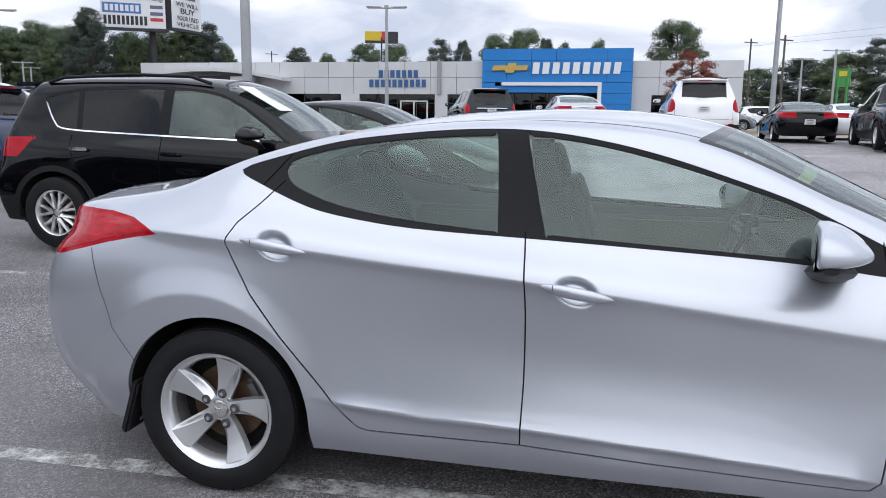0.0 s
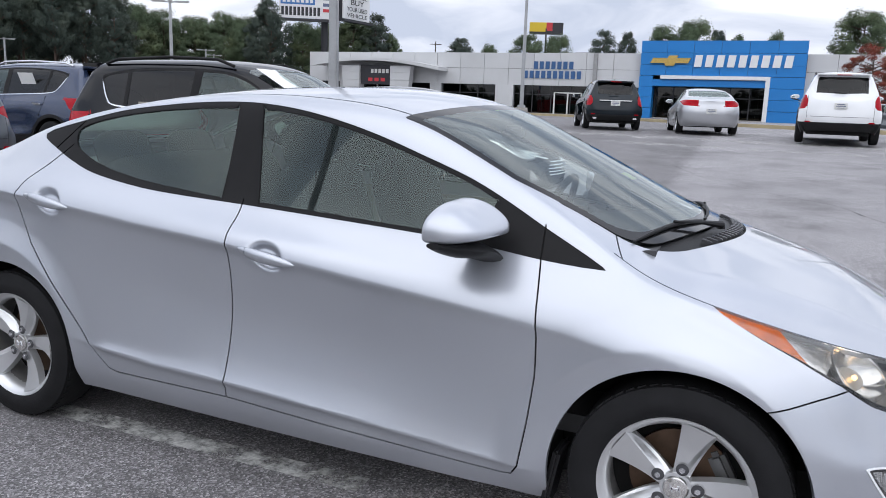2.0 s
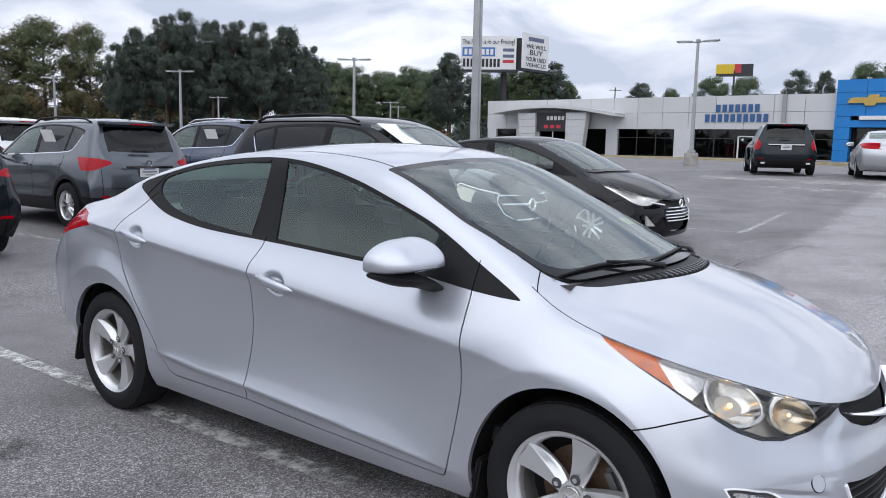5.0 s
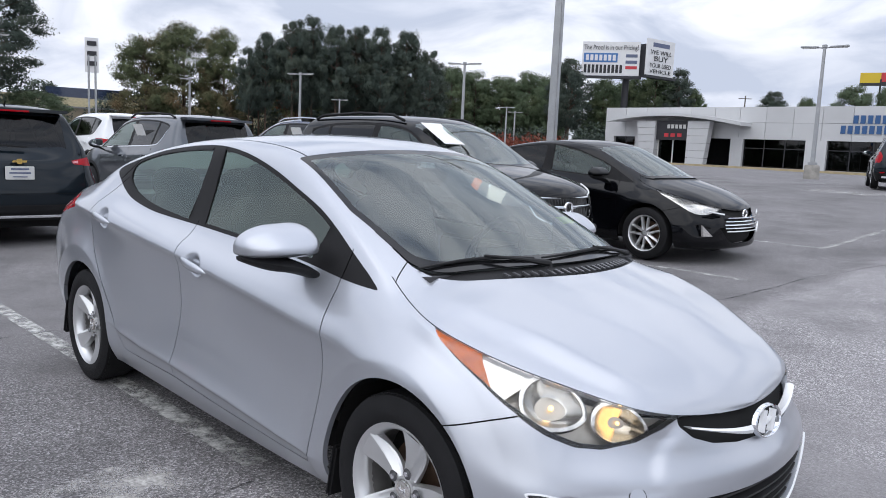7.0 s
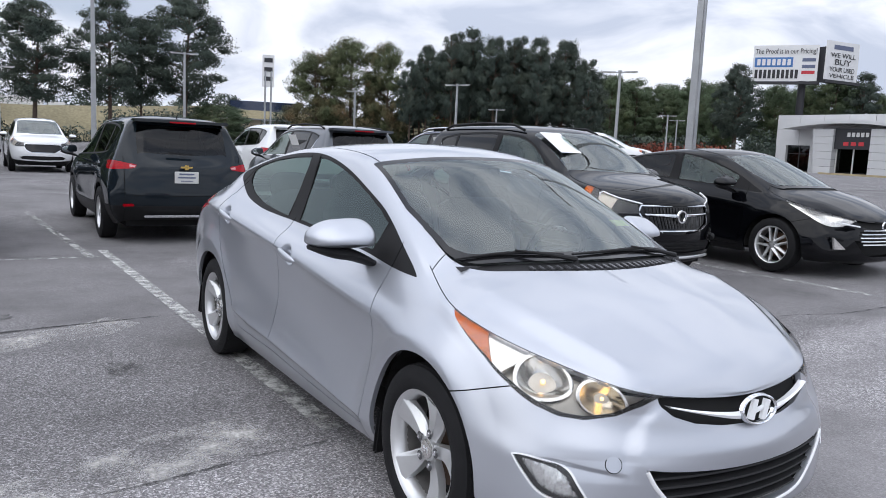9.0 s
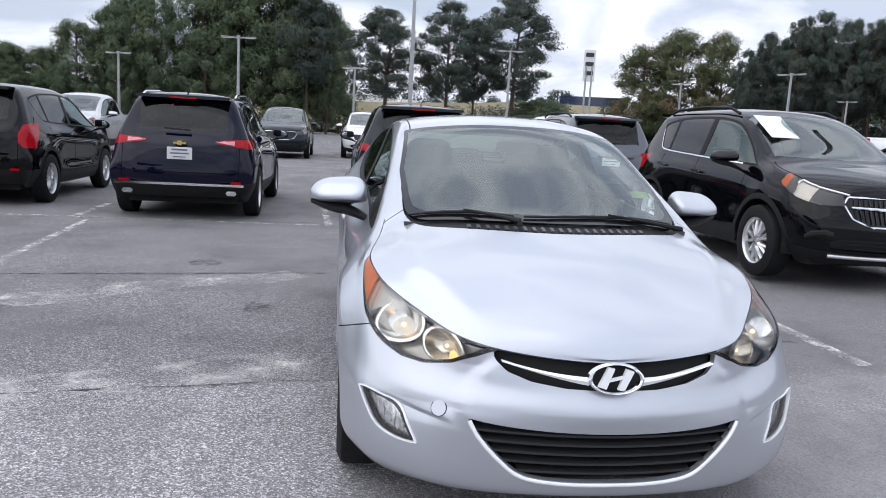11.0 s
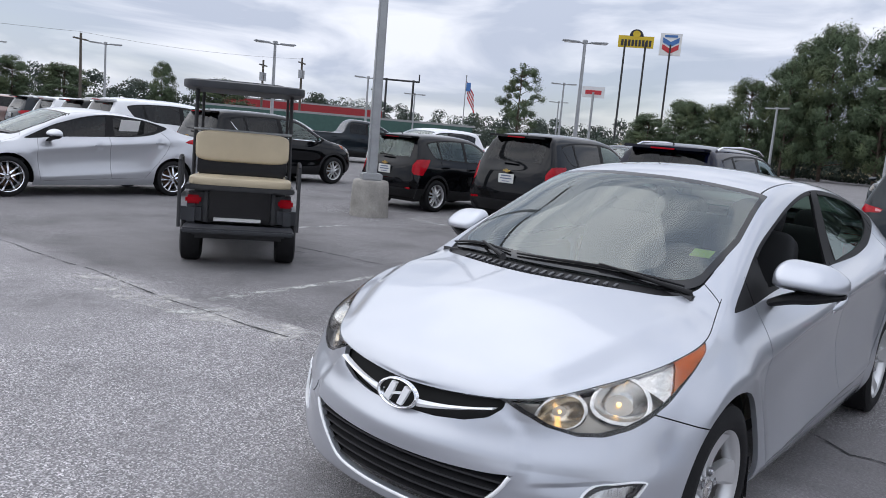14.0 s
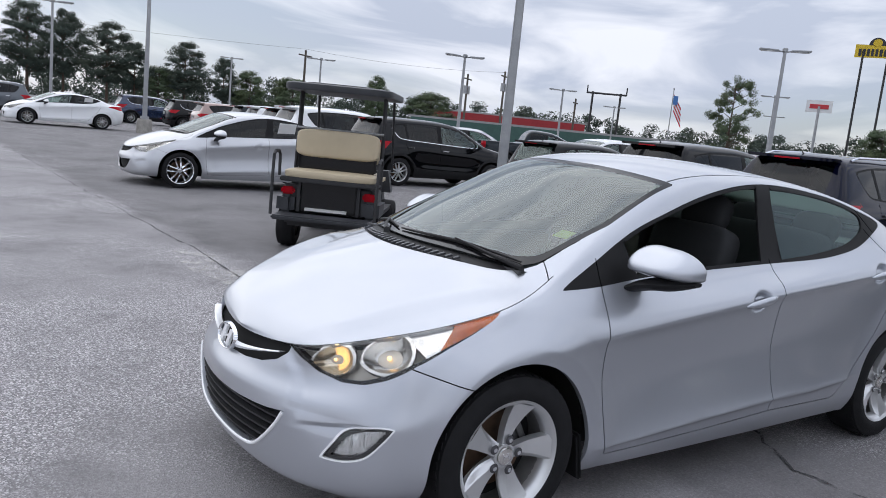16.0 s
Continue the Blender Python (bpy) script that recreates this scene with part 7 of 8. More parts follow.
PLANT_PINES = [("p", -68.5, 3.0, 12.3, 4.0), ("p", -68.0, 8.7, 13.0, 3.5), ("p", -70.6, 11.7, 11.9, 2.2), ("p", -68.0, 14.9, 14.4, 4.1), ("b", -67.4, 17.7, 4.5, 3.4), ("b", -84.5, -41.1, 6.3, 3.0), ("b", -84.2, -36.8, 8.0, 3.0), ("b", -84.6, -33.0, 7.7, 2.6), ("s", -74.2, -53.3, 10.9, 3.3)]
PLANT_SOUTH = [("p", -9.2, -84.5, 9.7, 2.6), ("p", -12.8, -81.9, 8.8, 3.0), ("p", -15.3, -81.4, 7.1, 1.9), ("b", -18.5, -84.7, 5.1, 2.2), ("p", -21.1, -84.0, 8.1, 2.6), ("p", -26.5, -87.6, 7.1, 2.0), ("b", -29.3, -86.6, 6.0, 2.4), ("b", -35.1, -87.6, 5.8, 3.3), ("b", -42.3, -79.6, 7.0, 1.8), ("b", -46.9, -74.5, 5.6, 3.5), ("p", -6.0, -84.9, 9.9, 3.2)]
PLANT_BEHIND = [(k, x * 1.07 + q, y * 1.07 - q, h * .93, w * 1.1) for i, (k, x, y, h, w) in enumerate(PLANT_WEST[3:] + PLANT_BACK[2:8] + PLANT_NORTH) for q in (2.2 if i % 2 else -1.6,)]
rng = random.Random(5)
for i, (k, x, y, top, half) in enumerate(PLANT_WEST + PLANT_NORTH + PLANT_EAST + PLANT_EASTR + PLANT_BACK + PLANT_PINES + PLANT_SOUTH + PLANT_BEHIND):
    model = TREES[k][i % len(TREES[k])]
    z = ground_z(x, y)
    s = half / (4.6 if k == "p" else 5.1)
    m = Matrix.Translation((x, y, z)) @ Matrix.Rotation(rng.uniform(0, 6.28), 4, "Z") @ Matrix.Diagonal((s, s, (top - z) / 15.8, 1))
    copy_thing(model, m)
for group in TREES.values():
    for k, t in enumerate(group):
        t.matrix_basis = pose(-104 - 4 * k, 60 + 7 * k + len(group) * 5, .75)
# far woods and low scrub along the edge of the lot
rngw = np.random.default_rng(11)
cs, rs = [], []
for h in np.arange(60, 290, .55):
    a, d = radians(h), rngw.uniform(175, 235)
    top = rngw.uniform(5, 9.5) * (1.3 if 95 < h < 175 else 1.0)
    for z in np.arange(.5, top, 2.4):
        cs.append((d * math.cos(a) + rngw.normal(0, 3), d * math.sin(a) + rngw.normal(0, 3), z)), rs.append(rngw.uniform(1.6, 3.2))
V, F, N = leaf_cloud(rngw, cs, rs, 230, .36, 0)
tagged(obj("far_woods", V, F, M["needles"], normals=N), "dark line of distant woods beyond the lot", "woods", kind="stuff")
cs, rs = [], []
for h in np.arange(112, 226, .5):
    a = radians(h)
    d = rngw.uniform(98, 112) if h < 205 else rngw.uniform(112, 125)
    for z in np.arange(.4, rngw.uniform(2.0, 5.0) * (.35 if 172 < h < 192 else 1.0 if h < 200 else .6), 1.3):
        cs.append((d * math.cos(a), d * math.sin(a), z + .5)), rs.append(rngw.uniform(1.2, 2.2))
V, F, N = leaf_cloud(rngw, cs, rs, 260, .20, .05)
tagged(obj("undergrowth", V, F, M["needles"], normals=N), "dark undergrowth beneath the trees", "bushes", kind="stuff")
cs, rs = [], []
for i in range(70):
    x, y = -56 - rngw.uniform(0, 14), 70 + rngw.uniform(-2, 8)
    cs.append((x, y, .9 + rngw.uniform(0, 2.2))), rs.append(rngw.uniform(.6, 1.2))
V, F, N = leaf_cloud(rngw, cs, rs, 70, .2)
tagged(obj("red_shrubs", V, F, M["redleaf"], normals=N), "dark red shrubs beside the showroom", "bushes", kind="stuff")

# the dry bank of the highway beyond the trees, and lorries on it
rows = []
for x, y, top in ((-116, -60, 3.6), (-114, -20, 4.4), (-113.5, -1, 4.7), (-113.4, 6, 4.8), (-115, 20, 5.6), (-117.9, 28, 6.3), (-114.8, 38.4, 6.1), (-105.3, 59.4, 5.5), (-100.5, 67, 5.1), (-94, 80, 3.2), (-88, 96, 1.2)):
    rows.append([(x + 9, y, .45), (x + 4, y, .45 + top * .45), (x, y, top), (x - 14, y, top - .1), (x - 40, y, 0)])
vs = [v for r in rows for v in r]
fs = [(i * 5 + j, i * 5 + j + 1, i * 5 + j + 6, i * 5 + j + 5) for i in range(len(rows) - 1) for j in range(4)]
tagged(obj("grass_bank", vs, fs, M["drygrass"], smooth=True), "dry yellow-brown grass bank of a highway beyond the trees", "bank", kind="structure")


def lorry(x, y, z, yaw, paint, label):
    root = thing(paint + "_lorry", pose(x, y, z, 0, 0, yaw), label, "lorry")
    for name, sx, cx, cz, sz, m in (("trailer", 11.0, 0, 2.45, 2.7, paint), ("cab", 2.2, 7.2, 1.9, 2.7, paint), ("chassis", 14.0, 1.0, .95, .3, "trim")):
        bm = bmesh.new()
        box(bm, cx, 0, cz, sx, 2.5, sz, .06)
        part(name, bm, M[m], root)
    for wx in (-4.4, -3.2, 4.4, 7.4):
        bm = bmesh.new()
        for sgn in (-1, 1):
            tube(bm, (wx, sgn * 1.25, .5), (wx, sgn * .95, .5), .5, .5, 16)
        part("wheel_pair", bm, M["rubber"], root)


lorry(-121.5, 40.5, 4.0, 72, "blue", "dark blue lorry with a box trailer on the highway")
lorry(-122.5, 2.5, 2.4, 90, "white", "white lorry with a box trailer on the highway")

# ---- light poles ----
M["galv"] = mat("galvanised_steel", (0.36, 0.37, 0.38), 0.5, 0.5, var=.12, var_scale=4, fine=.08, fine_scale=40)
M["concrete"] = mat("cast_concrete", (0.30, 0.285, 0.26), 0.9, var=.28, var_scale=4, fine=.15, fine_scale=45, bump=.35, bump_scale=60)
M["darksteel"] = mat("dark_steel", (0.03, 0.03, 0.032), 0.6, var=.1)
M["wood"] = mat("weathered_pole", (0.10, 0.085, 0.07), 0.9, var=.25, var_scale=3)


def light_pole(x, y, top, yaw=0, base=False, r=.06, arm=.75):
    z = ground_z(x, y)
    root = thing("light_pole", pose(x, y, z, 0, 0, yaw), "grey steel light pole with two lamp heads" + (" on concrete" if base else ""), "lamp post", "light poles on the lot")
    h, b = top - z, 0.0
    if base:
        bm = bmesh.new()
        lathe(bm, [(-.05, .01), (-.05, .335), (.50, .315), (.60, .30), (.62, .28), (.62, .01)], 28, "Z")
        part("base", bm, M["concrete"], root, "stained concrete base", smooth=True)
        bm = bmesh.new()
        box(bm, 0, 0, .68, .34, .34, .12, .02)
        part("base_cover", bm, M["galv"], root)
        b = .62
    bm = bmesh.new()
    g = box(bm, 0, 0, (h + b) / 2, 2 * r, 2 * r, h - b, r * .3)
    for v in g:
        k = 1 - .35 * (v.co.z - b) / (h - b)
        v.co.x, v.co.y = v.co.x * k, v.co.y * k
    part("pole", bm, M["galv"], root, smooth=True)
    for sgn in (-1, 1):
        bm = bmesh.new()
        tube(bm, (0, 0, h - .06), (sgn * .25, 0, h - .02), .03, .03, 8)
        part("arm", bm, M["galv"], root)
        bm = bmesh.new()
        box(bm, sgn * (.22 + arm / 2), 0, h, arm, .26, .07, .02, turn=Matrix.Rotation(-sgn * .04, 4, "Y"))
        head = part("lamp_head", bm, M["galv"], root)
        bm = bmesh.new()
        box(bm, sgn * (.26 + arm / 2), 0, h - .045, arm * .7, .2, .02)
        part("lens", bm, M["plate"], head)
    bm = bmesh.new()
    box(bm, 0, 0, h + .02, .2, .2, .14, .02)
    part("cap", bm, M["galv"], root)
    return root


for x, y, top, yaw, base, r in ((-6.0, 9.05, 8.0, 20, True, .085), (-5.35, -7.8, 7.5, -35, True, .085), (-25.6, 1.7, 6.25, 80, True, .09), (-10.55, 33.3, 6.5, 10, True, .09), (6.2, 29.1, 8.2, 10, True, .09),
                                (-43.2, 27.8, 6.0, 30, False, .09), (-64.9, 30.1, 6.6, 30, False, .1), (-28.8, 29.4, 6.2, 30, False, .09), (-65.9, 47.6, 6.0, 30, False, .1), (-57, 64.6, 6.3, 30, False, .1), (-62.9, 72.8, 6.3, 30, False, .1),
                                (-54.3, 11.6, 7.4, 80, False, .1), (-53.6, -16.5, 5.4, 70, False, .09), (-40.3, -6.6, 5.7, 80, False, .09), (-55.6, 0, 5.5, 80, False, .09), (-2.6, -41.8, 5.9, -10, False, .08), (-5.2, -33, 7.6, -10, True, .1),
                                (-19.2, -63.5, 5.7, -20, False, .09), (-19.9, -47.1, 5.4, -20, False, .08), (-18.7, -28.3, 5.05, -20, False, .08), (-33.9, -37.8, 5.0, -30, False, .08), (-47.3, -45.7, 4.9, -40, False, .08),
                                (-25.3, -15.8, 5.9, -50, False, .09), (-47, -30.2, 6.1, -55, False, .09), (-63.8, -41.1, 5.8, -55, False, .09), (17.2, 74.8, 7.0, 0, False, .1), (17.4, 64.5, 6.9, 0, False, .1)):
    light_pole(x, y, top, yaw, base, r)


def utility_pole(x, y, top, cans=True):
    root = thing("utility_pole", pose(x, y, ground_z(x, y), 0, 0, 35), "wooden utility pole with a crossarm", "utility pole", "utility poles")
    bm = bmesh.new()
    tube(bm, (0, 0, 0), (0, 0, top), .14, .10, 8)
    part("pole", bm, M["wood"], root, smooth=True)
    bm = bmesh.new()
    box(bm, 0, 0, top - .5, 2.2, .12, .12)
    part("crossarm", bm, M["wood"], root)
    for sgn in (-1, 1) if cans else ():
        bm = bmesh.new()
        tube(bm, (sgn * .42, 0, top - 2.0), (sgn * .42, 0, top - 1.2), .2, .2, 10)
        part("transformer", bm, M["galv"], root)


for x, y, top, cans in ((-43.2, -62.4, 7.3, True), (-46.2, -60.2, 7.9, True), (17.5, 105, 11, False), (17.6, 85, 9.4, False), (-60, 130, 12, False), (-27, -66, 7.5, False), (-58, -62, 6.4, False)):
    utility_pole(x, y, top, cans)
for i, (a, b) in enumerate((((17.6, 85, 9.9), (60, 40, 12)), ((17.6, 85, 9.3), (60, 40, 11.2)), ((17.5, 105, 11), (17.6, 85, 9.9)), ((-46.2, -60.2, 7.8), (-27, -66, 7.6)), ((-27, -66, 7.6), (10, -80, 8)))):
    bm = bmesh.new()
    pts = [Vector(a).lerp(Vector(b), t) - Vector((0, 0, 1.6 * t * (1 - t))) for t in np.linspace(0, 1, 9)]
    sweep(bm, pts, [.010] * len(pts), 5)
    tagged(part("overhead_cable", bm, M["darksteel"]), "thin dark overhead power cable", "cable")


# ---- signs ----
M["signwhite"] = mat("sign_white", (0.72, 0.72, 0.72), 0.5, var=.03, var_scale=2)
M["signblue"] = mat("sign_blue", (0.06, 0.17, 0.42), 0.5, var=.05, var_scale=2)
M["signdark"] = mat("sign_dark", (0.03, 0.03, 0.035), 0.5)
M["signred"] = mat("sign_red", (0.50, 0.04, 0.05), 0.5)
M["signyellow"] = mat("sign_yellow", (0.62, 0.44, 0.03), 0.5)
M["signgreen"] = mat("sign_green", (0.05, 0.26, 0.06), 0.5)


def panel(parent, name, material, m, u0, v0, u1, v1, w0=0.0, w1=.05, label=""):
    """A slab in a sign's own plane: u along it, v up, w towards the viewer."""
    bm = bmesh.new()
    g = box(bm, (u0 + u1) / 2, -(w0 + w1) / 2, (v0 + v1) / 2, abs(u1 - u0), w1 - w0, abs(v1 - v0))
    bmesh.ops.transform(bm, matrix=m, verts=g)
    return part(name, bm, M[material], parent, label)


def words(parent, text, material, m, u, v, size, width=None):
    """Raised lettering in a sign's own plane."""
    c = bpy.data.curves.new("lettering", "FONT")
    c.body, c.size, c.extrude, c.align_x, c.align_y = text, size, .01, "CENTER", "CENTER"
    tmp = bpy.data.objects.new("lettering", c)
    scene.collection.objects.link(tmp)
    me = bpy.data.meshes.new_from_object(tmp.evaluated_get(bpy.context.evaluated_depsgraph_get()))
    bpy.data.objects.remove(tmp)
    bpy.data.curves.remove(c)
    k = 1.0
    if width:
        w = max(q.co.x for q in me.vertices) - min(q.co.x for q in me.vertices)
        k = width / w
    me.transform(Matrix.Diagonal((k, 1, 1, 1)))
    place = m @ Matrix.Translation((u, -.08, v)) @ Matrix.Rotation(math.pi / 2, 4, "X")
    # part the letters into words at the wide gaps
    spans = sorted((min(me.vertices[i].co.x for i in f.vertices), max(me.vertices[i].co.x for i in f.vertices)) for f in me.polygons)
    cuts, far = [], spans[0][1]
    for lo, hi in spans:
        if lo - far > .12 * size * k:
            cuts.append((lo + far) / 2)
        far = max(far, hi)
    for lo, hi in zip([-1e9] + cuts, cuts + [1e9]):
        fs = [f for f in me.polygons if lo < me.vertices[f.vertices[0]].co.x < hi]
        used = sorted({i for f in fs for i in f.vertices})
        at_ = {i: j for j, i in enumerate(used)}
        obj("lettering", [place @ me.vertices[i].co for i in used], [[at_[i] for i in f.vertices] for f in fs], M[material], parent)
    bpy.data.meshes.remove(me)


def letter_bars(parent, material, m, u0, u1, v0, v1, count, depth=.12, lean=0.0):
    """A brand name as a row of plain bars, one a letter."""
    step = (u1 - u0) / count
    for i in range(count):
        bm = bmesh.new()
        w = step * .66
        a = u0 + step * (i + .17)
        pts = [(a, v0), (a + w, v0), (a + w + lean, v1), (a + lean, v1)]
        q = w * .30
        ring = [(a + q, v0 + (v1 - v0) * .28), (a + w - q * .2, v0 + (v1 - v0) * .28), (a + w - q * .2, v0 + (v1 - v0) * .72), (a + q, v0 + (v1 - v0) * .72)]
        extrude_outline(bm, pts, depth, lambda u, v, w_: m @ Vector((u, -w_, v)))
        part("letter_bar", bm, M[material], parent)


def facing(x0, y0, x1, y1, z=0):
    """The plane through two ground points, seen from the side of the lot."""
    d = Vector((x1 - x0, y1 - y0, 0)).normalized()
    return Matrix.Translation((x0, y0, z)) @ Matrix(((d.x, -d.y, 0, 0), (d.y, d.x, 0, 0), (0, 0, 1, 0), (0, 0, 0, 1))), math.hypot(x1 - x0, y1 - y0)


def billboard():
    root = thing("billboard", Matrix.Identity(4), "V-shaped white roadside billboard on a dark post", "billboard")
    m, w = facing(-68.7, 93.9, -61.6, 98.4)
    panel(root, "front_face", "signwhite", m, 0, 13.2, w, 18.1, -.25, 0)
    panel(root, "catwalk", "signdark", m, -.4, 12.75, w + .4, 13.1, -.6, .5)
    words(root, "The Proof is in our Pricing!", "signdark", m, w / 2, 17.25, 1.0, w * .94)
    panel(root, "name_band", "signblue", m, .25, 15.1, w * .62, 16.45, 0, .03, "blue band with plain bars for a name")
    letter_bars(root, "signwhite", m, .45, w * .6, 15.35, 16.2, 7, .06)
    letter_bars(root, "signdark", m, .25, w * .72, 13.55, 14.75, 10, .05)
    for i, v in enumerate((16.1, 15.2, 14.4)):
        panel(root, "name_bar", ("platebar", "platebar", "signred")[i], m, w * .76, v - .25, w * .96, v + .2, 0, .03)
    m2, w2 = facing(-60.3, 98.2, -59.6, 104.6)
    panel(root, "side_face", "signwhite", m2, 0, 13.4, w2, 18.6, -.25, 0)
    panel(root, "catwalk", "signdark", m2, -.3, 12.95, w2 + .3, 13.3, -.6, .4)
    for text, v, s in (("WE WILL", 16.7, .9), ("BUY", 15.8, 1.1), ("YOUR USED", 14.8, .9), ("VEHICLE", 13.95, .8)):
        words(root, text, "signdark", m2, w2 / 2, v, s, w2 * (.5 if text == "BUY" else .78))
    panel(root, "name_bar", "platebar", m2, w2 * .2, 17.5, w2 * .8, 18.1, 0, .03)
    bm = bmesh.new()
    box(bm, -61.9, 100.0, 15.6, 2.2, 2.0, 4.6)
    tube(bm, (-64, 98.8, .7), (-64, 98.8, 13.5), .55, .5, 14)
    part("post", bm, M["signdark"], root, smooth=True)


billboard()


def tall_sign(name, label, a, b, z0, z1, face, posts, build=None, post_mat="darksteel", r=.2):
    root = thing(name, Matrix.Identity(4), label, "sign")
    m, w = facing(*a, *b)
    panel(root, "face", face, m, 0, z0, w, z1, -.3, 0)
    for t in posts:
        bm = bmesh.new()
        p = Vector((a[0], a[1], 0)).lerp(Vector((b[0], b[1], 0)), t)
        tube(bm, (p.x, p.y, ground_z(p.x, p.y)), (p.x, p.y, (z0 + z1) / 2), r, r * .9, 10)
        part("post", bm, M[post_mat], root, smooth=True)
    if build:
        build(root, m, w)
    return root


def inn(root, m, w):
    letter_bars(root, "signdark", m, w * .07, w * .95, 20.75, 21.9, 9, .06)
    bm = bmesh.new()
    pts = [(w / 2 + w * .2 * math.cos(t), 22.5 + 1.3 * math.sin(t)) for t in np.linspace(0, math.pi, 14)]
    extrude_outline(bm, pts, .3, lambda u, v, q: m @ Vector((u, q, v)))
    part("arched_top", bm, M["signdark"], root, "dark arched top with yellow centre")
    bm = bmesh.new()
    pts = [(w / 2 + w * .11 * math.cos(t), 22.95 + .6 * math.sin(t)) for t in np.linspace(0, 2 * math.pi, 14)[:-1]]
    extrude_outline(bm, pts, .05, lambda u, v, q: m @ Vector((u, -q, v)))
    part("disc", bm, M["signyellow"], root)


def chevrons(root, m, w):
    for v, c in ((22.6, "signblue"), (21.3, "signred")):
        bm = bmesh.new()
        h = .95
        extrude_outline(bm, [(w * .12, v + .5), (w / 2, v - .35), (w * .88, v + .5), (w * .88, v + .5 + h), (w / 2, v - .35 + h), (w * .12, v + .5 + h)], .05, lambda u, q, t: m @ Vector((u, -t, q)))
        part("chevron_shape", bm, M[c], root)
    panel(root, "name_bar", "signblue", m, w * .2, 24.05, w * .8, 24.5, 0, .05)


tall_sign("motel_sign", "yellow motel sign with dark bars on two tall posts", (-127.7, -70.0), (-130.8, -64.4), 20.5, 22.6, "signyellow", (.2, .78), inn)
tall_sign("fuel_sign", "white fuel-station sign with blue and red chevrons", (-140.2, -67.7), (-141.9, -64.0), 20.6, 24.8, "signwhite", (.5,), chevrons)
tall_sign("red_lettered_sign", "white sign with a red name bar on a pole", (-90.7, -54.5), (-92.3, -51.9), 8.4, 9.9, "signwhite", (.5,), lambda r, m, w: panel(r, "name_bar", "signred", m, w * .14, 8.85, w * .86, 9.4, 0, .05), "galv", .18)
tall_sign("dealer_pylon", "tall white dealer pylon with dark bars", (-55.2, 17.65), (-54.95, 18.5), 5.6, 8.0, "signwhite", (.25, .75), lambda r, m, w: [panel(r, "name_bar", "signdark", m, w * .15, v, w * .85, v + .32, 0, .05) for v in (7.45, 6.75, 6.05)], "galv", .08)
tall_sign("far_billboard", "small far billboard in yellow, red and black", (-54.5, 168), (-47.3, 170), 17.6, 20.2, "signdark", (.5,), lambda r, m, w: [panel(r, "yellow_part", "signyellow", m, 0, 18.2, w * .5, 20.2, 0, .05), panel(r, "red_part", "signred", m, w * .5, 18.4, w * .68, 20.2, 0, .05)])
tall_sign("green_sign", "green dealer sign with a yellow shape on a post", (17.5, 64.6), (18.6, 64.4), 4.1, 5.5, "signgreen", (.2, .8), lambda r, m, w: panel(r, "yellow_shape", "signyellow", m, w * .25, 4.9, w * .75, 5.3, 0, .05), "signgreen", .1)
root = thing("goal_shaped_frame", Matrix.Identity(4), "bare steel sign frame with two posts and a bar", "sign frame")
for p in ((-80.9, -82.8), (-83.8, -79.9)):
    bm = bmesh.new()
    tube(bm, (*p, 0), (*p, 9.4), .16, .16, 8)
    part("post", bm, M["darksteel"], root)
bm = bmesh.new()
tube(bm, (-80.3, -83.4, 9.2), (-84.4, -79.3, 9.2), .14, .14, 8)
part("bar", bm, M["darksteel"], root)
for p in ((-80.3, -83.4), (-84.4, -79.3)):
    bm = bmesh.new()
    tube(bm, (*p, 9.1), (*p, 10.3), .1, .1, 8)
    part("upright", bm, M["darksteel"], root)
flag = thing("flagpole", pose(-65.8, -55, 0, 0, 0, 128), "grey flagpole with a striped flag hanging down", "flagpole")
bm = bmesh.new()
tube(bm, (0, 0, 0), (0, 0, 8.4), .07, .05, 8)
ball(bm, (0, 0, 8.45), .1, .1, .1, 8, 6)
part("pole", bm, M["galv"], flag, smooth=True)
for i in range(7):
    bm = bmesh.new()
    cols = []
    for j in range(9):
        t = j / 8
        x = .06 + t * .95
        top = 7.9 - t * 1.5
        y = .12 * math.sin(t * 6 + i * .3)
        w = 1.95 * (1 - .1 * t) / 7
        cols.append([bm.verts.new((x + i * .03, y, top - i * w - t * i * .06)), bm.verts.new((x + i * .03, y, top - (i + 1) * w - t * i * .06))])
    for p, q in zip(cols, cols[1:]):
        bm.faces.new((p[0], q[0], q[1], p[1]))
    stripe = part("flag_stripe", bm, M["signred" if i % 2 == 0 else "signwhite"], flag)
bm = bmesh.new()
box(bm, .32, -.14, 7.2, .5, .02, .95, turn=None)
part("flag_canton", bm, M["signblue"], flag)


# ---- showroom ----
M["acm"] = mat("white_cladding", (0.53, 0.535, 0.54), 0.45, var=.04, var_scale=.6, per_object=.04)
M["bluepanel"] = mat("blue_cladding", (0.010, 0.18, 0.50), 0.4, var=.05, var_scale=.5, per_object=.03)
M["shopglass"] = glass_mat("shop_glass", (0.14, 0.16, 0.17), 1.5)
M["roofgrey"] = mat("flat_roof", (0.3, 0.3, 0.3), .9, var=.1)
M["letterblue"] = mat("blue_letters", (0.035, 0.10, 0.24), .4)
M["kerb"] = mat("stained_kerb", (0.40, 0.33, 0.20), .9, var=.2, var_scale=2)
M["paving"] = mat("pale_paving", (0.42, 0.40, 0.37), .9, var=.12, var_scale=1)


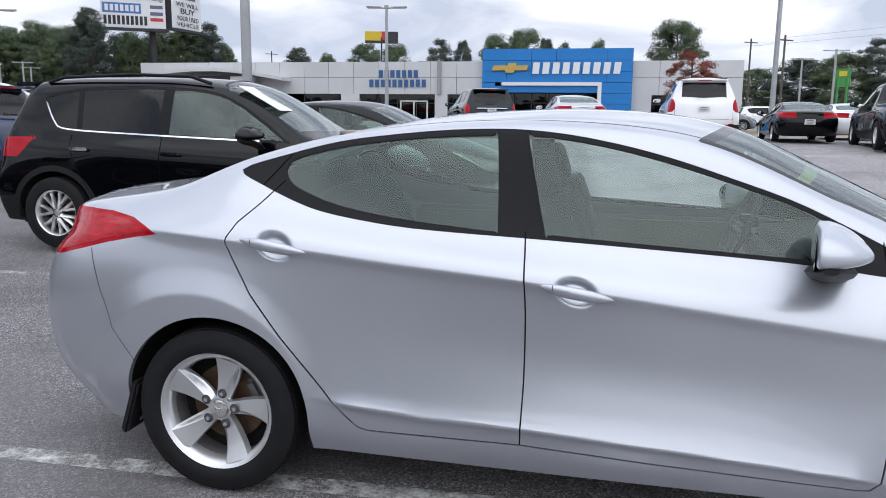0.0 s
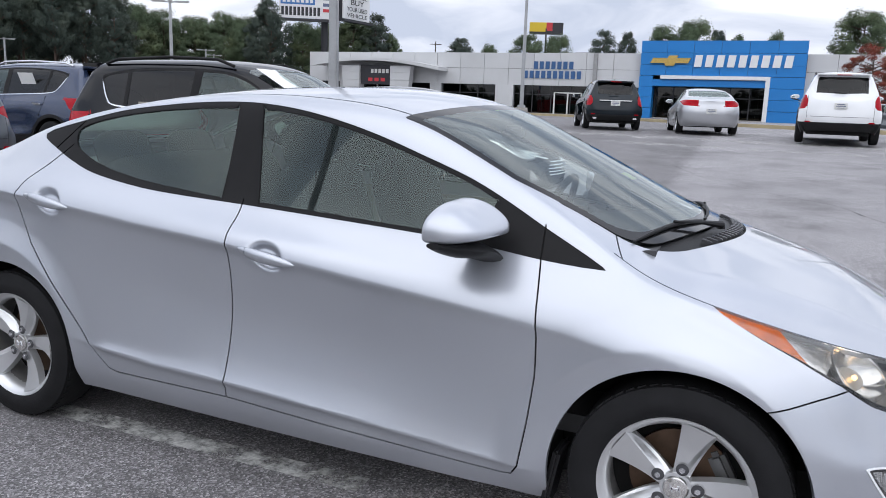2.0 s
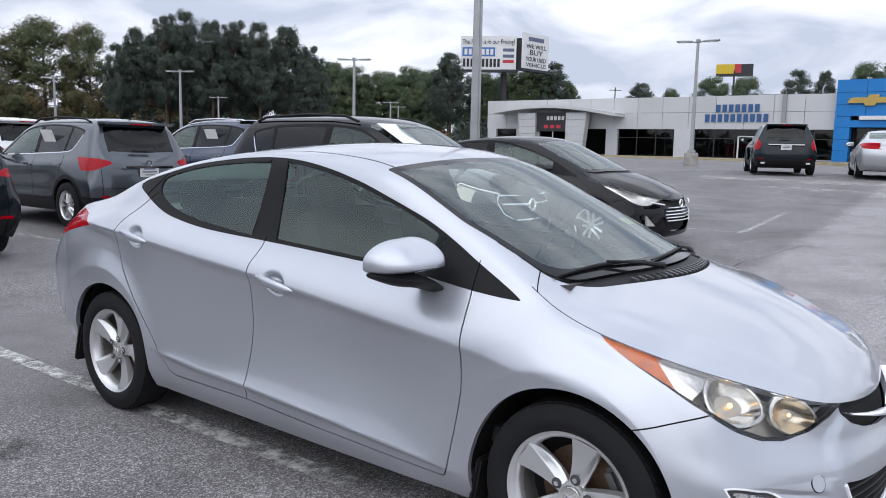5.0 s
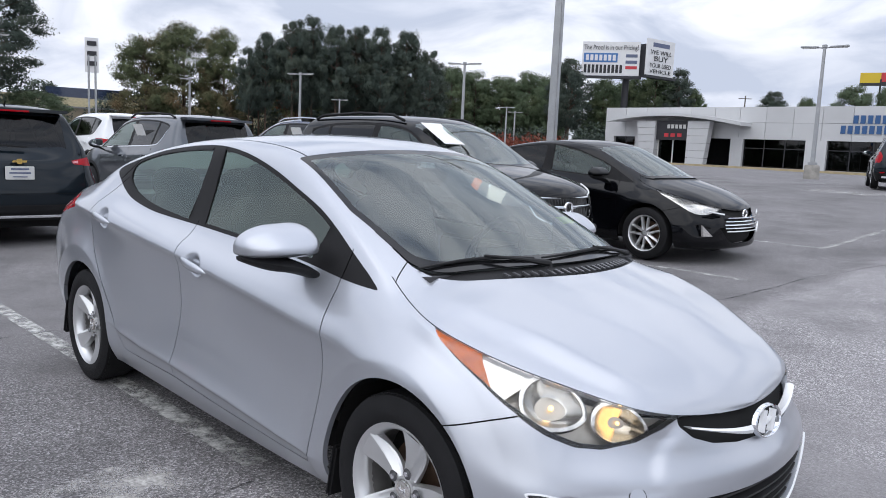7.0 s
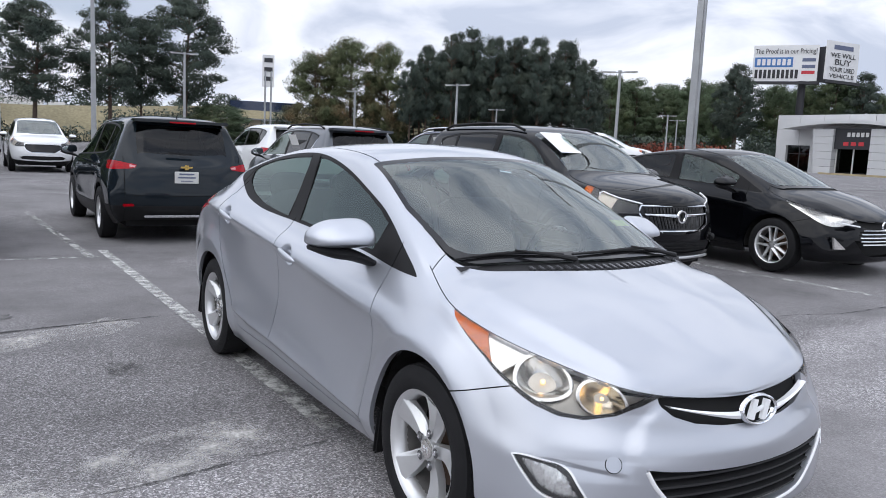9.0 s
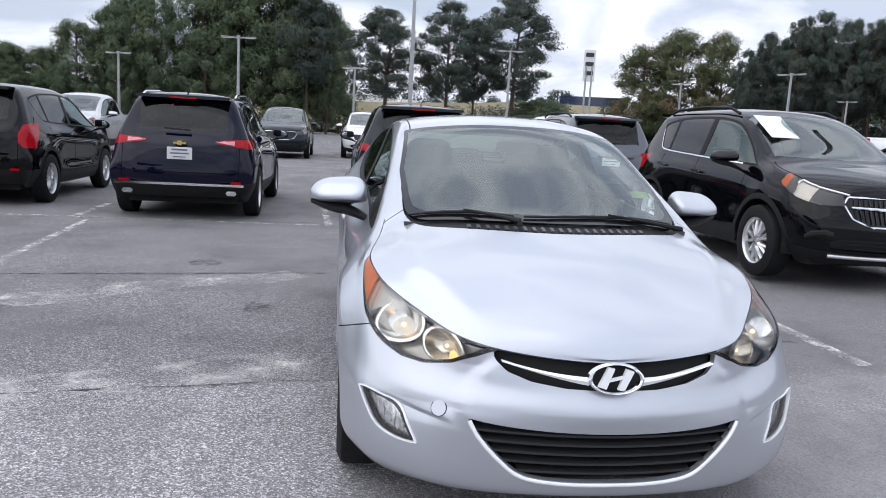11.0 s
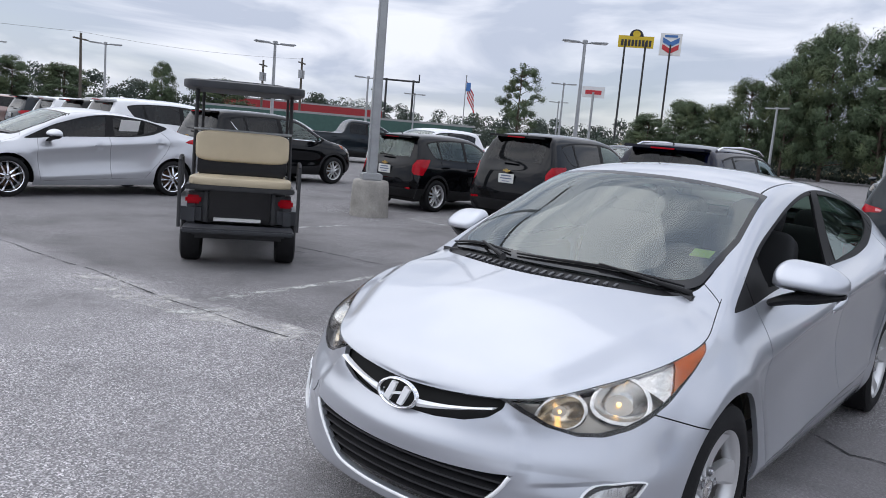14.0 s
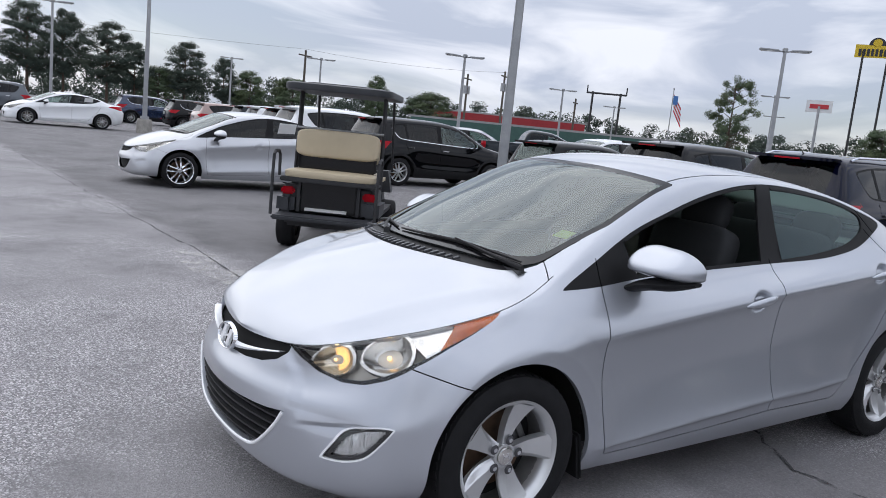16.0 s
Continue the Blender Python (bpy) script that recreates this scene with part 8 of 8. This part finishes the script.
def showroom():
    root = thing("showroom", pose(0, 80, .72), "long white-clad car showroom with a blue entrance arch", "building")
    T = 6.55

    def slab(name, material, x0, x1, y0, y1, z0, z1, label="", bevel=0.0, par=None):
        bm = bmesh.new()
        box(bm, (x0 + x1) / 2, (y0 + y1) / 2, (z0 + z1) / 2, x1 - x0, y1 - y0, z1 - z0, bevel)
        return part(name, bm, M[material], par or root, label)

    slab("back_wall", "acm", -54, 13, 18, 18.4, 0, T - .3)
    slab("end_wall", "acm", -54, -53.7, .5, 18, 0, T - .3)
    slab("end_wall", "acm", 12.7, 13, .5, 18, 0, T - .3)
    slab("roof", "roofgrey", -54, 13, .4, 18.4, T - .5, T - .3)
    slab("floor_slab", "paving", -54, 13, .4, 18, 0, .12)
    slab("fascia_core", "signdark", -54, -13.2, .25, .5, 3.1, T - .05)
    slab("fascia_core", "signdark", 2.1, 13, .25, .5, 3.1, T - .05)
    for x0, x1 in ((-54, -13.3), (2.2, 13)):
        n = max(1, round((x1 - x0) / 2.95))
        s = (x1 - x0) / n
        for i in range(n):
            for z0, z1 in ((3.1, 4.85), (4.88, T)):
                slab("wall_panel", "acm", x0 + i * s + .02, x0 + (i + 1) * s - .02, 0, .25, z0, z1)
    slab("downpipe", "roofgrey", -18.3, -17.9, -.3, 0, 3.1, T)
    # columns and shop windows
    cols = [(-53.9, -52.6), (-49.6, -48.6), (-37.4, -36.0), (-29.3, -27.2), (-18.6, -17.2), (2.2, 4.2), (9.5, 13)]
    for a, b in cols:
        slab("column", "acm", a, b, -.02, .5, 0, 3.1)
    for a, b in ((-52.6, -49.6), (-36.0, -29.3), (-27.2, -18.6), (-17.2, -13.3), (4.2, 9.5)):
        n = max(2, round((b - a) / 2.1))
        s = (b - a) / n
        for i in range(n):
            for z0, z1 in ((.12, 2.1), (2.18, 3.1)):
                slab("shop_pane", "shopglass", a + i * s + .05, a + (i + 1) * s - .05, .42, .45, z0, z1)
            slab("mullion", "signdark", a + i * s - .05, a + i * s + .05, .36, .5, .1, 3.1)
        slab("transom", "signdark", a, b, .36, .5, 2.1, 2.18)
    slab("door_frame", "plate", -22.6, -22.45, .3, .4, .1, 2.35)
    slab("door_frame", "plate", -21.1, -20.95, .3, .4, .1, 2.35)
    slab("door_frame", "plate", -19.6, -19.45, .3, .4, .1, 2.35)
    slab("door_head", "plate", -22.6, -19.45, .3, .4, 2.3, 2.42)
    # added dark sheet: the dimness of the unlit interior is put into its colour
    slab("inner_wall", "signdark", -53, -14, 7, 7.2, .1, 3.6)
    # name over the windows, as plain bars
    I = Matrix.Identity(4)
    letter_bars(root, "letterblue", I, -25.0, -20.4, 4.85, 5.65, 7)
    letter_bars(root, "letterblue", I, -26.1, -19.5, 3.85, 4.65, 10)
    # curved entrance canopy
    bm = bmesh.new()
    rows = []
    for t in np.linspace(0, 1, 25):
        x = -51.5 + 16.3 * t
        z = 4.55 + 1.0 * math.sin(math.pi * (t * .86 + .10)) - .25 * t
        rows.append([bm.verts.new((x, y, z + dz)) for y, dz in ((-2.6, 0), (-2.6, .34 + .06 * t), (.1, .34 + .06 * t), (.1, 0))])
    for p, q in zip(rows, rows[1:]):
        for i in range(4):
            bm.faces.new((p[i], p[(i + 1) % 4], q[(i + 1) % 4], q[i]))
    bm.faces.new(rows[0]), bm.faces.new(rows[-1][::-1])
    part("curved_canopy", bm, M["acm"], root, "thin curved white entrance canopy")
    for x0, x1, lean in ((-47.9, -45.7, .5), (-41.6, -39.2, -.5)):
        for k in range(6):
            bm = bmesh.new()
            z0, z1 = k * .82, (k + 1) * .82 - .03
            g = box(bm, (x0 + x1) / 2, -1.6, (z0 + z1) / 2, x1 - x0, .9, z1 - z0)
            for v in g:
                edge = (v.co.x < (x0 + x1) / 2) == (lean > 0)
                if edge:
                    v.co.x += lean * (-.5 + v.co.z / 4.9) * -1
            part("entrance_panel", bm, M["acm"], root)
    slab("entrance_sign", "signdark", -45.7, -41.6, -1.7, -1.3, 2.75, 4.95, "dark entrance sign with plain bars")
    letter_bars(root, "plate", Matrix.Translation((0, -1.7, 0)), -44.4, -41.9, 4.05, 4.5, 5, .04)
    letter_bars(root, "signred", Matrix.Translation((0, -1.7, 0)), -44.8, -42.3, 3.1, 3.5, 3, .04)
    slab("entrance_glass", "shopglass", -45.7, -41.6, -1.2, -1.15, .1, 2.75)
    for x in (-45.6, -43.7, -41.7):
        slab("mullion", "plate", x - .06, x + .06, -1.3, -1.1, .1, 2.75)
    # blue arch
    n, x0, x1, top = 6, -13.3, 2.2, 7.75
    s = (x1 - x0) / n
    slab("arch_core", "signdark", x0 + .1, x1 - .1, -.6, .4, 4.4, top - .05)
    for i in range(n):
        for z0, z1 in ((4.35, 5.4), (5.43, 6.55), (6.58, top)):
            slab("arch_panel", "bluepanel", x0 + i * s + .015, x0 + (i + 1) * s - .015, -.85, -.6, z0, z1)
    for k in range(4):
        slab("arch_panel", "bluepanel", x0, -11.95, -.85, .4, k * 1.085, (k + 1) * 1.085 - .03)
        slab("arch_panel", "bluepanel", -.85, x1, -.85, .4, k * 1.085, (k + 1) * 1.085 - .03)
    slab("arch_frame", "signwhite", -11.2, -.85, -1.05, -.85, 4.0, 4.35, "white frame round the entrance")
    slab("arch_frame", "signwhite", -1.25, -.85, -1.05, -.6, 0, 4.0)
    slab("arch_soffit", "bluepanel", -11.95, -.85, -.8, 1.5, 3.3, 3.95)
    slab("entrance_glass", "shopglass", -11.95, -.85, 1.2, 1.25, .1, 3.3)
    for x in np.arange(-11.9, -.8, 1.85):
        slab("mullion", "signdark", x - .06, x + .06, 1.1, 1.3, .1, 3.3)
    slab("transom", "signdark", -11.95, -.85, 1.1, 1.3, 2.2, 2.3)
    bm = bmesh.new()
    extrude_outline(bm, [(-12.3, 5.55), (-10.9, 5.55), (-10.8, 5.3), (-9.95, 5.3), (-9.85, 5.55), (-8.6, 5.55), (-8.35, 6.05), (-9.7, 6.05), (-9.6, 6.3), (-10.5, 6.3), (-10.6, 6.05), (-12.05, 6.05)], .2, lambda u, v, w: (u, -.85 - w, v))
    part("gold_shape", bm, M["gold"], root, "plain gold cross-like emblem")
    letter_bars(root, "signwhite", Matrix.Translation((0, -.85, 0)), -8.2, 1.1, 5.2, 6.35, 9, .15, .12)
    slab("roof_unit", "roofgrey", -22, -19.8, 6, 8, T - .3, T + .5)


showroom()
for a, b in (((-42, 70), (-14, 59)), ((-14, 59), (-3, 43)), ((-3, 43), (7, 34)), ((7, 34), (24, 32))):
    root = None
    m, w = facing(*a, *b, .72)
    bm = bmesh.new()
    g = box(bm, w / 2, .1, .09, w, .2, .24, .02)
    bmesh.ops.transform(bm, matrix=m, verts=g)
    tagged(part("kerb", bm, M["kerb"]), "stained yellowish concrete kerb along the lot", "kerb", kind="structure")

# far low buildings
M["redwall"] = mat("red_wall", (0.32, 0.03, 0.035), .7, var=.08)
M["greenroof"] = mat("green_metal", (0.045, 0.10, 0.085), .6, var=.1)
M["tan"] = mat("tan_wall", (0.32, 0.27, 0.2), .85, var=.1)
for name, label, a, b, z0, z1, dep, c, c2 in (("red_store", "low red-fronted store with a white corner", (-74, -79), (-57, -89.5), 0, 4.0, 8, "redwall", "signwhite"), ("long_store", "long low building with a dark green metal front", (-62, -52), (-42, -69), 0, 2.5, 6, "greenroof", "tan"),
                                              ("far_house", "pale low building among the trees", (-100, 28), (-99, 36), 0, 4.2, 8, "tan", "roofgrey")):
    m, w = facing(*a, *b)
    root = thing(name, Matrix.Identity(4), label, "building")
    panel(root, "front", c, m, 0, z0, w, z1, -dep, 0)
    panel(root, "base_wall", c2, m, .2, z0, w - .2, z0 + .7, 0, .08)
    panel(root, "roof", "roofgrey", m, -.3, z1, w + .3, z1 + .2, -dep, .3)


# ---- golf cart ----
M["tanvinyl"] = mat("tan_vinyl", (0.50, 0.42, 0.29), .5, var=.06, var_scale=6, bump=.1, bump_scale=300)
M["cartbody"] = mat("cart_plastic", (0.035, 0.037, 0.042), .45, var=.2, var_scale=5)


def golf_cart():
    root = thing("golf_cart", at(-.76, -5.03, 234), "dark grey golf cart with tan seats and a black canopy", "golf cart")

    def p(name, mk, material, label="", smooth=False, par=None):
        bm = bmesh.new()
        mk(bm)
        return part(name, bm, M[material], par or root, label, smooth)

    for x in (0, 1.65):
        for sgn in (-1, 1):
            wheel(root, x, sgn * .47, .235, .12, .2, 5, M["darksteel"], side=sgn)
    p("chassis", lambda bm: box(bm, .85, 0, .34, 2.4, .9, .14, .03), "darksteel")
    p("rear_body", lambda bm: box(bm, .12, 0, .57, .62, 1.08, .40, .06, taper=.93), "cartbody")
    p("rear_recess", lambda bm: box(bm, -.20, 0, .60, .04, .60, .34, .01), "gloss", "black recessed rear panel")
    for sgn in (-1, 1):
        p("bracket", lambda bm: box(bm, -.225, sgn * .33, .60, .03, .035, .36), "darksteel")
        p("fender", lambda bm: box(bm, .02, sgn * .47, .50, .62, .20, .26, .06), "cartbody")
        p("tail_light", lambda bm: box(bm, -.235, sgn * .45, .645, .05, .15, .085, .02), "redlamp")
    p("footplate", lambda bm: box(bm, -.42, 0, .385, .42, 1.06, .05, .015), "cartbody")
    p("plate_tray", lambda bm: box(bm, -.24, .02, .455, .05, .46, .03), "plate", "pale strip with an unreadable label")
    p("seat_frame", lambda bm: box(bm, -.10, 0, .775, .46, 1.06, .05, .01), "darksteel")
    p("rear_seat", lambda bm: cushion(bm, -.10, 0, .835, .48, 1.08, .11, 0, .34), "tanvinyl", "tan vinyl rear seat cushion", True)
    p("seat_gap", lambda bm: box(bm, .16, 0, .98, .06, .9, .22, .02), "gloss")
    p("rear_backrest", lambda bm: cushion(bm, .16, 0, 1.17, .15, 1.02, .34, .08, .34), "tanvinyl", "tan vinyl backrest", True)
    p("front_backrest", lambda bm: cushion(bm, .33, 0, 1.13, .14, 1.0, .38, -.08, .34), "tanvinyl", "", True)
    p("backrest_rail", lambda bm: tube(bm, (.24, -.5, 1.335), (.24, .5, 1.335), .014, .014, 8), "galv")
    p("front_seat", lambda bm: box(bm, .60, 0, .80, .5, 1.0, .12, .04), "tanvinyl", "", True)
    p("cowl", lambda bm: box(bm, 1.85, 0, .70, .5, 1.02, .52, .12, taper=.8), "cartbody")
    p("floor", lambda bm: box(bm, 1.2, 0, .40, .9, 1.05, .05), "darksteel")
    wheel_ = p("steering_wheel", lambda bm: tube(bm, (1.35, .26, 1.0), (1.33, .26, 1.02), .17, .17, 20), "gloss")
    for x in (.36, .26, 1.55):
        for sgn in (-1, 1):
            p("strut", lambda bm: tube(bm, (x, sgn * .50, .7 if x < 1 else .85), (x + (.0 if x < 1 else -.25), sgn * .48, 1.74), .017, .017, 8), "darksteel")

    def roof(bm):
        g = cushion(bm, .62, 0, 1.775, 1.86, 1.30, .12, 0, .26)
        for v in g:
            if v.co.z < 1.75:
                v.co.z = 1.75 + (v.co.z - 1.75) * .3
    canopy = p("canopy", roof, "cartbody", "dark moulded canopy", True)
    p("canopy_rib", lambda bm: cushion(bm, .62, 0, 1.822, 1.5, .86, .05, 0, .3), "cartbody", "", False, canopy)
    for sgn in (-1, 1):
        def bar(bm):
            pts = [(-.52, .40), (-.52, .80), (-.50, 1.03), (-.44, 1.07), (-.30, 1.07), (-.24, 1.03), (-.22, .80)]
            for (x0, z0), (x1, z1) in zip(pts, pts[1:]):
                tube(bm, (x0, sgn * .56, z0), (x1, sgn * .56, z1), .017, .017, 8)
        p("grab_bar", bar, "darksteel", "black tubular grab bar", True)


golf_cart()
